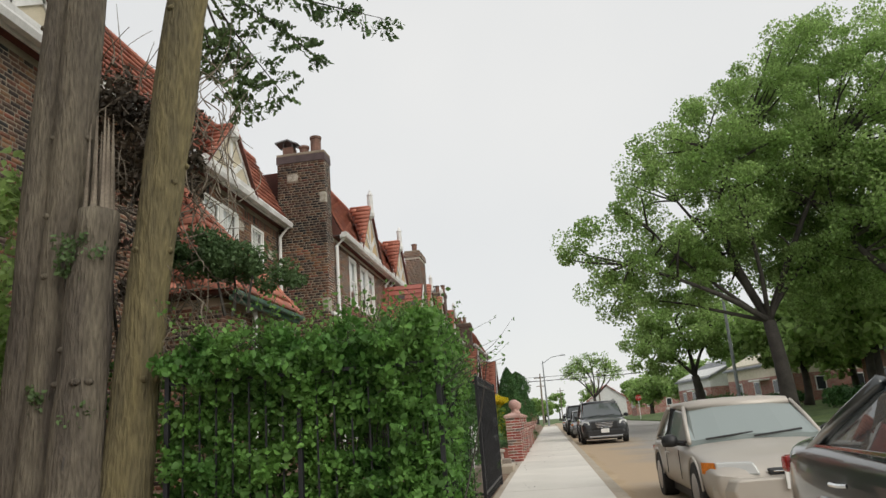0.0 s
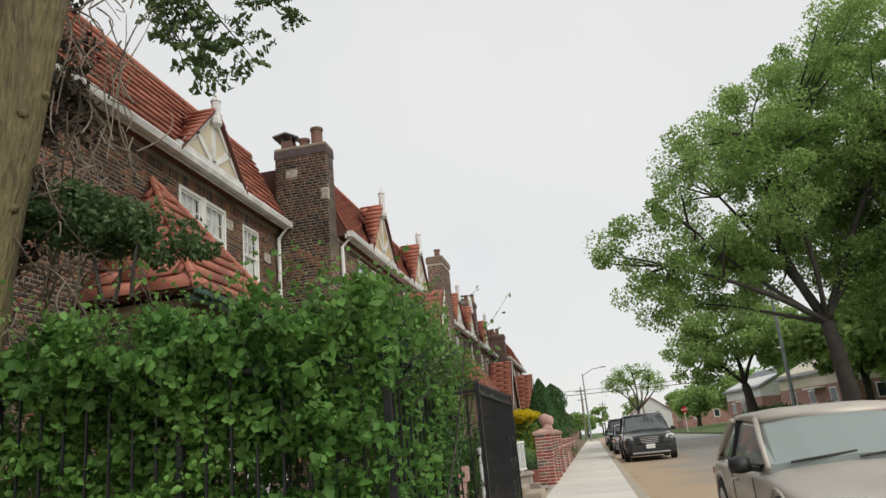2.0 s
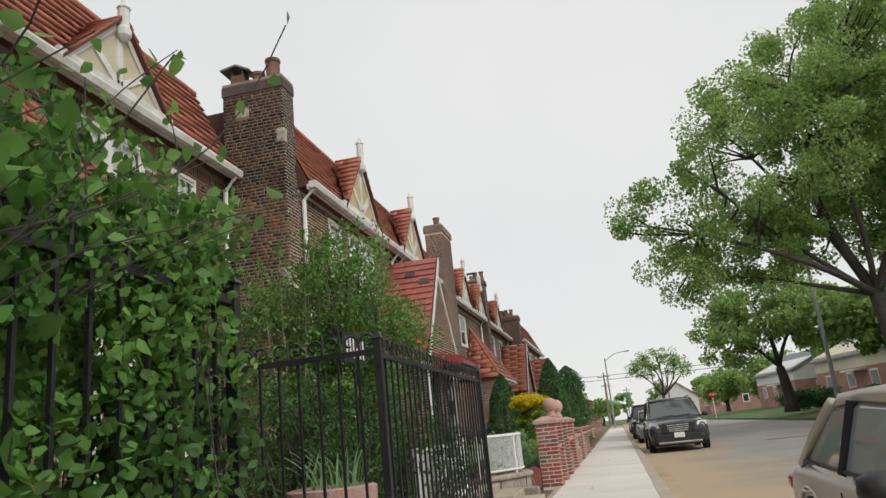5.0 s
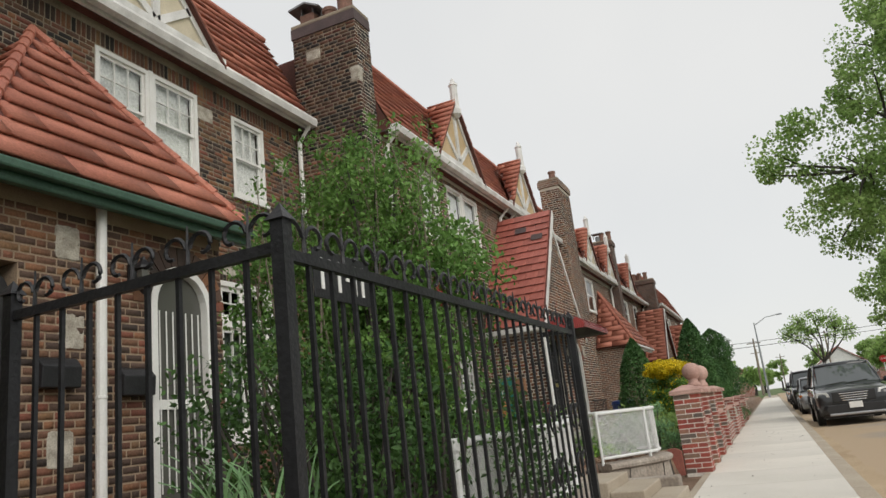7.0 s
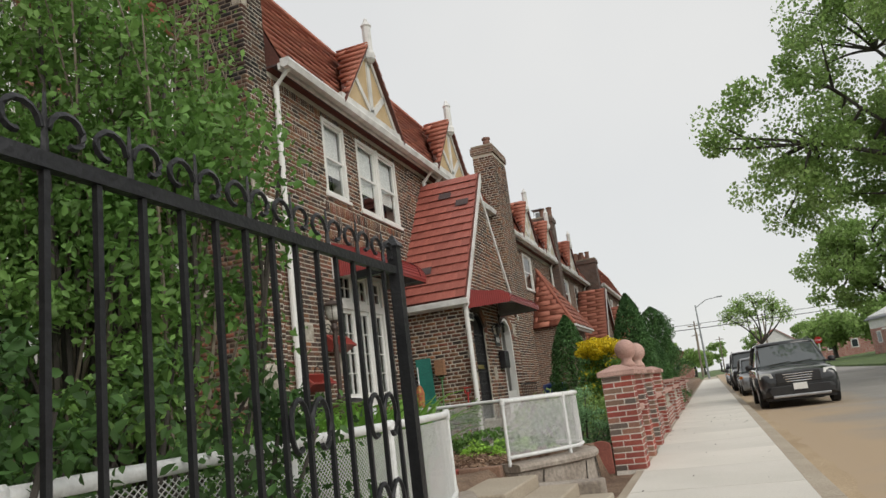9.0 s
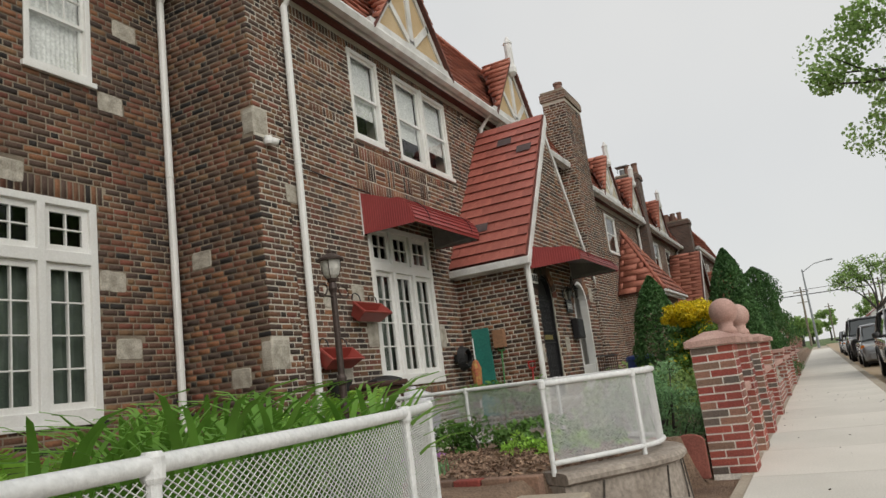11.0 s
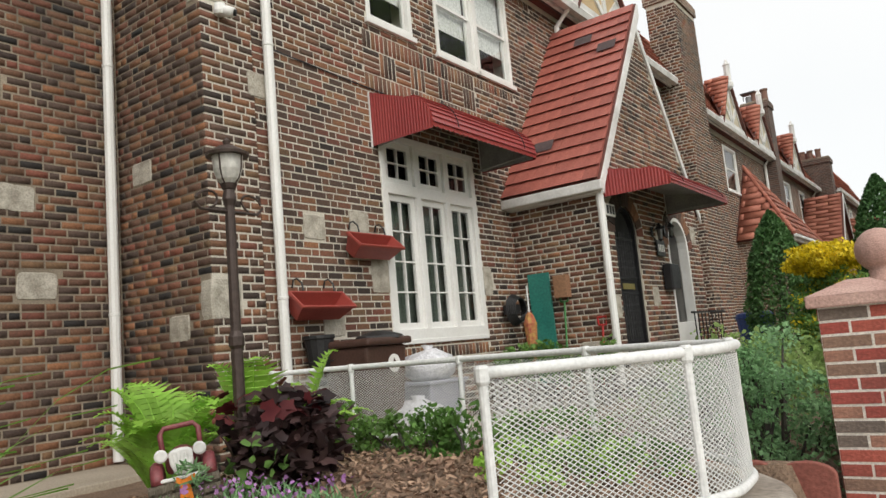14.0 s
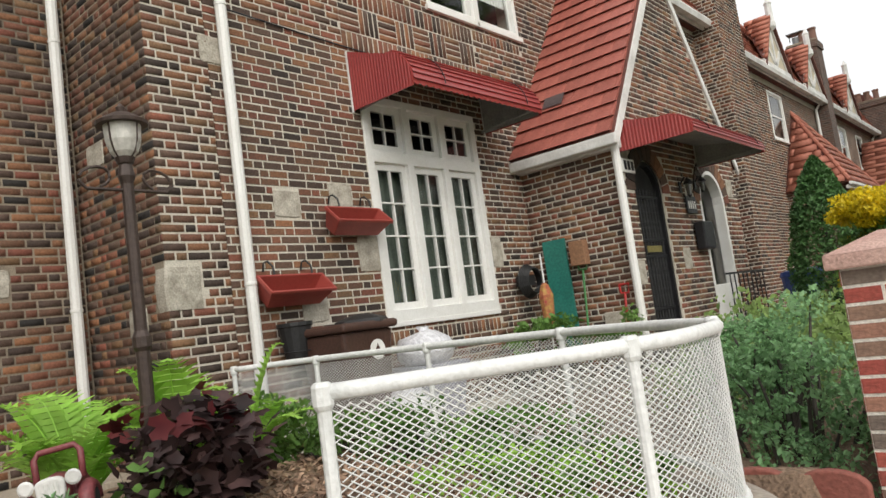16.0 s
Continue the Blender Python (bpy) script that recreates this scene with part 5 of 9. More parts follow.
def window_box(y, z):
    """A tapered planter that tips forward on its two hooks."""
    t = thing("window_box", "terracotta plastic planter box hooked on brick wall", "planter", "wall planters")
    X = XB + 0.115
    L = 0.345

    def ring(x0, x1, l, zz):
        return [(x0, -l, zz), (x1, -l, zz), (x1, l, zz), (x0, l, zz)]
    rings = [ring(0.05, 0.19, L - 0.07, 0.0), ring(0.02, 0.235, L - 0.015, 0.17), ring(0.005, 0.25, L, 0.172), ring(0.005, 0.25, L, 0.205), ring(0.025, 0.23, L - 0.02, 0.205), ring(0.045, 0.205, L - 0.05, 0.06)]
    tip = Matrix.Rotation(radians(42), 4, "Y")
    pts = [Matrix.Translation((X, y, z + 0.2)) @ tip @ Vector((p[0], p[1], p[2] - 0.2)) for r in rings for p in r]
    g = Geo().add(pts, [(3, 2, 1, 0)] + [(r * 4 + k, r * 4 + (k + 1) % 4, r * 4 + 4 + (k + 1) % 4, r * 4 + 4 + k) for r in range(5) for k in range(4)] + [(20, 21, 22, 23)])
    part("box", g, bpy.data.materials.get("terracotta_plastic") or mat("terracotta_plastic", (0.29, 0.05, 0.04), (0.35, 0.07, 0.055), 0.45, 3.0, 40.0, 0.1, stain=0.12), t, bevel=0.006)
    for dy in (-0.2, 0.2):
        part("hook", Geo().tube([(XB + 0.01, y + dy, z + 0.24), (XB + 0.03, y + dy, z + 0.31), (XB + 0.06, y + dy + 0.02, z + 0.32), (XB + 0.11, y + dy + 0.03, z + 0.27), (XB + 0.125, y + dy + 0.03, z + 0.2)], 0.009, 6), M_IRON, t)


window_box(20.47, 2.09)
window_box(19.66, 1.48)

# -- the other houses of the row, seen at a slant further along --
def far_house(X, ya, yb, gables, windows, porch=None, stucco=M_STUCCO_PALE, depth=8.0):
    h = thing("row_house", "brown brick row house with red clay roof and pale gable", "house", "row houses")
    part("wall", wall_boxes(Geo(), X - 0.3, X, ya, yb, -0.2, 6.7, windows), M_MORTAR if ya < 40 else M_FARBRICK, h)
    shell(h, X, ya, yb, -0.2, 6.55, depth)
    main_roof(h, X, ya, yb, 6.7, 8.7, 1.0)
    for a, b in gables:
        gable(h, X + 0.30, a, b, 6.72, 8.3, 0.75, stucco, 8.9)
    for a, b, c, d in windows:
        sash_window(h, X, a, b, c, d, False, grid=False)
    if porch:
        kind, pa, pb, ze, zt = porch
        if kind == "hip":
            part("porch_wall", Geo().box((X, pa + 0.15, -0.2), (X + 1.3, pb - 0.15, ze)), M_FARBRICK, h)
            hip_porch_roof(h, X, X + 1.6, pa, pb, (pa + pb) / 2, ze, zt, M_OLDWHITE)
        else:
            ym, hw = (pa + pb) / 2, (pb - pa) / 2
            part("porch_wall", Geo().prism([(pa + 0.1, -0.2), (pb - 0.1, -0.2), (pb - 0.1, ze), (ym, zt - 0.1), (pa + 0.1, ze)], "x", X, X + 1.34), M_FARBRICK, h)
            for s in (-1, 1):
                e = Vector((X, ym + s * (hw + 0.1), ze - 0.1))
                vd = Vector((X, ym, zt)) - e
                q = [e, e + vd, e + vd + Vector((1.5, 0, 0)), e + Vector((1.5, 0, 0))]
                part("porch_deck", Geo().add(q + [p - Vector((0, 0, 0.06)) for p in q], [(0, 1, 2, 3), (4, 5, 6, 7), (0, 1, 5, 4), (1, 2, 6, 5), (2, 3, 7, 6), (3, 0, 4, 7)]), M_UNDER, h)
                tile_slope("porch_tiles", h, e, (1, 0, 0), vd, lambda u, v, ln=vd.length: 0 <= u <= 1.5 and 0 <= v <= ln, 1.5, vd.length)
                a, b, w = e + Vector((1.5, 0, 0)), e + vd + Vector((1.5, 0, 0)), Vector((0, 0, -0.2))
                part("bargeboard", Geo().add([a, b, b + w, a + w] + [p + Vector((0.03, 0, 0)) for p in (a, b, b + w, a + w)], [(0, 1, 2, 3), (4, 5, 6, 7), (0, 1, 5, 4), (1, 2, 6, 5), (2, 3, 7, 6), (3, 0, 4, 7)]), M_OLDWHITE, h)
    downspout(h, X + 0.08, yb - 0.3, 0.3, 6.4, (X + 0.33, yb - 0.3, 6.72))
    return h


slim = chimney("chimney", "slim brown brick chimney stack with one clay pot", -5.65, -5.0, 30.9, 32.4, 0.0, 8.75, False, 1, "y", False)
brick_face("bricks", slim, (0, 30.9, 0), (1, 0, 0), (0, -1, 0), brick_cells(-5.65, -5.0, 0.2, 8.4), material=M_BRICK)
brick_face("bricks", slim, (-5.0, 0, 0), (0, 1, 0), (1, 0, 0), brick_cells(30.9, 32.4, 0.2, 8.4), material=M_BRICK)
holes_c = [(34.0, 35.2, 4.8, 6.2), (37.0, 38.4, 4.9, 6.3), (34.0, 35.0, 1.2, 3.3)]
house_c = far_house(-5.9, 32.4, 42.5, [(36.0, 38.4), (40.0, 42.4)], holes_c, ("hip", 37.0, 41.4, 3.3, 5.9))
brick_face("bricks", house_c, (-5.9, 0, 0), (0, 1, 0), (1, 0, 0), brick_cells(32.4, 42.5, 0.2, 6.5, [(a - 0.02, b + 0.02, c - 0.07, d) for a, b, c, d in holes_c]), material=M_BRICK)
chimney("chimney", "brown brick chimney stack with capped pots", -6.4, -5.5, 42.5, 43.3, 0.0, 8.9, False, 2, "x", True)
far_house(-5.9, 43.3, 52.0, [(45.5, 47.9)], [(45.5, 46.7, 4.9, 6.3), (48.5, 49.7, 4.9, 6.3)], ("gable", 47.5, 51.5, 3.2, 6.0))
chimney("chimney", "broad brown brick chimney stack with capped pots", -6.9, -5.0, 52.0, 52.8, 0.0, 8.2, False, 3, "x", True)
far_house(-5.2, 52.8, 66.0, [], [(54.0, 55.2, 4.9, 6.3), (58.0, 59.2, 4.9, 6.3), (62.0, 63.2, 4.9, 6.3)], ("gable", 54.5, 58.5, 3.2, 5.6))


# ---- fences ----
def scroll(g, y, z, s, r=0.05, x=-0.9, along="y"):
    """A wrought C-scroll on a rail."""
    pts = []
    for t in np.linspace(0, 4.6, 12):
        q = r * (1 - t / 7)
        u, w = s * (0.06 - q * math.cos(t)), r + q * math.sin(t)
        pts.append((x, y + u, z + w) if along == "y" else (x + u, y, z + w))
    g.tube(pts, 0.007, 4)


def iron_panel(parent, p, q, zt, zb=0.14, gap=0.115, tops=True):
    """Rails, pickets and a crest of scrolls between two posts."""
    p, q = Vector((*p, 0)), Vector((*q, 0))
    d = (q - p)
    ln = d.length
    d.normalize()
    ang = math.degrees(math.atan2(d.y, d.x))
    for z in (zb, zt):
        part("rail", Geo().box((0, -0.012, -0.015), (ln, 0.012, 0.015), pose(p.x, p.y, z, 0, 0, ang)), M_IRON, parent)
    n = int(ln / gap)
    me = bpy.data.meshes.new("picket")
    gg = Geo().box((-0.0065, -0.0065, 0.02), (0.0065, 0.0065, zt - 0.016))
    me.from_pydata(gg.v, [], gg.f)
    me.materials.append(M_IRON)
    for k in range(1, n):
        c = p + d * (ln * k / n)
        ob = new("picket", me)
        ob.matrix_world = pose(c.x, c.y, 0, 0, 0, ang)
        ob.parent = parent
    if tops:
        m = int(ln / 0.2)
        for k in range(m):
            g = Geo()
            c = p + d * (ln * (k + 0.5) / m)
            for s in (-1, 1):
                pts = []
                for t in np.linspace(0, 4.8, 12):
                    r = 0.048 * (1 - t / 8)
                    u, w = s * (0.055 - r * math.cos(t)), 0.05 + r * math.sin(t)
                    cc = c + d * u
                    pts.append((cc.x, cc.y, zt + 0.012 + w))
                g.tube(pts, 0.007, 4)
            g.tube([(c.x, c.y, zt + 0.015), (c.x, c.y, zt + 0.13)], [0.008, 0.003], 5)
            part("scroll", g, M_IRON, parent)


def iron_post(parent, x, y, z):
    part("post", Geo().box((x - 0.02, y - 0.02, 0), (x + 0.02, y + 0.02, z)).add([(x - 0.03, y - 0.03, z), (x + 0.03, y - 0.03, z), (x + 0.03, y + 0.03, z), (x - 0.03, y + 0.03, z), (x, y, z + 0.05)], [(0, 1, 4), (1, 2, 4), (2, 3, 4), (3, 0, 4), (0, 3, 2, 1)]), M_IRON, parent)


FX = -0.9
fence = thing("iron_fence", "black wrought iron fence overgrown with vines", "fence", "iron fences")
for x, y in ((-3.3, 6.04), (-2.1, 6.04), (FX, 6.1), (FX, 7.86), (-2.0, 7.9)):
    iron_post(fence, x, y, 1.62)
iron_panel(fence, (-3.3, 6.04), (-2.1, 6.04), 1.54, gap=0.14, tops=False)
iron_panel(fence, (-2.1, 6.04), (FX, 6.1), 1.54, gap=0.14, tops=False)
iron_panel(fence, (FX, 6.1), (FX, 7.86), 1.56)
iron_panel(fence, (FX, 7.86), (-2.0, 7.9), 1.56)
fence = thing("iron_fence", "black wrought iron fence with scrolled crest along pavement", "fence", "iron fences")
for x, y in ((FX, 9.45), (-2.0, 9.5), (FX, 12.45)):
    iron_post(fence, x, y, 1.6)
iron_panel(fence, (FX, 9.45), (FX, 12.45), 1.51)
iron_panel(fence, (FX, 9.45), (-2.0, 9.5), 1.53)
for yy in (11.75, 12.2):
    for z0 in (0.45, 0.72, 0.99):
        for s in (-1, 1):
            scr = Geo()
            pts = [(FX + 0.01, yy + s * (0.06 - 0.055 * (1 - t / 9) * math.cos(t)), z0 + 0.10 * (1 - t / 9) * math.sin(t)) for t in np.linspace(0, 5.2, 14)]
            scr.tube(pts, 0.008, 4)
            part("scroll", scr, M_IRON, fence)
iron_panel(fence, (FX, 12.45), (-1.1, 12.5), 1.53, tops=False)
gate = thing("iron_gate", "black wrought iron garden gate with curved top", "gate")
for y in (8.05, 9.4):
    part("stile", Geo().box((-2.02, y - 0.02, 0.1), (-1.98, y + 0.02, 1.6)), M_IRON, gate)
part("top_bar", Geo().tube([(-2.0, 8.05 + 1.35 * t, 1.5 + 0.14 * abs(2 * t - 1) ** 2) for t in np.linspace(0, 1, 13)], 0.014, 6), M_IRON, gate)
part("low_bar", Geo().box((-2.015, 8.07, 0.2), (-1.985, 9.38, 0.23)), M_IRON, gate)
for k in range(1, 11):
    y = 8.05 + 1.35 * k / 11
    part("picket", Geo().box((-2.007, y - 0.007, 0.2), (-1.993, y + 0.007, 1.5)), M_IRON, gate)
sign = thing("number_sign", "black metal plate with thin white bars on an iron stake", "sign")
SX, SY, SZ = -1.49, 10.72, 1.73
part("plate", Geo().box((SX - 0.004, SY - 0.24, SZ - 0.11), (SX + 0.004, SY + 0.24, SZ + 0.11)), M_IRON, sign, bevel=0.003)
part("stake", Geo().box((SX - 0.02, SY - 0.01, 0.2), (SX - 0.005, SY + 0.01, SZ + 0.1)), M_IRON, sign)
for k in range(6):
    part("figure_bar", Geo().box((SX + 0.005, SY - 0.19 + k * 0.068, SZ - (0.07 if k != 3 else 0.01)), (SX + 0.009, SY - 0.19 + k * 0.068 + (0.022 if k != 3 else 0.04), SZ + (0.07 if k != 3 else 0.005))), M_WHITE, sign)


def spline(pts, n=6):
    """A smooth polyline through points (x, y)."""
    P = [Vector((*p, 0)) for p in pts]
    out = []
    for i in range(len(P) - 1):
        a, b, c, d = P[max(i - 1, 0)], P[i], P[i + 1], P[min(i + 2, len(P) - 1)]
        for k in range(n):
            t = k / n
            out.append(0.5 * ((2 * b) + (c - a) * t + (2 * a - 5 * b + 4 * c - d) * t * t + (3 * b - a - 3 * c + d) * t ** 3))
    return out + [P[-1]]


def white_fence(label, pts, posts, zt=0.96, zb=0.43):
    """A low fence of painted pipe with diamond wire mesh, bent along pts."""
    f = thing("pipe_fence", label, "fence", "white fences")
    line = spline(pts)
    part("top_rail", Geo().tube([(p.x, p.y, zt) for p in line], 0.021, 10), M_PIPE, f, smooth=True)
    part("bottom_rail", Geo().tube([(p.x, p.y, zb) for p in line], 0.019, 8), M_PIPE, f, smooth=True)
    for i in posts:
        x, y = pts[i]
        g = Geo().tube([(x, y, zb - 0.08), (x, y, zt)], 0.0175, 10)
        part("post", g, M_PIPE, f)
        part("cap", Geo().lathe((x, y, zt - 0.04), [(0.02, 0), (0.0265, 0.012), (0.0265, 0.055), (0.02, 0.066)], 10), M_PIPE, f)
    # arc length table for the mesh
    s = [0.0]
    for a, b in zip(line, line[1:]):
        s.append(s[-1] + (b - a).length)

    def at(q):
        return Vector((float(np.interp(q, s, [p.x for p in line])), float(np.interp(q, s, [p.y for p in line])), 0))
    h, cell, run = zt - zb - 0.05, 0.0295, 1.55
    g = Geo()
    n = int(s[-1] / cell)
    for k in range(-int(h * run / cell) - 1, n + 1):
        for sg in (1, -1):
            prev = None
            m = 16
            for j in range(m + 1):
                z = zb + 0.02 + h * j / m
                q = k * cell + sg * h * run * (j / m) + (0 if sg > 0 else h * run)
                if 0 <= q <= s[-1]:
                    p = at(q)
                    cur = (p.x, p.y, z)
                    if prev:
                        a, b = Vector(prev), Vector(cur)
                        d = (b - a).normalized()
                        wr = 0.0023 if sg < 0 else 0.0016
                        o = d.cross(Vector((0.7, 0.7, 0))).normalized() * wr
                        o2 = d.cross(o).normalized() * wr
                        g.add([a + o, a - o * 0.5 + o2, a - o * 0.5 - o2, b + o, b - o * 0.5 + o2, b - o * 0.5 - o2], [(0, 1, 4, 3), (1, 2, 5, 4), (2, 0, 3, 5)])
                    prev = cur
                else:
                    prev = None
    tagged(arrays("wire_mesh", np.array([tuple(p) for p in g.v]), np.array(g.f), M_PIPE, f, "white diamond wire mesh"), kind="stuff")
    return line


PA = [(-1.2, 11.1), (-1.3, 12.3), (-1.38, 13.3), (-1.47, 14.1), (-1.6, 14.7), (-1.81, 15.27)]
PB = [(-1.84, 16.95), (-1.37, 17.6), (-1.30, 17.92), (-1.39, 18.24), (-1.75, 18.6), (-2.4, 18.92), (-3.45, 19.08), (-4.47, 19.05), (-5.11, 18.81)]
line_a = white_fence("low white pipe fence with diamond mesh, curved round a bed", PA, (0, 1, 2, 4, 5), 0.945)
line_b = white_fence("low white pipe fence with diamond mesh, looped round a bed", PB, (0, 1, 3, 5, 6, 7, 8))


def retaining(line, label, z=0.37):
    """A cement-faced wall swept along a line, with a rolled coping and slanting cracks between its slabs."""
    w = tagged(new("retaining_wall"), label, "wall")

    def sweep(prof):
        g = Geo()
        k = len(prof)
        for i, p in enumerate(line):
            d = (line[min(i + 1, len(line) - 1)] - line[max(i - 1, 0)]).normalized()
            o = Vector((d.y, -d.x, 0))
            g.v += [(p.x + o.x * (q + 0.008 * noise.noise(Vector((i * 0.7, h * 9, 2)))), p.y + o.y * q, h) for q, h in prof]
        g.f += [(i * k + j, i * k + (j + 1) % k, (i + 1) * k + (j + 1) % k, (i + 1) * k + j) for i in range(len(line) - 1) for j in range(k)]
        g.f += [tuple(range(k - 1, -1, -1)), tuple((len(line) - 1) * k + j for j in range(k))]
        return g
    part("face", sweep([(0.14, -0.1), (0.115, 0.12), (0.10, z - 0.085), (-0.14, z - 0.085), (-0.14, -0.1)]), M_RETAIN, w, smooth=False)
    part("coping", sweep([(0.12, z - 0.08), (0.145, z - 0.065), (0.15, z - 0.035), (0.135, z - 0.008), (0.10, z), (-0.15, z), (-0.15, z - 0.08)]), M_RETAIN, w)
    for i in range(2, len(line) - 2, 4):
        p, q = line[i], line[i + 1]
        d = (q - p).normalized()
        o = Vector((d.y, -d.x, 0))
        a, b = p + o * 0.140, p + d * 0.09 + o * 0.107
        part("crack", Geo().tube([(a.x, a.y, -0.05), ((a.x + b.x) / 2 + o.x * 0.002, (a.y + b.y) / 2 + o.y * 0.002, 0.12), (b.x, b.y, z - 0.09)], 0.006, 5), M_DARKBARK, w)


retaining(line_a, "low brown cement-faced retaining wall under a white fence")
retaining(line_b[:26], "low curved brown cement-faced retaining wall under a white fence")
steps = tagged(new("steps"), "pale concrete steps up to a brick house", "steps")
for k, (x0, x1, z) in enumerate(((-1.15, -0.86, 0.10), (-1.5, -1.15, 0.20), (-5.4, -1.5, 0.30))):
    part("tread", Geo().box((x0, 15.5, -0.1), (x1, 16.6, z)), M_KERB, steps, bevel=0.015)
part("cheek", Geo().box((-1.9, 16.62, -0.1), (-0.95, 16.86, 0.2)), M_RETAIN, steps, bevel=0.02)
edge = tagged(new("brick_edging"), "red brick edging of a planting bed", "edging")
for k in range(9):
    part("brick", Geo().box((-2.1 - k * 0.215, 16.8, 0.1), (-2.1 - k * 0.215 + 0.2, 16.9, 0.38)), M_PIERBRICK, edge, bevel=0.008)


# ---- brick piers and low wall by the pavement ----
def brick_pier(x, y, w, courses, cap, label):
    c = 0.0675
    t = thing("brick_pier", label, "pier", "brick piers")
    h = courses * c
    part("core", Geo().box((x - w / 2 + 0.003, y - w / 2 + 0.003, -0.1), (x + w / 2 - 0.003, y + w / 2 - 0.003, h)), M_PIERMORTAR, t)
    long_ = bpy.data.meshes.get("pier_brick_long") or bpy.data.meshes.new("pier_brick_long")
    short = bpy.data.meshes.get("pier_brick_short") or bpy.data.meshes.new("pier_brick_short")
    if not long_.vertices:
        for me, ln in ((long_, w * 0.62 - 0.012), (short, w * 0.38 - 0.012)):
            g = Geo().box((0, 0, 0), (ln, 0.095, c - 0.013))
            me.from_pydata(g.v, [], g.f)
            me.materials.append(M_PIERBRICK)
    for k in range(courses):
        for s in range(4):
            first, second = (long_, short) if (k + s) % 2 else (short, long_)
            m0 = pose(x, y, k * c + 0.005, 0, 0, 90 * s) @ pose(-w / 2 + 0.004 + RNG.random() * 0.003, -w / 2, 0)
            off = w * (0.62 if first is long_ else 0.38)
            for me, dx in ((first, 0.0), (second, off)):
                ob = new("brick", me)
                ob.matrix_world = m0 @ pose(dx, RNG.random() * 0.004 - 0.002, 0)
                ob.parent = t
    part("cap", Geo().box((x - w / 2 - 0.04, y - w / 2 - 0.04, h), (x + w / 2 + 0.04, y + w / 2 + 0.04, h + 0.06)), M_CAP, t, "pink cast stone cap", bevel=0.008)
    a = w / 2 + 0.04
    part("cap_top", Geo().add([(x - a, y - a, h + 0.058), (x + a, y - a, h + 0.058), (x + a, y + a, h + 0.058), (x - a, y + a, h + 0.058), (x - 0.05, y - 0.05, h + 0.13), (x + 0.05, y - 0.05, h + 0.13), (x + 0.05, y + 0.05, h + 0.13), (x - 0.05, y + 0.05, h + 0.13)], [(0, 1, 5, 4), (1, 2, 6, 5), (2, 3, 7, 6), (3, 0, 4, 7), (4, 5, 6, 7)]), M_CAP, t)
    if cap == "ball":
        prof = [(0.11, 0), (0.10, 0.05), (0.075, 0.08), (0.08, 0.11)] + [(0.145 * math.cos(q), 0.24 + 0.145 * math.sin(q)) for q in np.linspace(-1.05, 1.57, 10)]
        part("ball", Geo().lathe((x, y, h + 0.11), prof, 20), M_CAP, t, "pink cast stone ball", smooth=True)


brick_pier(-0.95, 19.08, 0.36, 16, "flat", "red brick pier with pink pyramid cap beside pavement")
brick_pier(-0.95, 20.4, 0.36, 16, "ball", "red brick pier with stone ball beside garden gate")
brick_pier(-0.95, 21.9, 0.36, 16, "ball", "red brick pier with stone ball beside garden gate")
brick_pier(-0.95, 24.2, 0.36, 16, "flat", "red brick pier with pink pyramid cap beside pavement")
M_LOWBRICK = far_brick_mat("low_wall_brick", (0.24, 0.075, 0.055), (0.34, 0.12, 0.085), (0.5, 0.46, 0.42))
for ya, yb in ((19.13, 20.2), (22.1, 24.0), (24.4, 27.9), (28.3, 31.9), (32.3, 36.5), (37, 42)):
    lw = tagged(new("low_wall"), "low red brick wall with stone coping and balusters", "wall", "low walls")
    part("base", Geo().box((-1.05, ya, -0.1), (-0.85, yb, 0.36 if yb > 21 else 0.62)), M_LOWBRICK, lw)
    zt = 0.66 if yb > 21 else 0.62
    if yb > 21:
        n = int((yb - ya) / 0.3)
        for k in range(n):
            yy = ya + (k + 0.5) * (yb - ya) / n
            part("baluster", Geo().lathe((-0.95, yy, 0.36), [(0.06, 0), (0.06, 0.03), (0.035, 0.06), (0.06, 0.13), (0.035, 0.24), (0.06, 0.28), (0.06, 0.3)], 8), M_STONE, lw)
    part("coping", Geo().box((-1.1, ya, zt), (-0.8, yb, zt + 0.08)), M_CAP, lw, bevel=0.012)
for yy in (28.1, 32.1, 36.75):
    t = thing("low_pier", "low red brick pier in a garden wall", "pier")
    part("shaft", Geo().box((-1.12, yy - 0.17, -0.1), (-0.78, yy + 0.17, 0.85)), M_LOWBRICK, t)
    part("cap", Geo().box((-1.15, yy - 0.2, 0.85), (-0.75, yy + 0.2, 0.92)), M_CAP, t, bevel=0.01)
gate = thing("iron_gate", "black iron garden gate with scrolls between brick piers", "gate")
for k in range(10):
    yy = 20.62 + k * 0.12
    part("picket", Geo().box((-0.957, yy - 0.007, 0.08), (-0.943, yy + 0.007, 1.02)), M_IRON, gate)
for z in (0.15, 0.95):
    part("bar", Geo().box((-0.965, 20.58, z), (-0.935, 21.72, z + 0.03)), M_IRON, gate)
for yy in (20.85, 21.45):
    part("scroll", Geo().tube([(-0.95, yy + 0.12 * (1 - t / 8) * math.cos(t), 1.08 + 0.12 * (1 - t / 8) * math.sin(t)) for t in np.linspace(0, 5, 14)], 0.01, 5), M_PIPE, gate)
M_BROWNCLAY = mat("weathered_clay", (0.2, 0.065, 0.05), (0.29, 0.10, 0.075), 0.9, 4.0, 50.0, 0.5)
edging = tagged(new("bed_edging"), "scalloped terracotta bed edging", "edging")
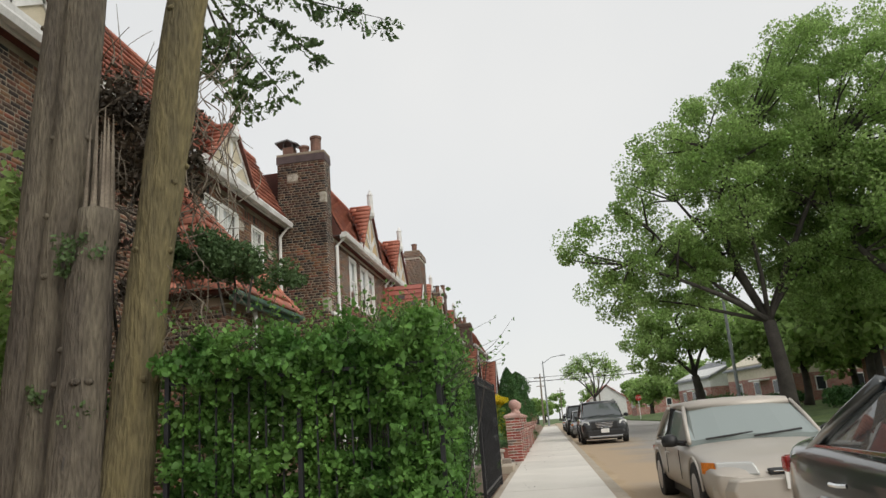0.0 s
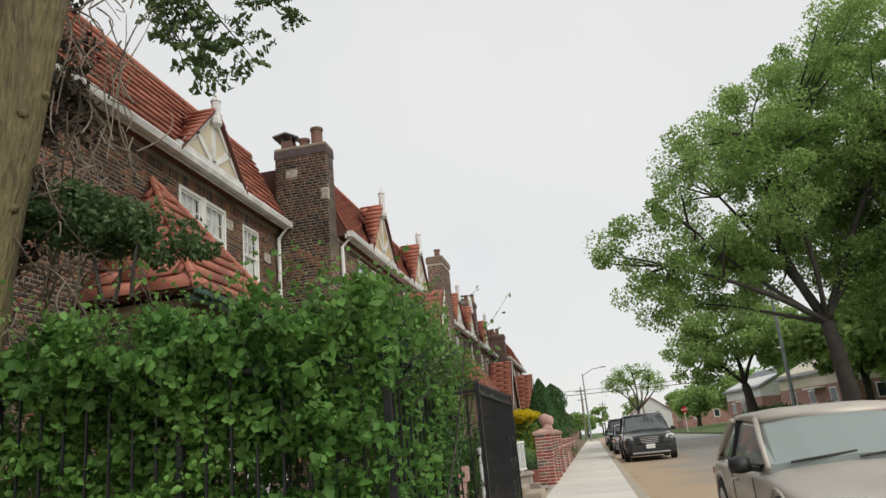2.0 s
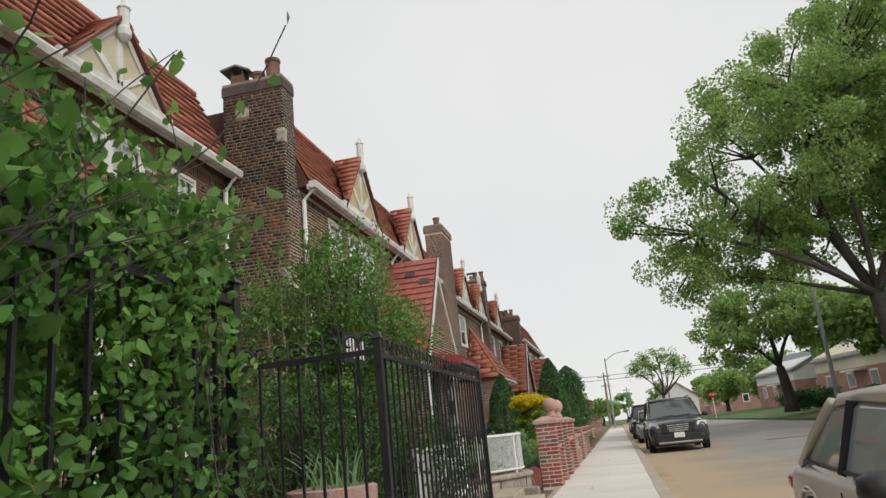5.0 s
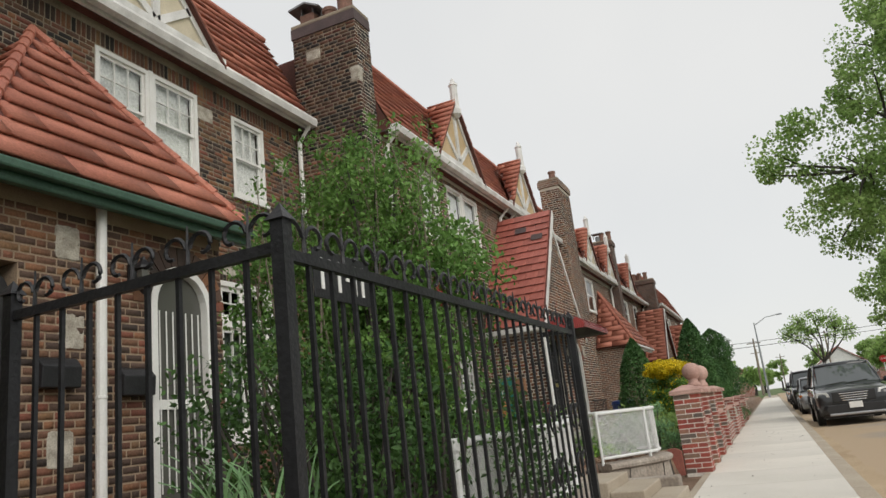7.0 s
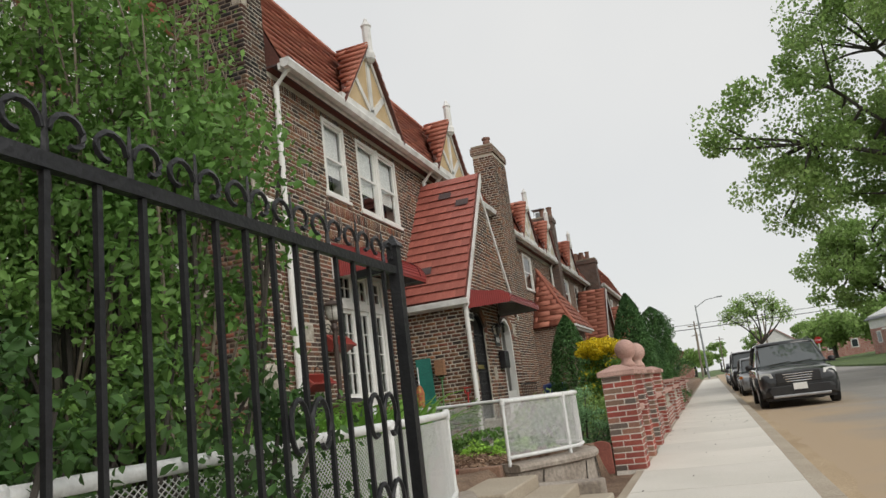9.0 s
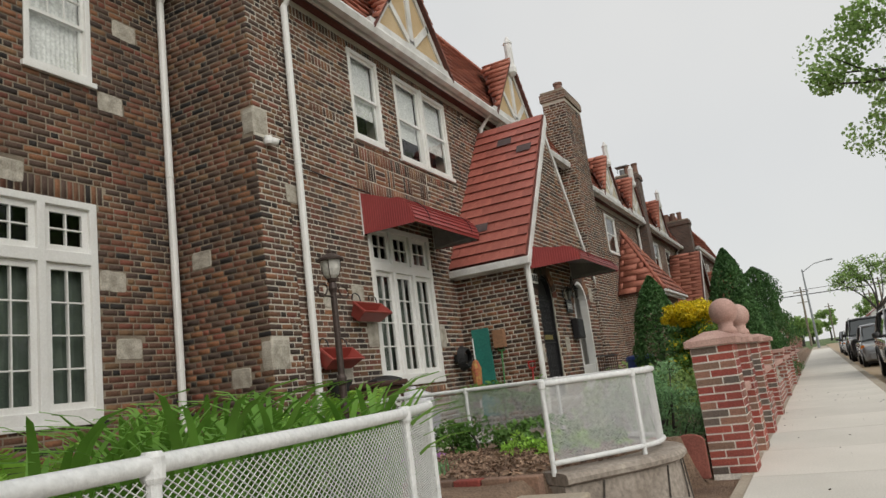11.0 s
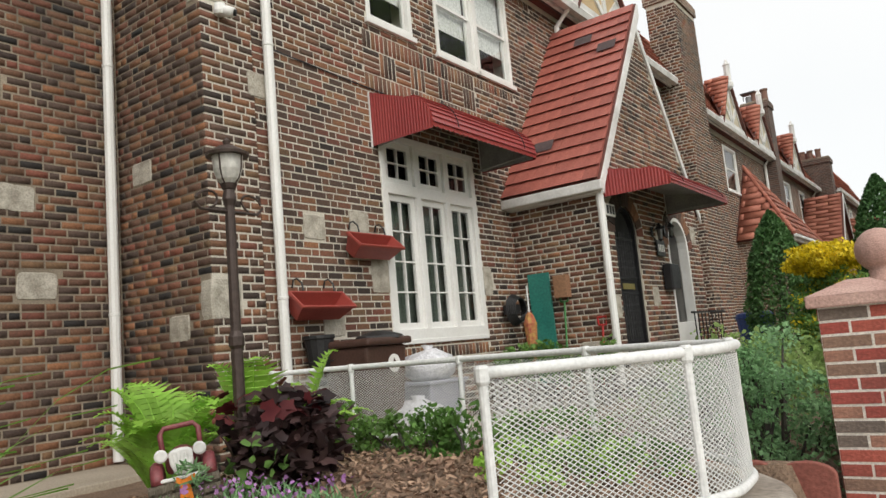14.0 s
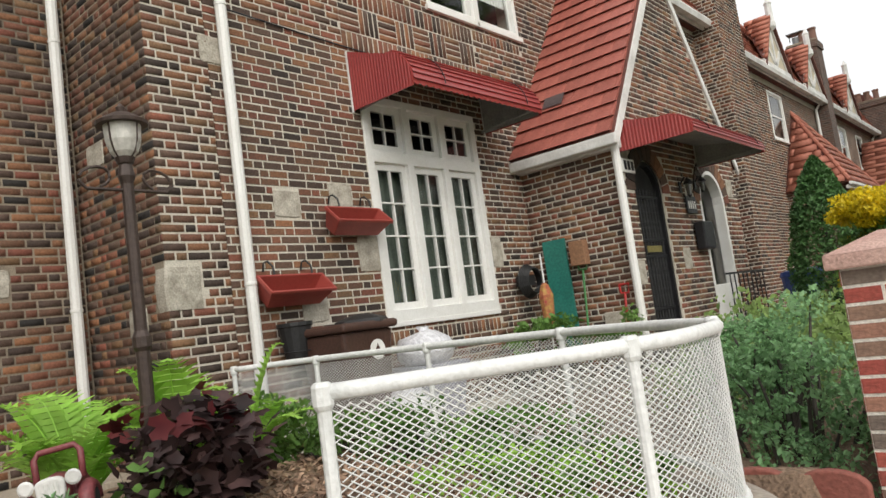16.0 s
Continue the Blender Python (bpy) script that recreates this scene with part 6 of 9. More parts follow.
for k in range(5):
    xx = -1.25 - k * 0.26
    pts = [(xx - 0.125, 0.0), (xx + 0.125, 0.0), (xx + 0.125, 0.31)] + [(xx + 0.125 * math.cos(a), 0.31 + 0.06 * math.sin(a)) for a in np.linspace(0.3, 2.84, 7)] + [(xx - 0.125, 0.31)]
    part("tile", Geo().prism(pts, "y", 18.72, 18.77), M_BROWNCLAY, edging, bevel=0.006)


# ---- plants ----
def ellipsoid_points(c, r, n, shell=0.5):
    d = RNG.normal(size=(n, 3))
    d /= np.linalg.norm(d, axis=1)[:, None]
    q = shell + (1 - shell) * RNG.random(n) ** 0.5
    return np.array(c) + d * q[:, None] * np.array(r)


def clumped(lobes, clumps, per, cr, squash=0.75):
    """Points in many small clumps inside a union of ellipsoids, for an uneven crown with gaps."""
    vol = np.array([r[0] * r[1] * r[2] for _, r in lobes])
    pts, mids = [], []
    for i in RNG.choice(len(lobes), clumps, p=vol / vol.sum()):
        c, r = lobes[i]
        m = ellipsoid_points(c, r, 1, 0.35)[0]
        s = cr * (0.6 + 0.8 * RNG.random())
        q = ellipsoid_points(m, (s, s, s * squash), per, 0.2)
        pts.append(q)
        mids.append(m)
    return np.concatenate(pts), mids


def limb(a, b, r0, r1, bend=0.15, n=6):
    a, b = Vector(a), Vector(b)
    d = b - a
    side = Vector((RNG.normal(), RNG.normal(), RNG.normal() * 0.4)) * d.length * bend
    pts = [a + d * t + side * math.sin(math.pi * t) * 0.6 for t in np.linspace(0, 1, n)]
    return pts, [r0 + (r1 - r0) * t for t in np.linspace(0, 1, n)]


def tree(label, base, fork, r, limbs, lobes, clumps, per, cr, size, bark=M_DARKBARK, leaf=M_OAK, twigs=70, category="tree"):
    t = thing("tree", label, category)
    p, q = limb(base, fork, r, r * 0.7, 0.05)
    q[0] = r * 1.3
    part("trunk", Geo().tube(p, q, 12), bark, t, smooth=True)
    ends = []
    for e, rr in limbs:
        p, q = limb(fork, e, rr, rr * 0.35, 0.18, 8)
        part("limb", Geo().tube(p, q, 8), bark, t, smooth=True)
        ends += p[3:]
    pts, mids = clumped(lobes, clumps, per, cr)
    g = Geo()
    for m in mids[:twigs]:
        m = Vector(m)
        e = min(ends, key=lambda v: (v - m).length)
        if (m - e).length < 6:
            p, q = limb(e, m, 0.07, 0.02, 0.15, 5)
            g.tube(p, q, 5)
    tagged(part("branch", g, bark, t), kind="stuff")
    leaves("crown", pts, size, leaf, t, kind="stuff", wide=0.75)
    return t


tree("large spreading oak with dark trunk and fresh green crown", (12.0, 39, -0.1), (11.7, 39, 5.0), 0.44,
     [((5.0, 38, 8.5), 0.17), ((8.0, 39, 6.2), 0.13), ((8.5, 41, 12.5), 0.19), ((12.0, 39, 15), 0.24), ((16.0, 38, 13.5), 0.2), ((18, 41, 9), 0.2), ((6.5, 40, 11), 0.12), ((14.5, 38, 8.5), 0.14), ((10, 38, 14.5), 0.14)],
     [((6.0, 39, 9.2), (4.3, 4.5, 2.8)), ((9.3, 39, 12.2), (4.4, 5, 4.0)), ((13.2, 40, 14.8), (4.8, 5, 4.6)), ((18.5, 40, 15.5), (6, 6, 6.5)), ((17.5, 40, 10), (6, 6, 3.5)), ((13.8, 41, 9.6), (3.6, 4, 2.4)), ((10.5, 41, 8.6), (3.2, 3.5, 1.6)), ((4.9, 39, 7.0), (1.7, 3, 1.5)), ((8.2, 40, 7.6), (2.6, 3, 1.5)), ((15.8, 40, 7.2), (3.2, 4, 2.2)), ((14.5, 38, 18.6), (2.6, 3, 2.0)), ((10.6, 38, 15.4), (2.4, 3, 1.8))], 760, 300, 0.85, 0.14, twigs=400)
tree("street tree with dark trunk and green crown", (11.9, 60, 0.3), (11.7, 60, 3.4), 0.42,
     [((8.5, 60, 6), 0.15), ((11, 61, 8), 0.2), ((14, 60, 7), 0.15)], [((8.6, 60, 5.8), (2.4, 2.6, 2.0)), ((11.3, 60, 7.6), (3.4, 3, 2.6)), ((14.2, 60, 6.6), (3, 3, 2.6))], 120, 200, 0.9, 0.2, twigs=70)
tree("broad tree with dark trunk and green crown", (17.6, 37, 0.3), (17.2, 37, 6.5), 0.45,
     [((15.5, 37, 9), 0.2), ((20, 37, 11), 0.2)], [((19, 37, 11), (4, 4, 5)), ((22, 36, 7), (4, 4, 3))], 110, 200, 1.0, 0.2, twigs=60)
tree("young tree with light green layered crown", (17.5, 33, 0.3), (17.4, 33, 1.8), 0.14,
     [((15.6, 33, 3.2), 0.06), ((19, 33, 3.4), 0.06)], [((16.2, 33, 3.2), (1.6, 1.5, 0.8)), ((18.2, 33, 2.6), (2.2, 1.6, 1.2)), ((19.5, 33, 4.2), (2, 2, 1.3))], 45, 180, 0.6, 0.18, leaf=M_HERB, twigs=25)
for x, y, h, w in ((22, 52, 10.5, 5.5), (19.5, 47, 9.5, 5), (18.5, 56, 9, 4.5), (25, 64, 10, 5), (28, 60, 11, 5), (25, 88, 10, 5), (34, 70, 12, 6), (30, 46, 9, 5), (26, 64, 8, 4), (33, 90, 9, 6), (20, 108, 7, 4), (15, 112, 6, 3), (40, 60, 10, 6), (24, 44, 6, 3)):
    tree("leafy tree behind the far lawn", (x, y, 0.5), (x, y, h * 0.4), 0.3, [((x - w * 0.4, y, h * 0.7), 0.12), ((x + w * 0.4, y, h * 0.75), 0.12)], [((x - w * 0.3, y, h * 0.62), (w * 0.6, w * 0.5, h * 0.26)), ((x + w * 0.25, y, h * 0.72), (w * 0.6, w * 0.5, h * 0.3))], 55, 110, 1.2, 0.42, twigs=20)
tree("distant tree with thin pale crown and many bare limbs", (7.4, 120, 0.0), (7.4, 120, 3.6), 0.35, [((4.0, 120, 7.5), 0.14), ((5.4, 120, 9.4), 0.13), ((7.2, 120, 10.4), 0.14), ((9.4, 120, 9.6), 0.13), ((11.2, 120, 7.6), 0.14), ((6.4, 120, 8), 0.12), ((8.6, 120, 8), 0.12)], [((4.9, 120, 7.8), (2.3, 2, 1.5)), ((7.4, 120, 9.2), (3.0, 2, 1.7)), ((10.0, 120, 7.8), (2.3, 2, 1.5))], 130, 22, 0.8, 0.26, leaf=M_OAK, twigs=120)
for x, y, h in ((-2.5, 150, 5), (-1, 190, 6), (-6, 120, 6), (3, 230, 9), (12, 200, 9), (20, 170, 9)):
    tree("distant green street tree crown", (x, y, 0), (x, y, h * 0.4), 0.25, [((x + 0.8, y, h * 0.7), 0.1)], [((x, y, h * 0.65), (h * 0.35, h * 0.35, h * 0.33))], 30, 60, 0.9, 0.5, twigs=5)


def shrub(label, lobes, clumps, per, cr, size, leaf, name="shrub", stems=0, category="shrub", base=0.3, bark=M_DARKBARK, **k):
    t = thing(name, label, category)
    pts, mids = clumped(lobes, clumps, per, cr)
    pts = pts[pts[:, 2] > base - 0.05]
    leaves("foliage", pts, size, leaf, t, kind="stuff", **k)
    c = np.mean([l[0] for l in lobes], axis=0)
    g = Geo()
    for i in range(max(stems, 3)):
        m = mids[i % len(mids)]
        b = (c[0] + (m[0] - c[0]) * 0.55, c[1] + (m[1] - c[1]) * 0.55, base - 0.1)
        p, q = limb(b, m, 0.018, 0.006, 0.1, 6)
        g.tube(p, q, 5)
    tagged(part("stem", g, bark, t), kind="stuff")
    return t


M_DRYLEAF = leaf_mat("dry_leaf", (0.05, 0.04, 0.03), (0.10, 0.075, 0.05), 1.5, trans=0.1)


# vines over the first iron fence: front, corner and side, with loose tips
def vine_wall(n, x0, x1, y0, y1, top, lean=0.0):
    """Leaf places in a thick ragged sheet, with bulges that lean out to the street side."""
    u, v = RNG.random(n), RNG.random(n)
    x, y = x0 + (x1 - x0) * u, y0 + (y1 - y0) * v
    tp = np.array([top + 0.34 * noise.noise(Vector((a * 1.6, b * 1.6, 1))) + 0.2 * noise.noise(Vector((a * 5, b * 5, 4))) for a, b in zip(x, y)])
    z = tp * RNG.random(n) ** 0.8
    keep = np.array([noise.noise(Vector((a * 3.6, b * 3.6, c * 3.6))) > -0.22 for a, b, c in zip(x, y, z)])
    if lean:
        y = y - lean * np.array([max(0.0, noise.noise(Vector((a * 2.1, 7, c * 2.1))) + 0.6 * noise.noise(Vector((a * 6, 3, c * 6)))) for a, c in zip(x, z)])
    return np.stack([x, y, z], axis=1)[keep]


vine = thing("vine_hedge", "dense green climbing vine over an iron fence", "hedge")
front = np.concatenate([vine_wall(26000, -3.35, -0.85, 6.0, 6.3, 1.92, 0.4), vine_wall(16000, -3.3, -0.9, 6.2, 7.7, 2.05), vine_wall(3600, -1.05, -0.84, 6.0, 7.0, 1.9), vine_wall(3500, -4.9, -3.2, 6.2, 7.4, 1.75)])
front = front[~((front[:, 0] > -0.95) & (front[:, 1] < 6.6) & (RNG.random(len(front)) < 0.35))]
big = RNG.random(len(front)) < 0.3
leaves("foliage", front[~big], 0.044, M_VINE, vine, kind="stuff", wide=0.7, spread=0.5)
leaves("broad_leaves", front[big], 0.072, M_VINE, vine, kind="stuff", wide=0.72, spread=0.35)
g = Geo()
tips = []
for k in range(230):
    x, y = -3.3 + 2.4 * RNG.random(), 6.0 + 1.6 * RNG.random()
    z = 1.3 + 0.5 * RNG.random()
    e = (x + RNG.normal() * 0.25, y + RNG.normal() * 0.2, z + 0.25 + 0.4 * RNG.random())
    p, q = limb((x, y, z), e, 0.004, 0.0015, 0.2, 6)
    g.tube(p, q, 4)
    tips += [tuple(v + Vector((RNG.normal(), RNG.normal(), RNG.normal())) * 0.03) for v in p[2:] for _ in range(3)]
for k in range(16):
    z, y = 1.35 + 0.4 * RNG.random(), 6.2 + 0.9 * RNG.random()
    e = (-0.75 + 0.5 * RNG.random(), y + 0.25 * RNG.random(), z + RNG.random() * 0.3)
    p, q = limb((-1.0, y, z - 0.2), e, 0.004, 0.0015, 0.22, 9)
    g.tube(p, q, 4)
    tips += [tuple(v + Vector((RNG.normal(), RNG.normal(), RNG.normal())) * 0.02) for v in p[5:]]
for k in range(36):
    x = -3.3 + 2.4 * RNG.random()
    p, q = limb((x, 6.25 + 0.1 * RNG.random(), 0.0), (x + RNG.normal() * 0.3, 6.25 + 0.1 * RNG.random(), 1.6), 0.009, 0.004, 0.05, 7)
    g.tube(p, q, 4)
tagged(part("stem", g, M_DARKBARK, vine), kind="stuff")
leaves("young_leaves", np.array(tips), 0.042, M_PRIVET, vine, kind="stuff", wide=0.7)
leaves("small_leaves", vine_wall(3600, -1.08, -0.84, 6.9, 7.8, 1.8), 0.034, M_VINE, vine, kind="stuff", wide=0.75, spread=0.5)
# vine on the gate post where the camera passes close
pts = np.concatenate([vine_wall(5200, -1.3, -0.84, 7.1, 7.9, 2.0), vine_wall(3000, -2.0, -0.98, 7.6, 7.95, 1.75), vine_wall(900, -0.95, -0.76, 7.3, 7.85, 1.9)])
shr = thing("vine", "pale green climbing vine on an iron gate post", "vine")
# leaves below 1.25 m take the darker green in place of shade
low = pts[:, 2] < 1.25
leaves("low_foliage", pts[low], 0.04, M_SHADELEAF, shr, "low growth darkened for shade", kind="stuff", wide=0.7, spread=0.5)
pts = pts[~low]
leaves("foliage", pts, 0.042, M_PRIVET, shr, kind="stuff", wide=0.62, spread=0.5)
lobed_leaves("broad_leaves", pts[1::4], 0.048, M_PRIVET, shr, kind="stuff", tilt=1.2)
g = Geo()
for k in range(24):
    a = (-1.0 - 0.9 * RNG.random() * (k % 2), 7.5 + 0.4 * RNG.random(), 0.0)
    p, q = limb(a, (a[0] + RNG.normal() * 0.12, a[1] + RNG.normal() * 0.1, 1.45), 0.004, 0.002, 0.08, 7)
    g.tube(p, q, 4)
tagged(part("stem", g, M_DARKBARK, shr), kind="stuff")

# four old trunks in a row, one of them broken off, one leaning and mossy
def trunk_tree(name, label, pts, radii, bark, knots=12):
    t = thing(name, label, "tree", "old trunks")
    p = [Vector(q) for q in pts]
    tr = part("trunk", Geo().tube(spline3(p), list(np.interp(np.linspace(0, 1, (len(p) - 1) * 6 + 1), np.linspace(0, 1, len(radii)), radii)), 16), bark, t, smooth=True)
    d = tr.modifiers.new("wear", "DISPLACE")
    tx = bpy.data.textures.get("bark") or bpy.data.textures.new("bark", "CLOUDS")
    tx.noise_scale = 0.25
    d.texture, d.strength, d.mid_level = tx, 0.05, 0.5
    line = spline3(p)
    for k in range(knots):
        i = int(RNG.integers(6, len(line) - 3))
        a = RNG.random() * 6.28
        r = float(np.interp(i / len(line), np.linspace(0, 1, len(radii)), radii))
        c = line[i] + Vector((math.cos(a), math.sin(a), 0)) * r * 0.95
        part("knot", Geo().lathe(c, [(0.012, -0.03), (0.035, -0.015), (0.04, 0.01), (0.02, 0.03)], 7), bark, t, smooth=True)
    return t


def spline3(P, n=6):
    out = []
    for i in range(len(P) - 1):
        a, b, c, d = P[max(i - 1, 0)], P[i], P[i + 1], P[min(i + 2, len(P) - 1)]
        for k in range(n):
            t = k / n
            out.append(0.5 * ((2 * b) + (c - a) * t + (2 * a - 5 * b + 4 * c - d) * t * t + (3 * b - a - 3 * c + d) * t ** 3))
    return out + [P[-1]]


trunk_tree("old_tree", "tall grey-barked old tree trunk beside hedge", [(-4.72, 6.1, -0.1), (-4.68, 6.1, 2), (-4.66, 6.15, 4), (-4.5, 6.3, 8)], [0.28, 0.21, 0.20, 0.17], M_BARK)
trunk_tree("old_tree", "tall grey-barked old tree trunk beside hedge", [(-4.42, 6.0, -0.1), (-4.42, 6.05, 2), (-4.36, 6.1, 4), (-4.25, 6.2, 8)], [0.28, 0.20, 0.19, 0.16], M_BARK)
trunk_tree("tree_snag", "broken grey tree trunk with splintered top and vines", [(-4.02, 5.85, -0.1), (-4.03, 5.9, 1.6), (-4.0, 6.0, 3.2)], [0.28, 0.21, 0.18], M_BARK)
trunk_tree("old_tree", "mossy leaning tree trunk at the end of hedge", [(-3.74, 6.05, -0.1), (-3.62, 6.08, 1.6), (-3.47, 6.1, 3.0), (-3.33, 6.15, 4.4), (-3.1, 6.3, 7)], [0.27, 0.20, 0.19, 0.21, 0.17], M_BARKMOSS)
sn = thing("splinters", "splintered dead wood and dry vines on a broken trunk", "dead wood")
for k in range(26):
    a = RNG.random() * 6.28
    g = Geo().tube([(-4.0 + 0.12 * math.cos(a), 6.0 + 0.12 * math.sin(a), 3.1), (-4.0 + 0.10 * math.cos(a), 6.0 + 0.10 * math.sin(a), 3.4 + 0.9 * RNG.random())], [0.03, 0.004], 5)
    part("splinter", g, M_DEAD, sn)
g = Geo()
for k in range(420):
    b = (-4.9 + 1.9 * RNG.random(), 6.3 + 0.7 * RNG.random(), 1.8 + 3.2 * RNG.random())
    p, q = limb(b, (min(b[0] + RNG.normal() * 0.4 + 0.2, -2.9), b[1] + RNG.normal() * 0.2, b[2] + RNG.normal() * 0.5 - 0.2), 0.008, 0.003, 0.25, 8)
    g.tube(p, q, 4)
tagged(part("dry_vine", g, M_DEAD, sn), kind="stuff")
shrub("dry brown vine tangle between old trunks", [((-3.78, 6.45, 3.3), (0.22, 0.2, 1.0)), ((-3.6, 6.7, 4.2), (0.35, 0.2, 0.7)), ((-4.2, 6.6, 4.3), (0.3, 0.2, 0.8))], 60, 70, 0.2, 0.07, M_DRYLEAF, name="dry_tangle", base=2.0, category="vine")
shrub("ivy tufts on an old trunk", [((-4.05, 5.8, 2.75), (0.22, 0.08, 0.25)), ((-4.4, 5.85, 1.4), (0.15, 0.06, 0.3)), ((-3.95, 5.75, 1.2), (0.12, 0.06, 0.25))], 22, 30, 0.09, 0.05, M_LOCUST, name="ivy", base=0.5, category="vine")
# leafy twigs that hang over from the trunks
br = thing("overhanging_branch", "locust branches with small paired leaflets overhead", "branch")
g = Geo()
lp = []
g.tube([(-3.1, 6.3, 7.0), (-3.9, 7.8, 8.6), (-4.9, 9.6, 9.3), (-5.3, 10.4, 9.0)], [0.06, 0.05, 0.04, 0.03], 6)
for s, e in (((-5.3, 10.4, 9.0), (-4.0, 11.2, 6.85)), ((-5.3, 10.4, 9.0), (-2.2, 11.2, 8.1)), ((-4.9, 9.6, 9.3), (-2.7, 10.9, 8.6)), ((-5.3, 10.4, 9.0), (-4.6, 11.0, 6.7)), ((-4.9, 9.6, 9.3), (-3.7, 10.7, 8.9)), ((-5.3, 10.4, 9.0), (-5.0, 10.9, 6.9)), ((-5.3, 10.4, 9.0), (-3.4, 11.1, 7.5))):
    p, q = limb(s, e, 0.03, 0.006, 0.08, 11)
    g.tube(p, q, 5)
    for v in p[4:]:
        for _ in range(4):
            d = Vector((RNG.normal(), RNG.normal(), RNG.normal() * 0.6 - 0.35)).normalized() * 0.42
            g.tube([v, v + d], [0.005, 0.002], 4)
            sd = d.cross(Vector((0, 0, 1))).normalized() * 0.055
            for t in np.linspace(0.25, 1, 7):
                lp += [v + d * t + sd, v + d * t - sd]
tagged(part("twig", g, M_DARKBARK, br), kind="stuff")
leaves("foliage", np.array([tuple(p) for p in lp]), 0.115, M_LOCUST, br, kind="stuff", wide=0.55)
shrub("dark evergreen branches drooping over a tiled porch roof", [((-3.3, 6.55, 2.85), (0.4, 0.25, 0.2)), ((-2.9, 6.6, 2.72), (0.4, 0.25, 0.16)), ((-2.45, 6.65, 2.55), (0.32, 0.22, 0.11))], 70, 110, 0.11, 0.045, M_LOCUST, name="evergreen_branch", base=2.3, category="branch")
shrub("dark green shrub behind old tree trunks", [((-5.6, 6.6, 1.2), (1.0, 0.6, 1.4)), ((-5.6, 6.4, 3.0), (0.7, 0.5, 1.2))], 60, 130, 0.35, 0.10, M_OAK, base=0.0)

# tall privet behind the second iron fence
# shaded lower growth of the privet: a separate shrub with darkened leaves
shrub("low shrub behind iron fence, leaf colour darkened for shade", [((-2.15, 11.0, 0.95), (0.5, 0.45, 0.65)), ((-1.55, 11.1, 0.9), (0.4, 0.45, 0.6)), ((-1.25, 11.6, 0.8), (0.25, 0.7, 0.5)), ((-2.4, 11.6, 1.1), (0.5, 0.5, 0.75)), ((-1.13, 12.05, 0.6), (0.14, 0.5, 0.5)), ((-1.7, 10.5, 0.6), (0.3, 0.3, 0.3))], 250, 70, 0.16, 0.034, M_SHADELEAF, stems=150, base=0.2)
t = shrub("tall loose privet shrub behind iron fence", [((-2.2, 12.25, 1.4), (0.6, 0.5, 0.8)), ((-2.2, 12.35, 2.35), (0.55, 0.42, 0.75)), ((-2.9, 12.35, 2.1), (0.5, 0.4, 0.7)), ((-1.65, 12.3, 1.75), (0.4, 0.4, 0.65))], 400, 70, 0.15, 0.037, M_PRIVET, stems=70, base=0.3)
g = Geo()
pts = []
for k in range(70):
    x, y = -2.3 + RNG.normal() * 0.3, 12.35 + RNG.normal() * 0.2
    h = 3.35 - 0.6 * abs(x + 2.2) - 0.7 * RNG.random()
    p, q = limb((x, y, 0.9), (x + RNG.normal() * 0.15, y + RNG.normal() * 0.2, h), 0.01, 0.003, 0.08, 8)
    g.tube(p, q, 4)
    for v in p[3:]:
        pts += [tuple(v + Vector((RNG.normal(), RNG.normal(), RNG.normal())) * 0.05) for _ in range(26)]
tagged(part("shoot", g, M_DEAD, t), kind="stuff")
leaves("young_leaves", np.array(pts), 0.038, M_PRIVET, t, kind="stuff")


def blades(label, c, n, h, spread, material, name="daylily", droop=0.5, w=0.022, area=None, single=False):
    """Arching strap leaves from a crown or from a stretch of bed."""
    t = thing(name, label, "plant")
    g = Geo()
    for k in range(n):
        a = RNG.random() * 6.28
        b = Vector(c) + (Vector((RNG.normal() * 0.05, RNG.normal() * 0.05, 0)) if area is None else Vector(((RNG.random() - 0.5) * area[0], (RNG.random() - 0.5) * area[1], 0)))
        d = Vector((math.cos(a), math.sin(a), 0))
        hh, sp = h * (0.6 + 0.6 * RNG.random()), spread * (0.5 + RNG.random())
        sd = Vector((-d.y, d.x, 0))
        m = 6
        base = len(g.v)
        for i in range(m + 1):
            q = i / m
            p = b + d * sp * q ** 1.3 + Vector((0, 0, hh * (1.6 * q - droop * 1.3 * q * q)))
            ww = w * (1 - q) ** 0.6 + 0.001
            g.v += [tuple(p + sd * ww), tuple(p - sd * ww + Vector((0, 0, 0.004)))]
        g.f += [(base + 2 * i, base + 2 * i + 1, base + 2 * i + 3, base + 2 * i + 2) for i in range(m)]
        if single:
            arrays("leaf", np.array(g.v), np.array(g.f), material, t)
            g = Geo()
    if not single:
        arrays("blade", np.array(g.v), np.array(g.f), material, t, kind="stuff")
    return t


for c in ((-2.2, 13.6, 0.4), (-2.3, 14.1, 0.4), (-2.6, 14.6, 0.4), (-2.0, 14.4, 0.4), (-2.9, 15.0, 0.4), (-2.4, 15.0, 0.4), (-3.2, 15.3, 0.4), (-2.0, 14.9, 0.4), (-2.7, 15.3, 0.4), (-2.15, 15.25, 0.38), (-1.9, 13.9, 0.4), (-2.5, 13.2, 0.4), (-3.3, 14.9, 0.4), (-2.9, 14.5, 0.4)):
    blades("arching bright green daylily leaves in a bed", c, 46, 0.77, 0.42, M_GRASSBLADE, w=0.023, droop=0.63, single=True)


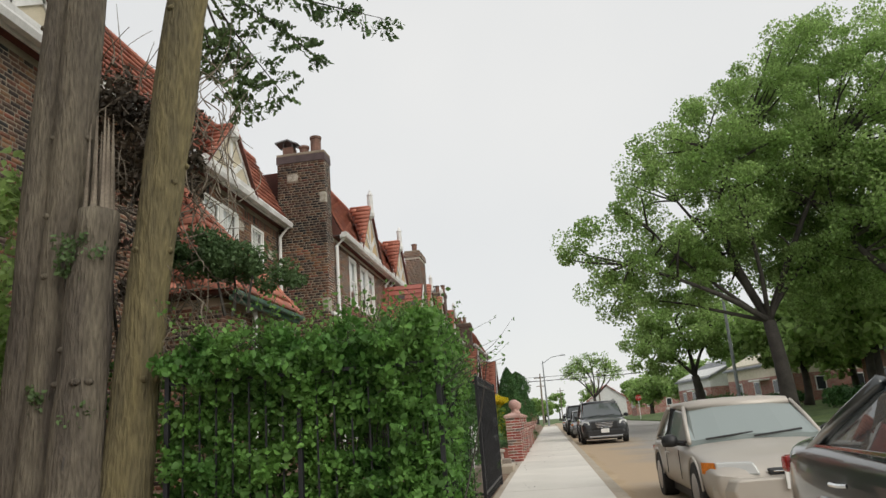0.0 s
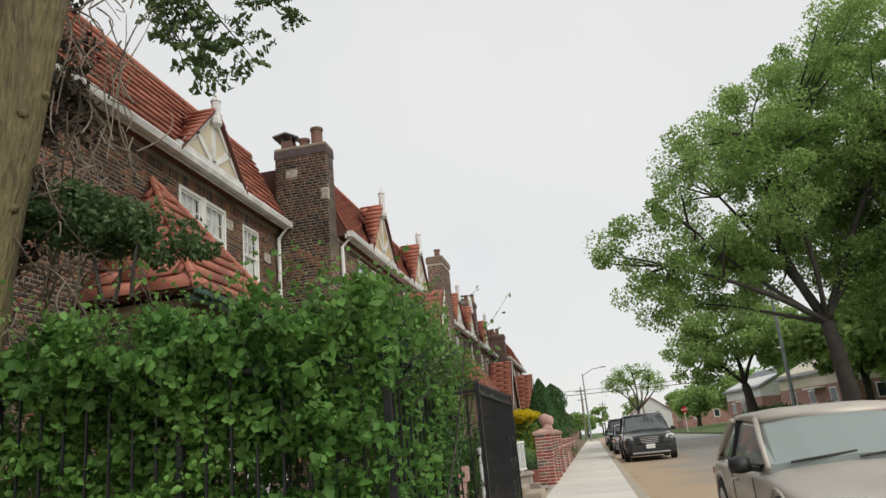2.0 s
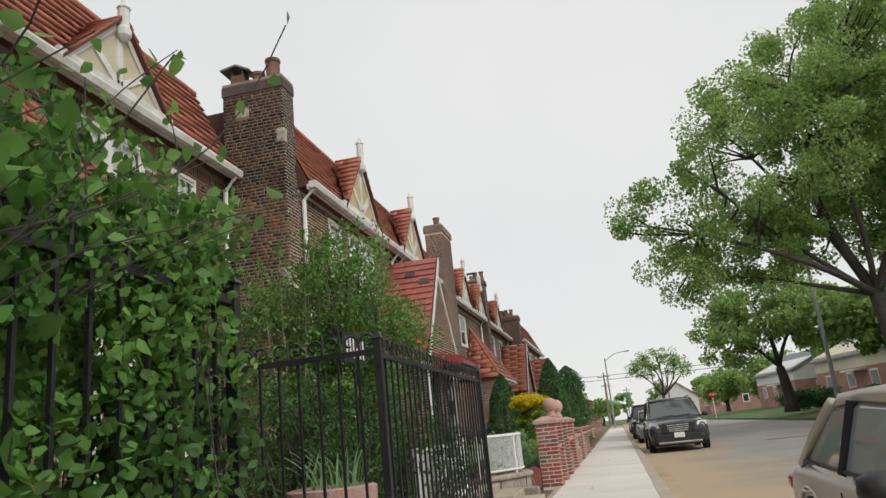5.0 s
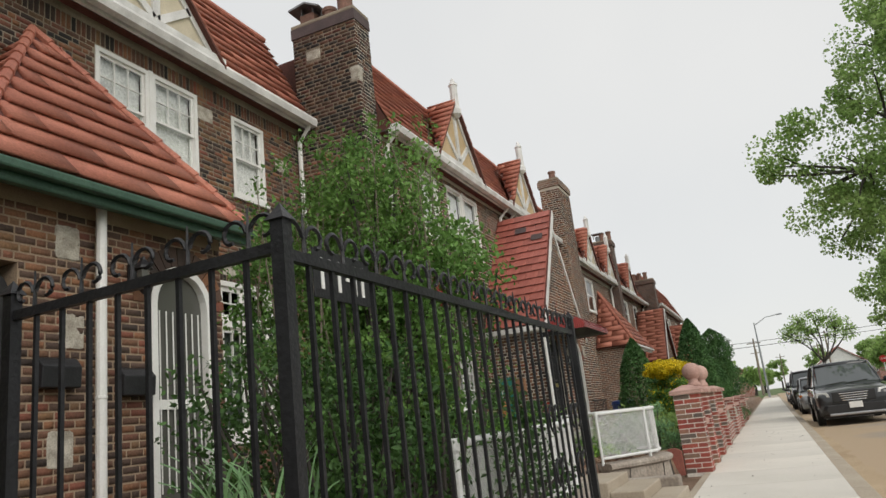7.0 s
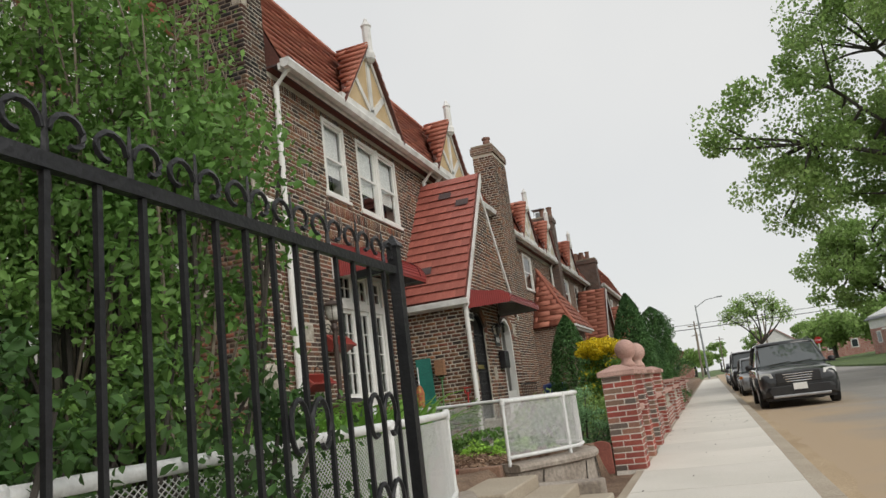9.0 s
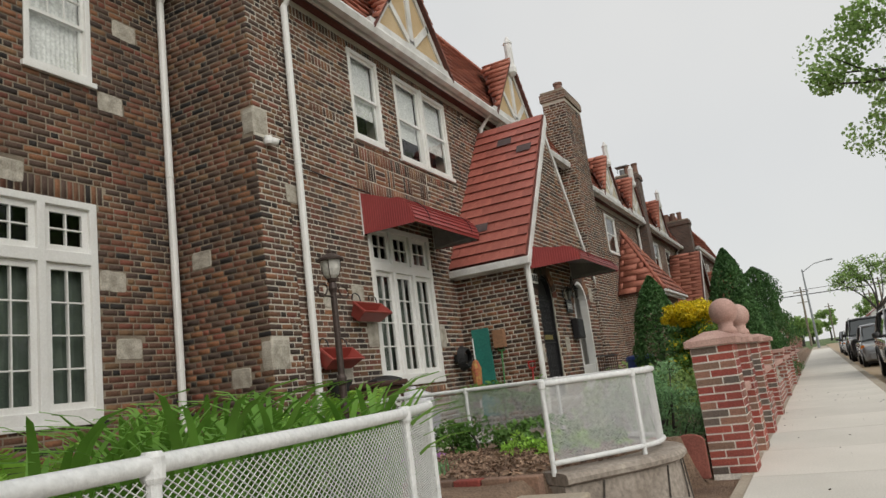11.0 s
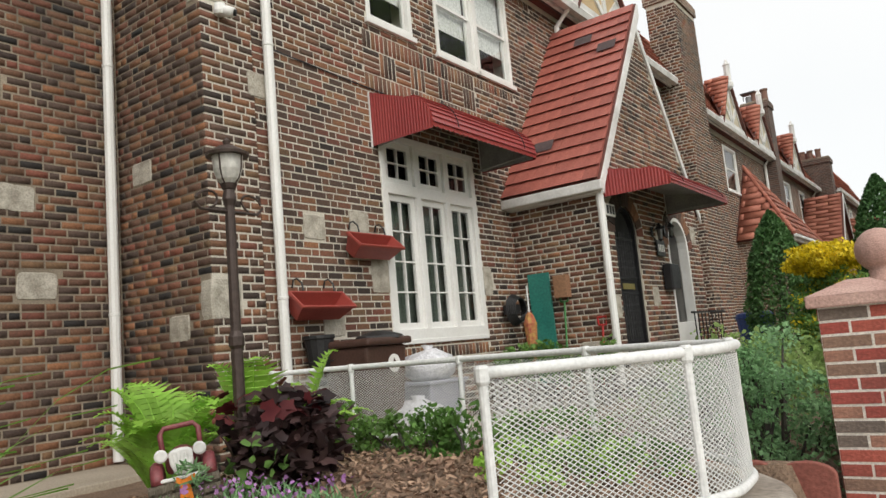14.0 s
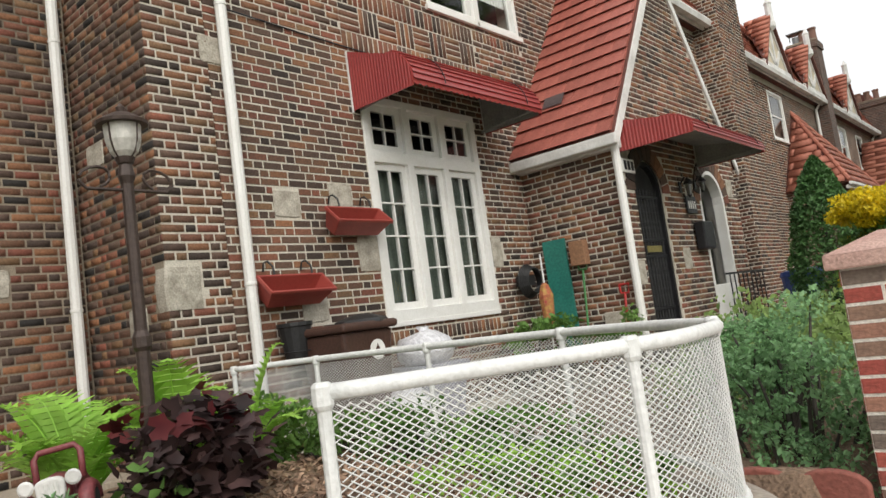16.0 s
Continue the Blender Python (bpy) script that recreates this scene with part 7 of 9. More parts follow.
def fern(c, n, ln, label):
    """A shuttlecock of broad fronds, each with close-set toothed pinnae."""
    t = thing("fern", label, "fern", "ferns")
    for k in range(n):
        a = 6.28 * k / n + RNG.normal() * 0.25
        d = Vector((math.cos(a), math.sin(a), 0))
        sd = Vector((-d.y, d.x, 0))
        L = ln * (0.75 + 0.35 * RNG.random())
        young, twist = RNG.random(), RNG.normal() * 0.15
        L *= 0.75 + 0.35 * young
        arch = 0.78 - 0.55 * young + 0.12 * RNG.random()
        m = 22
        v, f = [], []

        def rib(q):
            return Vector(c) + d * L * arch * (0.3 * q + 0.7 * q ** 1.8) + sd * L * twist * q * q + Vector((0, 0, L * (1.12 * q - (0.12 + 0.35 * arch) * q ** 2.5 - 0.16 * q ** 6)))
        for i in range(2, m):
            q = i / m
            p, p2 = rib(q), rib(q + 1 / m)
            fw = (p2 - p)
            wl = L * 0.2 * min(1.0, (1 - q) * 2.6 + 0.08) * min(1.0, q * 2.5 + 0.15) * (0.9 + 0.2 * RNG.random())
            up = sd.cross(fw).normalized()
            for s in (-1, 1):
                b = len(v)
                e = sd * s
                v += [tuple(p - fw * 0.42), tuple(p + e * wl * 0.5 - fw * 0.25 + up * wl * 0.10), tuple(p + e * wl + fw * 0.75 - up * wl * 0.12), tuple(p + e * wl * 0.5 + fw * 0.72 + up * wl * 0.10), tuple(p + fw * 0.42)]
                f += [(b, b + 1, b + 3, b + 4), (b + 1, b + 2, b + 3, b + 3)]
        v2, f2 = np.array(v), [q if q[2] != q[3] else q[:3] for q in f]
        g = Geo()
        g.v, g.f = [tuple(q) for q in v2], f2
        g.tube([rib(q) for q in np.linspace(0, 0.95, 9)], [0.007 - 0.005 * q for q in np.linspace(0, 1, 9)], 4)
        part("frond", g, M_FERN, t)


for c, L in (((-4.3, 17.35, 0.33), 0.84), ((-4.12, 17.84, 0.33), 0.9), ((-4.65, 17.45, 0.33), 0.66), ((-4.2, 18.25, 0.33), 0.85), ((-2.7, 13.4, 0.4), 0.7), ((-3.0, 13.9, 0.4), 0.7), ((-3.4, 14.3, 0.4), 0.7)):
    fern(c, 17, L, "bright green fern clump beside brick wall")
t = shrub("dark purple coral bells with lobed leaves", [((-3.6, 17.62, 0.62), (0.24, 0.26, 0.18))], 40, 8, 0.09, 0.05, M_HEUCH, name="purple_plant", base=0.38, wide=0.9, flat=0.5)
lobed_leaves("purple_leaves", ellipsoid_points((-3.6, 17.62, 0.65), (0.34, 0.38, 0.27), 360, 0.35), 0.118, M_HEUCH, t, kind="stuff")
lobed_leaves("red_leaves", ellipsoid_points((-3.64, 17.56, 0.84), (0.30, 0.34, 0.14), 40, 0.6), 0.115, M_HEUCHRED, t, "dark red upper leaves", kind="stuff")
leaves("green_leaves", ellipsoid_points((-3.5, 17.34, 0.58), (0.22, 0.16, 0.14), 26, 0.7), 0.06, M_PRIVET, t, "a few green lower leaves", kind="stuff", wide=0.8, flat=0.5)
t = blades("low violet phlox with fine grassy leaves", (-3.2, 17.1, 0.37), 320, 0.12, 0.06, M_HERB, name="phlox", w=0.006, area=(0.9, 0.5))
leaves("flower", np.stack([-3.2 + (RNG.random(150) - 0.5) * 0.8, 17.1 + (RNG.random(150) - 0.5) * 0.45, 0.48 + RNG.random(150) * 0.06], axis=1), 0.021, M_FLOWER, t, kind="stuff", wide=1.0)
shrub("low leafy green perennials in a mulch bed", [((-3.3, 18.75, 0.5), (0.35, 0.2, 0.2)), ((-2.7, 18.65, 0.48), (0.35, 0.2, 0.16)), ((-1.95, 18.2, 0.46), (0.4, 0.3, 0.12)), ((-4.3, 18.6, 0.55), (0.3, 0.2, 0.25))], 44, 50, 0.11, 0.05, M_PRIVET, name="perennials", base=0.38)
shrub("low leafy green perennials along a white fence", [((-2.6, 18.72, 0.46), (0.5, 0.16, 0.16)), ((-3.6, 18.78, 0.48), (0.5, 0.16, 0.2)), ((-4.3, 18.7, 0.5), (0.35, 0.16, 0.22)), ((-2.1, 18.45, 0.44), (0.3, 0.2, 0.12))], 70, 40, 0.09, 0.042, M_PRIVET, name="perennials", base=0.36, stems=20)
shrub("yellow-green low foliage in a mulch bed", [((-2.3, 18.25, 0.42), (0.6, 0.35, 0.09))], 24, 40, 0.09, 0.04, M_FERN, name="perennials", base=0.38)
shrub("blue-green rue bush beside brick pier", [((-1.6, 19.85, 0.45), (0.38, 0.45, 0.36)), ((-1.65, 20.0, 0.85), (0.2, 0.22, 0.16)), ((-2.0, 20.4, 0.55), (0.42, 0.5, 0.3)), ((-1.45, 19.3, 0.22), (0.26, 0.26, 0.15))], 190, 56, 0.09, 0.032, M_HERB, base=0.1, stems=60)
shrub("green garden shrubs behind brick wall", [((-2.4, 21.5, 0.5), (0.8, 0.9, 0.35)), ((-2.2, 23.2, 0.5), (0.8, 0.9, 0.35))], 70, 80, 0.22, 0.06, M_OAK, base=0.2)
for x0 in (-5.1, -4.6, -4.1):
    shrub("small leafy plants along a brick house wall", [((x0, 22.6 + 0.3 * RNG.random(), 0.75), (0.22, 0.3, 0.25))], 14, 40, 0.12, 0.06, M_PRIVET, name="perennials", base=0.3)


def conifer(label, x, y, h, r, n, taper=0.35, ragged=0.1):
    t = thing("conifer", label, "conifer")
    part("trunk", Geo().tube([(x, y, 0), (x, y, h * 0.85)], [0.07, 0.02], 8), M_DARKBARK, t)
    z = RNG.random(n) ** 0.85
    prof = np.where(z < taper, 0.8 + 0.2 * z / taper, np.maximum(0.02, 1 - np.maximum(0, (z - taper) / (1 - taper)) ** 2.5) ** 0.8)
    a = RNG.random(n) * 6.28
    lump = np.array([1 + ragged * 2 * noise.noise(Vector((math.cos(q) * 2.2, math.sin(q) * 2.2, w * h * 2.2))) for q, w in zip(a, z)])
    rr = r * prof * lump * (0.72 + 0.3 * RNG.random(n))
    pts = np.stack([x + rr * np.cos(a), y + rr * np.sin(a), 0.1 + z * (h - 0.1)], axis=1)
    leaves("foliage", pts, 0.062, M_CONIFER, t, kind="stuff", wide=0.4)


conifer("dark green conical arborvitae beside brick porch", -2.75, 26.3, 2.6, 0.52, 15000, 0.2)
conifer("tall dark green arborvitae behind brick wall", -1.38, 26.6, 2.9, 0.45, 15000, 0.3)
conifer("small rounded arborvitae behind brick wall", -1.3, 30.6, 2.1, 0.42, 9000, 0.45)
conifer("dark green yew with ragged top behind brick wall", -1.35, 34.0, 3.2, 0.62, 16000, 0.5, 0.45)
conifer("dark green yew with ragged top behind brick wall", -1.4, 37.0, 3.1, 0.62, 11000, 0.5, 0.45)
yb = thing("yellow_bush", "clipped green bush with bright yellow top growth", "shrub")
p1, _ = clumped([((-1.85, 24.6, 0.95), (0.5, 0.5, 0.65))], 120, 70, 0.14)
p2, _ = clumped([((-1.85, 24.6, 1.68), (0.46, 0.5, 0.17))], 130, 80, 0.1)
p2 = np.concatenate([p2, p1[::5]])
leaves("foliage", p1, 0.05, M_PRIVET, yb, kind="stuff")
leaves("yellow_growth", p2, 0.05, M_YELLOW, yb, "bright yellow young leaves", kind="stuff")
part("stem", Geo().tube([(-1.85, 24.6, 0), (-1.85, 24.6, 1.0)], 0.04, 7), M_DARKBARK, yb)
for x, y, w, h in ((13.2, 62, 1.6, 0.9), (15.5, 66, 2.2, 1.0), (17.5, 58, 2.6, 0.9), (14.5, 72, 1.6, 1.1), (19, 50, 2.2, 0.8), (16.2, 44, 1.6, 0.7), (21, 38, 2.0, 0.9)):
    shrub("clipped green hedge bush on the far lawn", [((x, y, 0.7 + h * 0.4), (w * 0.55, w * 0.5, h * 0.6))], 40, 60, 0.4, 0.18, M_CONIFER, name="hedge_bush", base=0.4)


# ---- cars ----
def car_paint(name, c, metal=0.5, rough=0.28):
    m = mat(name, c, tuple(q * 1.12 for q in c), rough, 2.0, 200.0, 0.0, metal=metal, stain=0.03)
    m.node_tree.nodes["Principled BSDF"].inputs["Coat Weight"].default_value = 1.0 if rough < 0.3 else 0.25
    m.node_tree.nodes["Principled BSDF"].inputs["Coat Roughness"].default_value = 0.04 if rough < 0.3 else 0.2
    return m


M_TYRE = mat("tyre", (0.015, 0.015, 0.015), (0.03, 0.03, 0.03), 0.85)
M_RIM = mat("alloy", (0.35, 0.35, 0.36), (0.45, 0.45, 0.46), 0.35, metal=0.9)
# tints raised to paint in reflected sky; the pale one also a light interior
M_CARGLASS = glass_mat("car_glass", (0.07, 0.08, 0.082), 0.02)
M_CARGLASS.node_tree.nodes["Principled BSDF"].inputs["Specular IOR Level"].default_value = 1.0
M_SKYGLASS = glass_mat("sky_pale_car_glass", (0.26, 0.30, 0.29), 0.03)
M_LAMP = glass_mat("headlamp", (0.5, 0.5, 0.48), 0.08)
M_RED = mat("red_lens", (0.35, 0.02, 0.02), (0.4, 0.03, 0.03), 0.2)
M_ORANGE = mat("orange_lens", (0.75, 0.20, 0.03), (0.8, 0.25, 0.04), 0.2)
M_CHROME = mat("chrome", (0.7, 0.7, 0.7), (0.75, 0.75, 0.75), 0.12, metal=1.0, bump=0)
M_BLACKTRIM = mat("black_trim", (0.015, 0.015, 0.016), (0.025, 0.025, 0.026), 0.5)


def loft(sections):
    """Closed mirrored sections of half-profiles (x, z) at stations along y."""
    g = Geo()
    k = len(sections[0][1]) * 2
    for y, half in sections:
        g.v += [(x, y, z) for x, z in half] + [(-x, y, z) for x, z in reversed(half)]
    for i in range(len(sections) - 1):
        g.f += [(i * k + j, i * k + (j + 1) % k, (i + 1) * k + (j + 1) % k, (i + 1) * k + j) for j in range(k)]
    g.f += [tuple(range(k)), tuple((len(sections) - 1) * k + j for j in range(k))]
    return g


def car(label, x, y, z, L, W, H, paint, belt, hood, tail, ws, roof0, roof1, rs, suv=False, category="car", turn=0.0, chrome_belt=False, glass=None):
    """A car with its nose at y and its tail at y + L. belt, hood, tail: heights; ws, roof0, roof1, rs: stations of the cabin."""
    c = thing("car" if not suv else "suv", label, category, "parked cars")
    w = W / 2
    gc = 0.18 if not suv else 0.24

    def sec(s, top, f):
        ww = w * f
        return (s, [(ww * 0.86, gc), (ww * 0.97, gc + 0.12), (ww, gc + 0.32), (ww * 0.985, top - 0.12 if top - 0.12 > gc + 0.36 else gc + 0.36), (ww * 0.93, top - 0.03), (ww * 0.7, top + 0.01), (0.001, top + 0.03)])
    st = [sec(0.0, hood - 0.26, 0.86), sec(0.06, hood - 0.16, 0.93), sec(0.22, hood - 0.09, 0.975), sec(0.6, hood - 0.03, 0.99), sec(ws, hood + 0.04, 1.0), sec((ws + rs) / 2, belt, 1.0), sec(rs, max(tail, belt - 0.03) if suv else tail, 1.0), sec(L - 0.3, tail, 0.97), sec(L - 0.07, tail - 0.04, 0.92), sec(L, tail - 0.25, 0.85)]
    body = part("body", loft(st), paint, c, smooth=True)
    sb = body.modifiers.new("round", "SUBSURF")
    sb.levels = sb.render_levels = 2

    def cab(s, zt, f, fb):
        return (s, [(w * fb, belt - 0.06), (w * fb * 0.995, belt), (w * (f + (fb - f) * 0.15), belt + (zt - belt) * 0.8), (w * f * 0.92, zt - 0.015), (w * f * 0.5, zt + 0.015), (0.001, zt + 0.02)])
    zl = belt + 0.02
    g = loft([(ws, cab(ws, zl, 0.86, 0.88)[1]), (roof0, cab(roof0, H - 0.03, 0.76, 0.92)[1]), ((roof0 + roof1) / 2, cab(0, H, 0.77, 0.93)[1]), (roof1, cab(roof1, H - 0.03, 0.76, 0.92)[1]), (rs, cab(rs, zl + (0.03 if not suv else 0.1), 0.84, 0.88)[1])])
    part("glass", g, glass or M_CARGLASS, c, "reflecting car windows")
    r = loft([(roof0 - 0.08, [(w * 0.72, H - 0.09), (w * 0.71, H - 0.04), (w * 0.4, H - 0.015), (0.001, H - 0.01)]), (roof0 + 0.1, [(w * 0.785, H - 0.07), (w * 0.75, H - 0.0), (w * 0.4, H + 0.03), (0.001, H + 0.035)]), ((roof0 + roof1) / 2, [(w * 0.79, H - 0.05), (w * 0.755, H + 0.012), (w * 0.4, H + 0.04), (0.001, H + 0.045)]), (roof1 - 0.1, [(w * 0.785, H - 0.07), (w * 0.75, H - 0.0), (w * 0.4, H + 0.03), (0.001, H + 0.035)]), (roof1 + 0.06, [(w * 0.72, H - 0.09), (w * 0.71, H - 0.04), (w * 0.4, H - 0.015), (0.001, H - 0.01)])])
    part("roof", r, paint, c, smooth=True)
    for s in (-1, 1):
        def pil(a, b, ra):
            part("pillar", Geo().tube([a, ((a[0] * 0.45 + b[0] * 0.55) + s * 0.012, (a[1] + b[1]) / 2, (a[2] + b[2]) / 2 + 0.01), b], ra, 6), paint, c, smooth=True)
        pil((s * w * 0.88, ws - 0.02, belt - 0.02), (s * w * 0.765, roof0, H - 0.05), 0.027)
        pil((s * w * 0.89, rs + 0.02, belt - 0.02), (s * w * 0.765, roof1, H - 0.05), 0.04)
        part("side_pillar", Geo().tube([(s * w * 0.93, (roof0 + roof1) / 2 + 0.15, belt - 0.02), (s * w * 0.785, (roof0 + roof1) / 2 + 0.1, H - 0.05)], 0.035, 6), M_BLACKTRIM, c)
        part("belt_trim", Geo().tube([(s * w * 0.895, ws + 0.1, belt + 0.0), (s * w * 0.935, (ws + rs) / 2, belt + 0.0), (s * w * 0.9, rs - 0.05, belt + 0.01)], 0.013, 5), M_CHROME if chrome_belt else M_BLACKTRIM, c)
        mir = part("mirror", Geo().lathe((s * (w + 0.08), ws + 0.24, belt + 0.0), [(0.02, -0.06), (0.085, -0.05), (0.10, 0.0), (0.09, 0.06), (0.03, 0.09)], 12), M_BLACKTRIM, c, smooth=True)
        part("mirror_arm", Geo().tube([(s * (w + 0.06), ws + 0.24, belt - 0.01), (s * w * 0.9, ws + 0.2, belt - 0.03)], 0.03, 6), M_BLACKTRIM, mir)
        for yy in ((roof0 + roof1) / 2 + 0.05, (roof0 + roof1) / 2 - 0.95):
            part("door_seam", Geo().box((s * w * 1.0 - 0.006, yy - 0.004, gc + 0.2), (s * w * 1.0 + 0.002, yy + 0.004, belt - 0.1)), M_BLACKTRIM, c)
        for yy in ((roof0 + roof1) / 2 - 0.1, (roof0 + roof1) / 2 + 0.85):
            part("door_handle", Geo().tube([(s * (w - 0.005), yy - 0.09, belt - 0.16), (s * (w + 0.025), yy - 0.05, belt - 0.16), (s * (w + 0.025), yy + 0.05, belt - 0.16), (s * (w - 0.005), yy + 0.09, belt - 0.16)], 0.012, 6), M_CHROME if chrome_belt else paint, c)
        lamp_in, lamp_out = (0.42, 0.88) if not suv else (0.6, 0.95)
        zl_, zh_ = (hood - 0.225, hood - 0.105) if not suv else (hood - 0.26, hood - 0.13)
        pts = [(lamp_in, -0.015, zl_), (lamp_out, 0.12, zl_ - 0.005), (lamp_out, 0.19, zh_ + 0.005), (lamp_in + 0.05, 0.05, zh_), (lamp_in, 0.25, zl_), (lamp_out, 0.32, zl_), (lamp_out - 0.04, 0.4, zh_), (lamp_in + 0.05, 0.3, zh_)]
        hl = part("headlight", Geo().add([(s * w * a, b, c_) for a, b, c_ in pts], [(0, 1, 2, 3), (0, 1, 5, 4), (1, 2, 6, 5), (2, 3, 7, 6), (3, 0, 4, 7)]), M_LAMP, c, "clear headlight", bevel=0.02)
        if not suv:
            pts = [(0.885, 0.115, zl_), (0.99, 0.40, zl_ + 0.01), (0.985, 0.42, zh_), (0.885, 0.19, zh_ + 0.003), (0.8, 0.45, (zl_ + zh_) / 2)]
            part("indicator", Geo().add([(s * w * a, b, c_) for a, b, c_ in pts], [(0, 1, 2, 3), (0, 1, 4), (1, 2, 4), (2, 3, 4), (3, 0, 4)]), M_ORANGE, hl, "orange indicator lens")
        part("tail_light", Geo().box((s * w * 0.62 if s > 0 else -w * 0.93, L - 0.16, tail - 0.24), (s * w * 0.93 if s > 0 else -w * 0.62, L - 0.025, tail - 0.13)), M_RED, c, "red tail light", bevel=0.03)
        for yy in (0.82 if not suv else 0.92, L - (0.92 if not suv else 1.0)):
            rr = 0.31 if not suv else 0.37
            whl = part("wheel", Geo().add(*ring(s * (w - 0.2), s * (w + 0.005), yy, rr, rr)), M_TYRE, c, "black tyre", bevel=0.02)
            rim = Geo().add(*ring(s * (w - 0.05), s * (w + 0.008), yy, rr, rr * 0.62))
            part("rim", rim, M_RIM, whl)
            part("wheel_arch", Geo().tube([(s * (w * 0.995), yy + (rr + 0.05) * math.cos(a), rr + (rr + 0.05) * math.sin(a)) for a in np.linspace(0.1, 3.04, 14)], 0.03 if suv else 0.012, 5), M_BLACKTRIM if suv else paint, c)
    part("grille", Geo().box((-w * 0.34, -0.005, hood - 0.235), (w * 0.34, 0.08, hood - 0.17)) if not suv else Geo().box((-w * 0.55, -0.02, hood - 0.42), (w * 0.55, 0.08, hood - 0.14)), M_BLACKTRIM, c, bevel=0.02)
    for k in range(4 if suv else 1):
        bw, bz = w * (0.36 if not suv else 0.54 - 0.03 * k), hood - 0.2 - k * 0.06
        part("grille_bar", Geo().tube([(-bw, 0.02, bz), (-bw * 0.5, -0.028, bz), (bw * 0.5, -0.028, bz), (bw, 0.02, bz)], 0.012 if suv else 0.006, 6), M_CHROME, c)
    part("bumper", loft([(-0.06, [(w * 0.72, gc + 0.08), (w * 0.76, gc + 0.2), (w * 0.7, gc + 0.3), (0.001, gc + 0.31)]), (0.16, [(w * 0.95, gc + 0.02), (w * 0.97, gc + 0.2), (w * 0.93, gc + 0.32), (0.001, gc + 0.33)])]), paint if not suv else M_BLACKTRIM, c, smooth=False, bevel=0.02)
    if suv:
        part("skid_plate", Geo().box((-w * 0.7, -0.08, gc + 0.02), (w * 0.7, 0.0, gc + 0.09)), M_RIM, c, bevel=0.02)
        for s in (-1, 1):
            part("roof_rail", Geo().tube([(s * w * 0.72, roof0 + 0.2, H + 0.02), (s * w * 0.72, roof0 + 0.3, H + 0.06), (s * w * 0.72, roof1 - 0.2, H + 0.06), (s * w * 0.72, roof1 - 0.1, H + 0.02)], 0.016, 6), M_BLACKTRIM, c)
    part("number_plate", Geo().box((-0.16, -0.1, gc + 0.2), (0.16, -0.075, gc + 0.36)), M_WHITE, c, "white plate with plain bar")
    for s in (-0.3, 0.25):
        part("wiper", Geo().tube([(s - 0.25, ws - 0.03, belt + 0.015), (s + 0.05, ws - 0.01, belt + 0.04), (s + 0.3, ws + 0.03, belt + 0.06)], 0.011, 5), M_BLACKTRIM, c)
    part("underside", Geo().box((-w * 0.85, 0.2, gc - 0.05), (w * 0.85, L - 0.2, gc + 0.08)), M_BLACKTRIM, c)
    c.matrix_world = pose(x, y, z, 0, 0, turn)
    return c


def ring(x0, x1, y, z, r, n=22):
    v = [(x, y + r * math.cos(2 * math.pi * k / n), z + r * math.sin(2 * math.pi * k / n)) for x in (x0, x1) for k in range(n)]
    f = [(k, (k + 1) % n, n + (k + 1) % n, n + k) for k in range(n)] + [tuple(range(n)), tuple(range(n, 2 * n))]
    return v, f


P_SILVER = car_paint("champagne_paint", (0.44, 0.40, 0.35), 0.3, 0.5)
P_BLACK = car_paint("black_paint", (0.008, 0.009, 0.011), 0.0)
P_GREY = car_paint("grey_paint", (0.22, 0.23, 0.24), 0.5)
P_CHARCOAL = car_paint("charcoal_paint", (0.045, 0.05, 0.05), 0.35)
P_WHITE = car_paint("white_paint_car", (0.6, 0.61, 0.62), 0.1)
car("champagne compact sedan with chalky hood parked at the kerb", 2.32, 7.65, -0.2, 4.35, 1.68, 1.25, P_SILVER, 0.81, 0.74, 0.82, 1.42, 2.0, 3.15, 3.8, glass=M_SKYGLASS)
car("charcoal sedan with chrome window line parked at the kerb", 2.3, 0.5, -0.2, 4.75, 1.78, 1.3, P_CHARCOAL, 0.92, 0.86, 0.98, 1.35, 2.1, 3.35, 4.15, chrome_belt=True)
car("black sport utility vehicle with chrome grille parked at the kerb", 2.15, 30.6, ROAD_Z, 4.8, 1.92, 1.70, P_BLACK, 1.08, 1.03, 1.12, 1.15, 2.0, 3.9, 4.7, suv=True)
car("grey hatchback parked at the kerb", 2.0, 41.0, ROAD_Z, 4.4, 1.75, 1.45, P_GREY, 0.92, 0.86, 0.95, 1.1, 1.8, 3.3, 4.1)
car("dark pickup-like sport utility vehicle parked at the kerb", 2.0, 48.0, ROAD_Z, 5.0, 1.95, 1.85, P_BLACK, 1.15, 1.1, 1.15, 1.3, 1.9, 4.2, 4.8, suv=True)
car("white sedan parked at the kerb", 2.0, 60.0, ROAD_Z, 4.5, 1.78, 1.45, P_WHITE, 0.92, 0.86, 0.95, 1.1, 1.8, 3.3, 4.1)
car("dark sedan parked at the kerb", 2.0, 67.0, ROAD_Z, 4.5, 1.78, 1.45, P_GREY, 0.92, 0.86, 0.95, 1.1, 1.8, 3.3, 4.1)


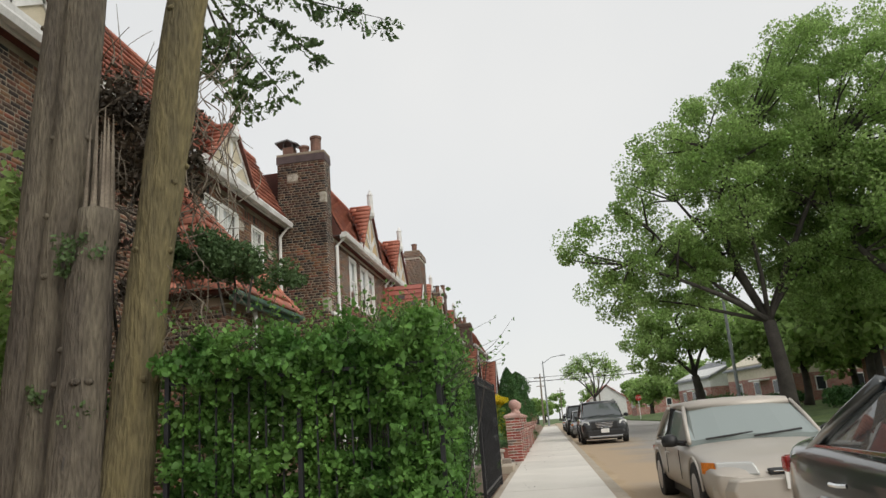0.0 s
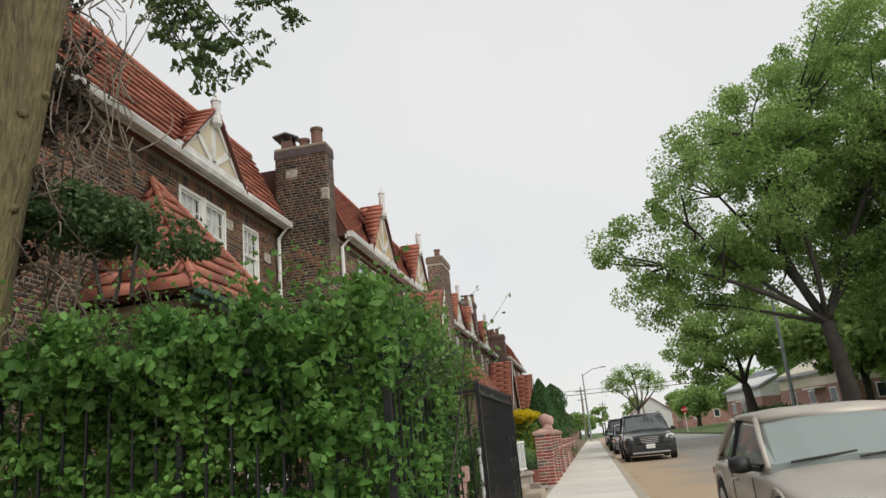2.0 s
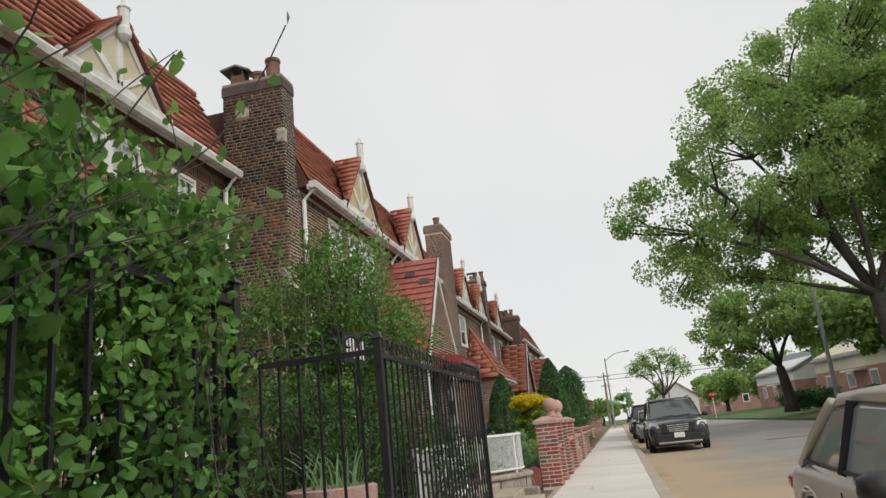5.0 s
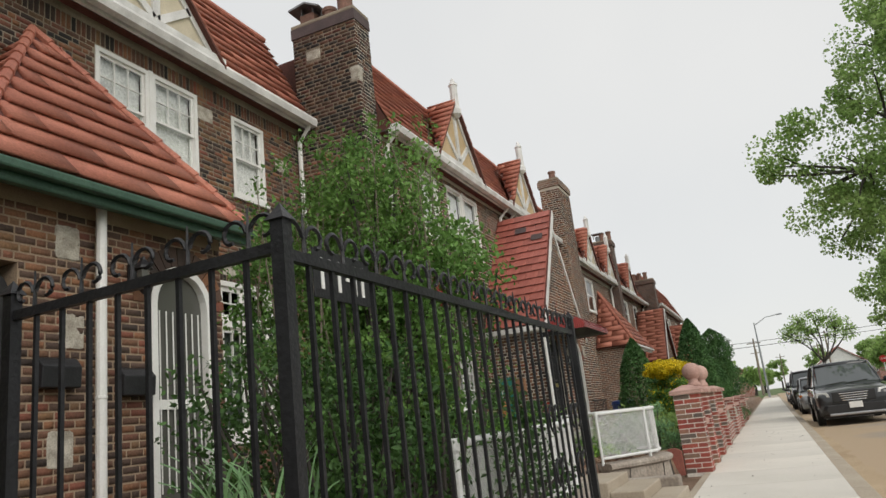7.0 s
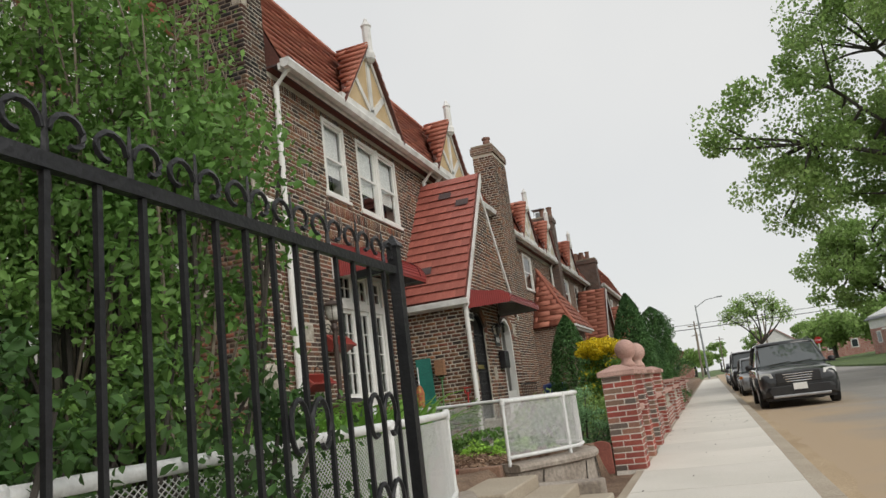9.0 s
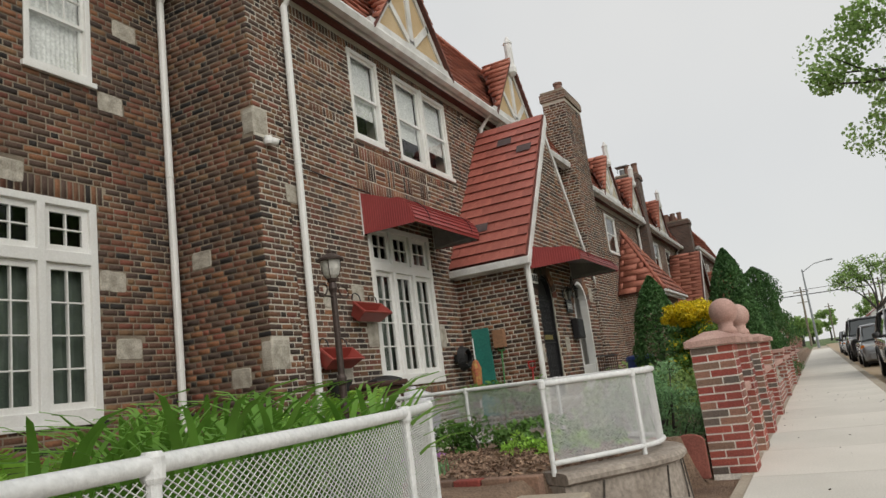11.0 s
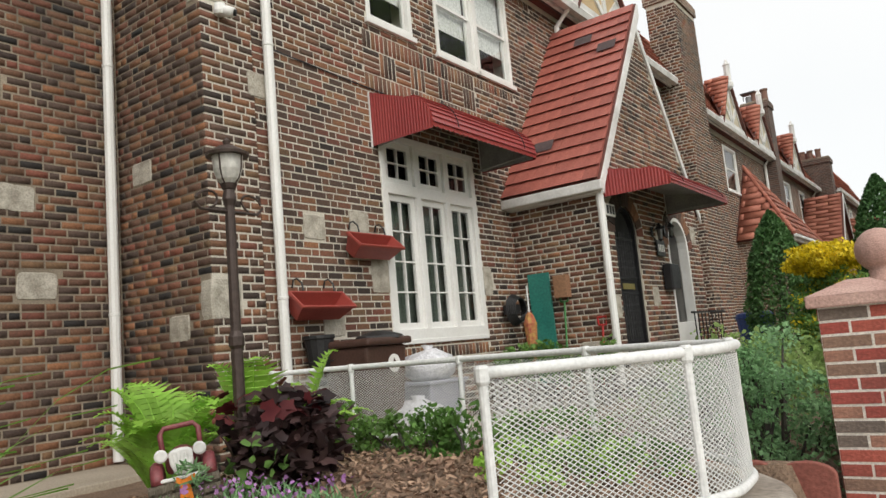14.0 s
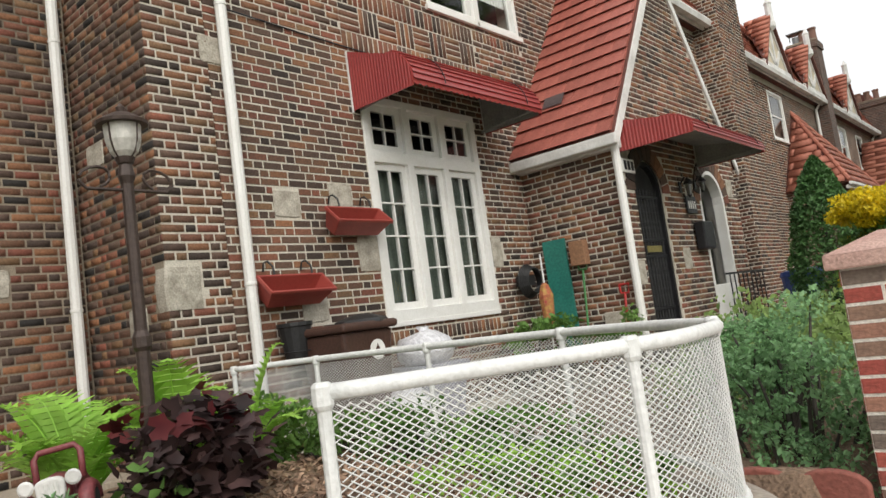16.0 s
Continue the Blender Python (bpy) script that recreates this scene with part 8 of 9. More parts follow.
# ---- garden and street furniture ----
lamp = thing("garden_lamp_post", "brown metal garden lamp post with frosted lantern", "lamp post")
LX, LY = -3.9, 17.55
M_BRONZE = mat("bronze_paint", (0.05, 0.035, 0.03), (0.08, 0.055, 0.045), 0.5, metal=0.3)
part("pole", Geo().lathe((LX, LY, 0.3), [(0.07, 0), (0.06, 0.1), (0.036, 0.14), (0.034, 0.85), (0.045, 0.87), (0.045, 0.92), (0.031, 0.95), (0.029, 1.68), (0.042, 1.72), (0.03, 1.785)], 12), M_BRONZE, lamp)
part("crossbar", Geo().tube([(LX, LY - 0.24, 1.99), (LX, LY - 0.2, 1.95), (LX, LY + 0.2, 1.95), (LX, LY + 0.24, 1.99)], 0.01, 6), M_BRONZE, lamp)
for s in (-1, 1):
    part("scroll", Geo().tube([(LX, LY + s * (0.05 + 0.09 * (1 - t / 8) * math.cos(t) + 0.09), 2.01 + 0.05 * math.sin(t)) for t in np.linspace(0, 4.5, 10)], 0.008, 5), M_BRONZE, lamp)
part("lantern_base", Geo().lathe((LX, LY, 2.07), [(0.02, 0), (0.04, 0.015), (0.05, 0.045)], 12), M_BRONZE, lamp)
part("lantern_glass", Geo().lathe((LX, LY, 2.112), [(0.04, 0), (0.066, 0.03), (0.084, 0.086), (0.09, 0.17)], 16), mat("frosted_glass", (0.45, 0.44, 0.40), (0.6, 0.58, 0.54), 0.3, 5.0, 30.0, 0.1), lamp, "pale frosted lantern glass")
for k in range(4):
    a = 2 * math.pi * k / 4 + 0.4
    part("lantern_bar", Geo().tube([(LX + r * math.cos(a), LY + r * math.sin(a), 2.112 + z) for r, z in ((0.042, 0), (0.068, 0.03), (0.086, 0.086), (0.092, 0.172))], 0.005, 4), M_BRONZE, lamp)
part("lantern_roof", Geo().lathe((LX, LY, 2.28), [(0.125, 0), (0.128, 0.016), (0.09, 0.04), (0.05, 0.062), (0.018, 0.07), (0.024, 0.095), (0.0, 0.12)], 16), M_BRONZE, lamp)

cart = thing("trash_cart", "brown plastic wheeled trash cart with black bag", "trash cart")
M_CART = mat("brown_plastic", (0.06, 0.03, 0.022), (0.08, 0.04, 0.03), 0.5)
cx, cy = -5.1, 19.9
part("bin", Geo().add([(cx - 0.22, cy - 0.22, 0.25), (cx + 0.22, cy - 0.22, 0.25), (cx + 0.22, cy + 0.22, 0.25), (cx - 0.22, cy + 0.22, 0.25), (cx - 0.28, cy - 0.28, 1.12), (cx + 0.28, cy - 0.28, 1.12), (cx + 0.28, cy + 0.28, 1.12), (cx - 0.28, cy + 0.28, 1.12)], [(0, 3, 2, 1), (4, 5, 6, 7), (0, 1, 5, 4), (1, 2, 6, 5), (2, 3, 7, 6), (3, 0, 4, 7)]), M_CART, cart, bevel=0.03)
part("lid", Geo().box((cx - 0.32, cy - 0.31, 1.12), (cx + 0.33, cy + 0.31, 1.19)), M_CART, cart, bevel=0.025)
part("bag", Geo().lathe((cx + 0.1, cy + 0.1, 1.18), [(0.24, 0), (0.22, 0.03), (0.1, 0.07), (0.02, 0.08)], 9), M_BLACKTRIM, cart, "black bin bag under the lid")
part("badge", Geo().add([(cx + 0.283, cy + 0.08 + 0.085 * math.cos(a), 0.95 + 0.085 * math.sin(a)) for a in np.linspace(0, 6.28, 17)[:-1]], [tuple(range(16))]), M_WHITE, cart, "round white badge")
part("badge_mark", Geo().add([(cx + 0.287, cy + 0.03, 0.91), (cx + 0.287, cy + 0.13, 0.91), (cx + 0.287, cy + 0.08, 1.0)], [(0, 1, 2)]), M_CART, cart)
for s in (-1, 1):
    part("wheel", Geo().add(*ring(cx - 0.30, cx - 0.25, cy + s * 0.2, 0.36, 0.11)), M_TYRE, cart)
pot = thing("hanging_pot", "dark blue-black pot in a wire holder on brick wall", "pot")
part("pot", Geo().lathe((-5.38, 19.6, 0.97), [(0.10, 0), (0.14, 0.25), (0.15, 0.26), (0.15, 0.29), (0.13, 0.29)], 14), M_BLACKTRIM, pot)
part("holder", Geo().tube([(-5.38 + 0.15 * math.cos(a), 19.6 + 0.15 * math.sin(a), 1.02) for a in np.linspace(0, 6.28, 15)], 0.006, 4).tube([(-5.53, 19.6, 1.2), (-5.53, 19.6, 1.0), (-5.4, 19.6, 0.94)], 0.006, 4), M_IRON, pot)
M_BAG = mat("white_plastic_bag", (0.62, 0.62, 0.66), (0.75, 0.75, 0.78), 0.4, 6.0, 30.0, 0.8, dist=0.03)
for bx, by, r, zz in ((-5.1, 20.85, 0.27, 0.73), (-4.75, 20.2, 0.25, 0.3)):
    bag = Geo().lathe((bx, by, zz), [(r * 0.6, 0), (r * 1.0, r * 0.2), (r * 1.08, r * 0.5), (r * 0.9, r * 0.85), (r * 0.5, r * 1.08), (r * 0.14, r * 1.15), (r * 0.22, r * 1.3)], 18)
    ob = tagged(link("rubbish_bag", bag, M_BAG, smooth=True), "crumpled white plastic bag by the house", "bag")
    d = ob.modifiers.new("crumple", "DISPLACE")
    tx = bpy.data.textures.get("crumple") or bpy.data.textures.new("crumple", "CLOUDS")
    tx.noise_scale = 0.12
    d.texture, d.strength = tx, 0.12
tub = thing("storage_tub", "grey-lavender plastic tub by the house wall", "tub")
M_TUB = mat("lavender_plastic", (0.30, 0.30, 0.37), (0.38, 0.38, 0.45), 0.5)
part("tub", Geo().add([(-5.12 + a * 0.21, 20.85 + b * 0.25, 0.2) for a, b in ((-1, -1), (1, -1), (1, 1), (-1, 1))] + [(-5.12 + a * 0.26, 20.85 + b * 0.31, 0.7) for a, b in ((-1, -1), (1, -1), (1, 1), (-1, 1))], [(0, 3, 2, 1), (4, 5, 6, 7), (0, 1, 5, 4), (1, 2, 6, 5), (2, 3, 7, 6), (3, 0, 4, 7)]), M_TUB, tub, bevel=0.03)
part("rim", Geo().box((-5.40, 20.52, 0.69), (-4.84, 21.18, 0.73)), M_TUB, tub, bevel=0.012)
board = tagged(link("green_board", Geo().add([(-5.3, 23.5, 0.45), (-4.98, 23.5, 0.45), (-5.05, 23.58, 1.92), (-5.37, 23.58, 1.92), (-5.3, 23.47, 0.45), (-4.98, 23.47, 0.45), (-5.05, 23.55, 1.92), (-5.37, 23.55, 1.92)], [(0, 1, 2, 3), (4, 5, 6, 7), (0, 1, 5, 4), (1, 2, 6, 5), (2, 3, 7, 6), (3, 0, 4, 7)]), mat("teal_plastic", (0.02, 0.16, 0.13), (0.03, 0.21, 0.17), 0.45)), "teal green plastic board leaning on porch wall", "board")
hose = thing("hose_reel", "coiled dark green garden hose on brick wall", "hose")
for k in range(6):
    part("coil", Geo().tube([(-5.42 + 0.02 * k, 23.2 + (0.2 - 0.01 * k) * math.cos(a), 1.45 + (0.2 - 0.01 * k) * math.sin(a)) for a in np.linspace(0, 6.28, 19)], 0.013, 5), M_BLACKTRIM, hose)
part("bracket", Geo().box((-5.53, 23.1, 1.4), (-5.38, 23.3, 1.52)), M_BLACKTRIM, hose)
for x, c, z in ((-4.85, (0.05, 0.2, 0.06), 1.5), (-4.35, (0.5, 0.03, 0.03), 1.15)):
    m = mat("tool_paint", c, tuple(q * 1.2 for q in c), 0.5)
    tl = thing("garden_tool", "long-handled garden tool leaning on brick wall", "tool")
    part("shaft", Geo().tube([(x, 23.42, 0.4), (x, 23.55, z)], 0.014, 6), m, tl)
    part("grip", Geo().tube([(x - 0.06, 23.55, z + 0.1), (x - 0.05, 23.55, z), (x + 0.05, 23.55, z), (x + 0.06, 23.55, z + 0.1), (x - 0.06, 23.55, z + 0.1)], 0.014, 6), m, tl)
umb = thing("folded_umbrella", "folded patterned red and yellow umbrella against wall", "umbrella")
part("cloth", Geo().lathe((-5.2, 23.2, 0.75), [(0.02, 0), (0.06, 0.1), (0.09, 0.5), (0.05, 0.62), (0.02, 0.65)], 9), mat("patterned_cloth", (0.35, 0.04, 0.05), (0.45, 0.3, 0.08), 0.8, 14.0, 30.0), umb)
part("shaft", Geo().tube([(-5.2, 23.2, 0.4), (-5.2, 23.2, 1.75)], 0.012, 6), M_PIPE, umb)
tagged(link("wall_box", Geo().box((-4.95, 23.46, 1.55), (-4.75, 23.59, 1.85)), mat("card_brown", (0.25, 0.13, 0.07), (0.3, 0.16, 0.09), 0.8), bevel=0.01), "brown utility box on porch side wall", "utility box")
tagged(link("meter_box", Geo().box((-4.62, 23.46, 0.75), (-4.42, 23.59, 0.95)), M_STONE, bevel=0.01), "pale grey utility box on porch side wall", "utility box")
cam_th = thing("security_camera", "white dome security camera on brick corner", "camera")
part("mount", Geo().lathe((-5.5, 18.78, 4.16), [(0.05, 0), (0.06, 0.03), (0.05, 0.1)], 12), M_WHITE, cam_th)
part("dome", Geo().tube([(-5.52, 18.78, 4.2), (-5.45, 18.82, 4.19), (-5.40, 18.85, 4.17)], [0.045, 0.052, 0.045], 12), M_WHITE, cam_th, smooth=True)
part("lens", Geo().tube([(-5.40, 18.85, 4.17), (-5.385, 18.865, 4.165)], 0.03, 10), M_DARK, cam_th)
rail = thing("porch_railing", "black iron porch railing beside steps", "railing")
for k in range(9):
    part("baluster", Geo().box((-3.607, 24.9 + k * 0.16 - 0.006, 0.35), (-3.593, 24.9 + k * 0.16 + 0.006, 1.2)), M_IRON, rail)
for z in (0.5, 1.2):
    part("bar", Geo().box((-3.615, 24.8, z), (-3.585, 26.3, z + 0.025)), M_IRON, rail)
tagged(link("blue_bin", Geo().lathe((-3.4, 27.3, 0.3), [(0.22, 0), (0.28, 0.75), (0.30, 0.78), (0.28, 0.84), (0.1, 0.88)], 16), mat("blue_plastic", (0.02, 0.05, 0.2), (0.03, 0.07, 0.26), 0.45)), "blue plastic bin by porch", "bin")
stool = tagged(link("step_stool", Geo().add([(-3.3, 26.3, 0.3), (-3.0, 26.3, 0.3), (-3.0, 26.6, 0.3), (-3.3, 26.6, 0.3), (-3.26, 26.34, 0.62), (-3.04, 26.34, 0.62), (-3.04, 26.56, 0.62), (-3.26, 26.56, 0.62)], [(0, 3, 2, 1), (4, 5, 6, 7), (0, 1, 5, 4), (1, 2, 6, 5), (2, 3, 7, 6), (3, 0, 4, 7)]), M_PIPE, bevel=0.02), "grey plastic step stool", "stool")
stp = tagged(new("porch_steps"), "grey stone porch steps", "steps")
for k, (x, z) in enumerate(((-2.95, 0.30), (-3.3, 0.45), (-3.65, 0.58))):
    part("tread", Geo().box((-4.2, 23.7, 0.0), (x, 27.4, z)), M_STONE, stp, bevel=0.012)

tagged(link("garden_path", Geo().box((-6.92, 14.7, 0.0), (-6.0, 18.5, 0.27)), M_KERB, bevel=0.01), "pale concrete path along the brick house", "path", kind="structure")

# toy car planter with a red carrying handle
toy = thing("toy_car", "faded red and white metal toy car planter among ferns", "toy car")
M_TOY = mat("faded_red_paint", (0.15, 0.035, 0.04), (0.24, 0.06, 0.065), 0.5, 9.0, 60.0, 0.3)
TOY = Matrix.Translation((-3.69, 17.05, 0.535)) @ Matrix.Rotation(radians(-36), 4, "Z") @ Matrix.Rotation(radians(7), 4, "X") @ Matrix.Scale(0.63, 4)


def toy_part(name, g, material, label="", **k):
    g.v = [tuple(TOY @ Vector(p)) for p in g.v]
    return part(name, g, material, toy, label, **k)


toy_part("body", Geo().prism([(-0.36, 0.05), (0.02, 0.05), (0.02, 0.2), (-0.1, 0.22), (-0.30, 0.2), (-0.37, 0.14)], "y", -0.13, 0.13), M_TOY, bevel=0.03)
toy_part("hood", Geo().tube([(-0.08, 0, 0.15), (0.04, 0, 0.15), (0.12, 0, 0.14)], [0.11, 0.105, 0.085], 14), M_TOY, smooth=True)
shield = [(0.0, 0.255), (0.06, 0.25), (0.09, 0.225), (0.085, 0.14), (0.06, 0.07), (0.03, 0.05), (-0.03, 0.05), (-0.06, 0.07), (-0.085, 0.14), (-0.09, 0.225), (-0.06, 0.25)]
toy_part("grille", Geo().prism(shield, "x", 0.09, 0.145), M_OLDWHITE, "chalky white radiator shell", bevel=0.012)
for k in range(5):
    toy_part("grille_bar", Geo().tube([(0.147, 0.024 * (k - 2), 0.09), (0.149, 0.026 * (k - 2), 0.22)], 0.0045, 5), M_OLDWHITE)
for s in (-1, 1):
    toy_part("headlight", Geo().tube([(0.04, s * 0.14, 0.22), (0.08, s * 0.14, 0.22), (0.12, s * 0.14, 0.22), (0.13, s * 0.14, 0.22)], [0.022, 0.038, 0.05, 0.036], 14), M_OLDWHITE, "white headlight")
    toy_part("fender", Geo().tube([(0.02 + 0.11 * math.cos(a), s * 0.19, 0.03 + 0.10 * math.sin(a)) for a in np.linspace(-0.1, 3.2, 10)], 0.05, 9), M_TOY, smooth=True)
    toy_part("wheel", Geo().tube([(0.02, s * 0.15, 0.06), (0.02, s * 0.155, 0.06), (0.02, s * 0.225, 0.06), (0.02, s * 0.23, 0.06)], [0.05, 0.08, 0.08, 0.05], 14), M_TYRE)
toy_part("window_frame", Geo().tube([(-0.10, -0.14, 0.18), (-0.14, -0.145, 0.36), (-0.15, -0.11, 0.40), (-0.15, 0.11, 0.40), (-0.14, 0.145, 0.36), (-0.10, 0.14, 0.18)], 0.022, 8), M_TOY, smooth=True)
for k in range(3):
    toy_part("log", Geo().tube([(0.15 + 0.015 * k, -0.26, -0.02 - 0.075 * k), (0.165 + 0.015 * k, 0.25, -0.015 - 0.075 * k)], 0.042, 9), M_BARK, "grey weathered log")
sprig = TOY @ Vector((0.2, 0.06, 0.05))
leaves("sprig", ellipsoid_points(tuple(sprig), (0.09, 0.08, 0.06), 70, 0.6), 0.075, M_HERB, toy, "blue-green artificial sprig", kind="stuff", wide=0.14)
toy_part("bumper", Geo().tube([(0.15, -0.2, 0.04), (0.18, 0, 0.04), (0.15, 0.2, 0.04)], 0.016, 7), M_OLDWHITE)
toy_part("orange_tag", Geo().prism([(-0.05, -0.13), (0.0, -0.1), (0.05, -0.14), (0.04, 0.0), (0.09, 0.02), (0.08, 0.06), (0.0, 0.03), (-0.05, 0.06), (-0.06, 0.02), (-0.03, 0.0)], "x", 0.225, 0.235), M_ORANGE)
pl = thing("bowl_planter", "terracotta tub planter with grassy plants behind iron fence", "planter")
part("bowl", Geo().lathe((-1.42, 9.95, 0.2), [(0.19, 0), (0.24, 0.45), (0.27, 0.46), (0.275, 0.6), (0.25, 0.61), (0.23, 0.52)], 20), M_CAP, pl, smooth=False)
blades("dry grassy plant in a bowl planter", (-1.42, 9.95, 0.72), 44, 0.3, 0.16, M_HERB, name="planter_grass", w=0.008, area=(0.3, 0.3))


# bark chips on the beds, and bits of leaf on the pavement
n = 5200
cx_, cy_ = -4.4 + 3.0 * RNG.random(n), 16.95 + 2.0 * RNG.random(n)
keep = (cx_ < np.interp(cy_, [16.9, 17.6, 18.2, 18.9], [-2.0, -1.5, -1.5, -2.4])) & (cy_ < 18.85)
chips = np.stack([cx_, cy_, 0.375 + 0.02 * RNG.random(n)], axis=1)[keep]
ob = leaves("bark_chips", chips, 0.05, mat("bark_chip", (0.17, 0.10, 0.07), (0.38, 0.26, 0.18), 0.95, 3.0, 20.0, 0.0, vary=0.5, by="island"), kind="stuff", flat=0.9, wide=0.35)
tagged(ob, "brown bark mulch chips on a planting bed", "mulch")
n = 70
litter = np.stack([-0.75 + 1.4 * RNG.random(n) ** 1.6, 4 + 26 * RNG.random(n), 0.004 + 0.003 * RNG.random(n)], axis=1)
ob = leaves("leaf_litter", litter, 0.026, bpy.data.materials["dry_leaf"], kind="stuff", flat=0.98, wide=0.4)
tagged(ob, "small dry leaves scattered on the pavement", "litter")


# ---- far street ----
def street_lamp(x, y, h, arm, label):
    t = thing("street_lamp", label, "street lamp")
    M = bpy.data.materials.get("grey_pole") or mat("grey_pole", (0.22, 0.24, 0.25), (0.30, 0.32, 0.33), 0.6, metal=0.3)
    part("pole", Geo().tube([(x, y, 0), (x, y, h * 0.5), (x, y, h)], [0.14, 0.11, 0.07], 10), M, t)
    part("arm", Geo().tube([(x, y, h - 0.3), (x + arm * 0.5, y, h + 0.45), (x + arm, y, h + 0.6)], 0.045, 7), M, t)
    part("lamp_head", Geo().box((x + arm - 0.1, y - 0.14, h + 0.52), (x + arm + 0.55, y + 0.14, h + 0.66)), M, t, bevel=0.04)


street_lamp(-0.2, 100, 8.6, 2.6, "grey steel street lamp with long curved arm")
street_lamp(13.3, 54, 12.0, -1.0, "grey steel lamp pole beside the far kerb")
stop = thing("stop_sign", "red octagonal stop sign on a steel post", "sign")
oc = [(11.6 + 0.4 * math.cos(math.pi / 8 + k * math.pi / 4), 2.7 + 0.4 * math.sin(math.pi / 8 + k * math.pi / 4)) for k in range(8)]
part("plate", Geo().prism(oc, "y", 98.0, 98.03), M_RED, stop)
part("post", Geo().box((11.56, 98.04, 0), (11.64, 98.1, 3.0)), M_PIPE, stop)
cu = bpy.data.curves.new("lettering", "FONT")
cu.body, cu.size, cu.align_x, cu.align_y, cu.extrude = "STOP", 0.3, "CENTER", "CENTER", 0.004
tmp = bpy.data.objects.new("lettering_source", cu)
scene.collection.objects.link(tmp)
bpy.context.view_layer.update()
lm = bpy.data.meshes.new_from_object(tmp.evaluated_get(bpy.context.evaluated_depsgraph_get()))
bpy.data.objects.remove(tmp)
lm.materials.clear()
lm.materials.append(M_WHITE)
lt = new("lettering", lm)
lt.parent = stop
lt.matrix_world = pose(11.6, 97.985, 2.7, 90, 0, 0)
for k, (x, y) in enumerate(((-1.2, 135), (-1.4, 170), (9.5, 140), (10.2, 175), (3.5, 210))):
    up = thing("utility_pole", "weathered wooden utility pole with cross arm", "utility pole", "utility poles")
    part("pole", Geo().tube([(x, y, 0), (x + 0.2, y, 9)], [0.16, 0.11], 8), M_DEAD, up)
    part("cross_arm", Geo().box((x - 0.9, y - 0.06, 8.2), (x + 1.2, y + 0.06, 8.35)), M_DEAD, up)
wires = thing("overhead_wire", "thin black overhead wires across the street", "wire")
for z, y in ((7.6, 112), (7.0, 112), (8.2, 135)):
    part("strand", Geo().tube([(-30 + 10 * k, y, z - 0.5 * math.sin(math.pi * k / 8)) for k in range(9)], 0.03, 4), M_IRON, wires)


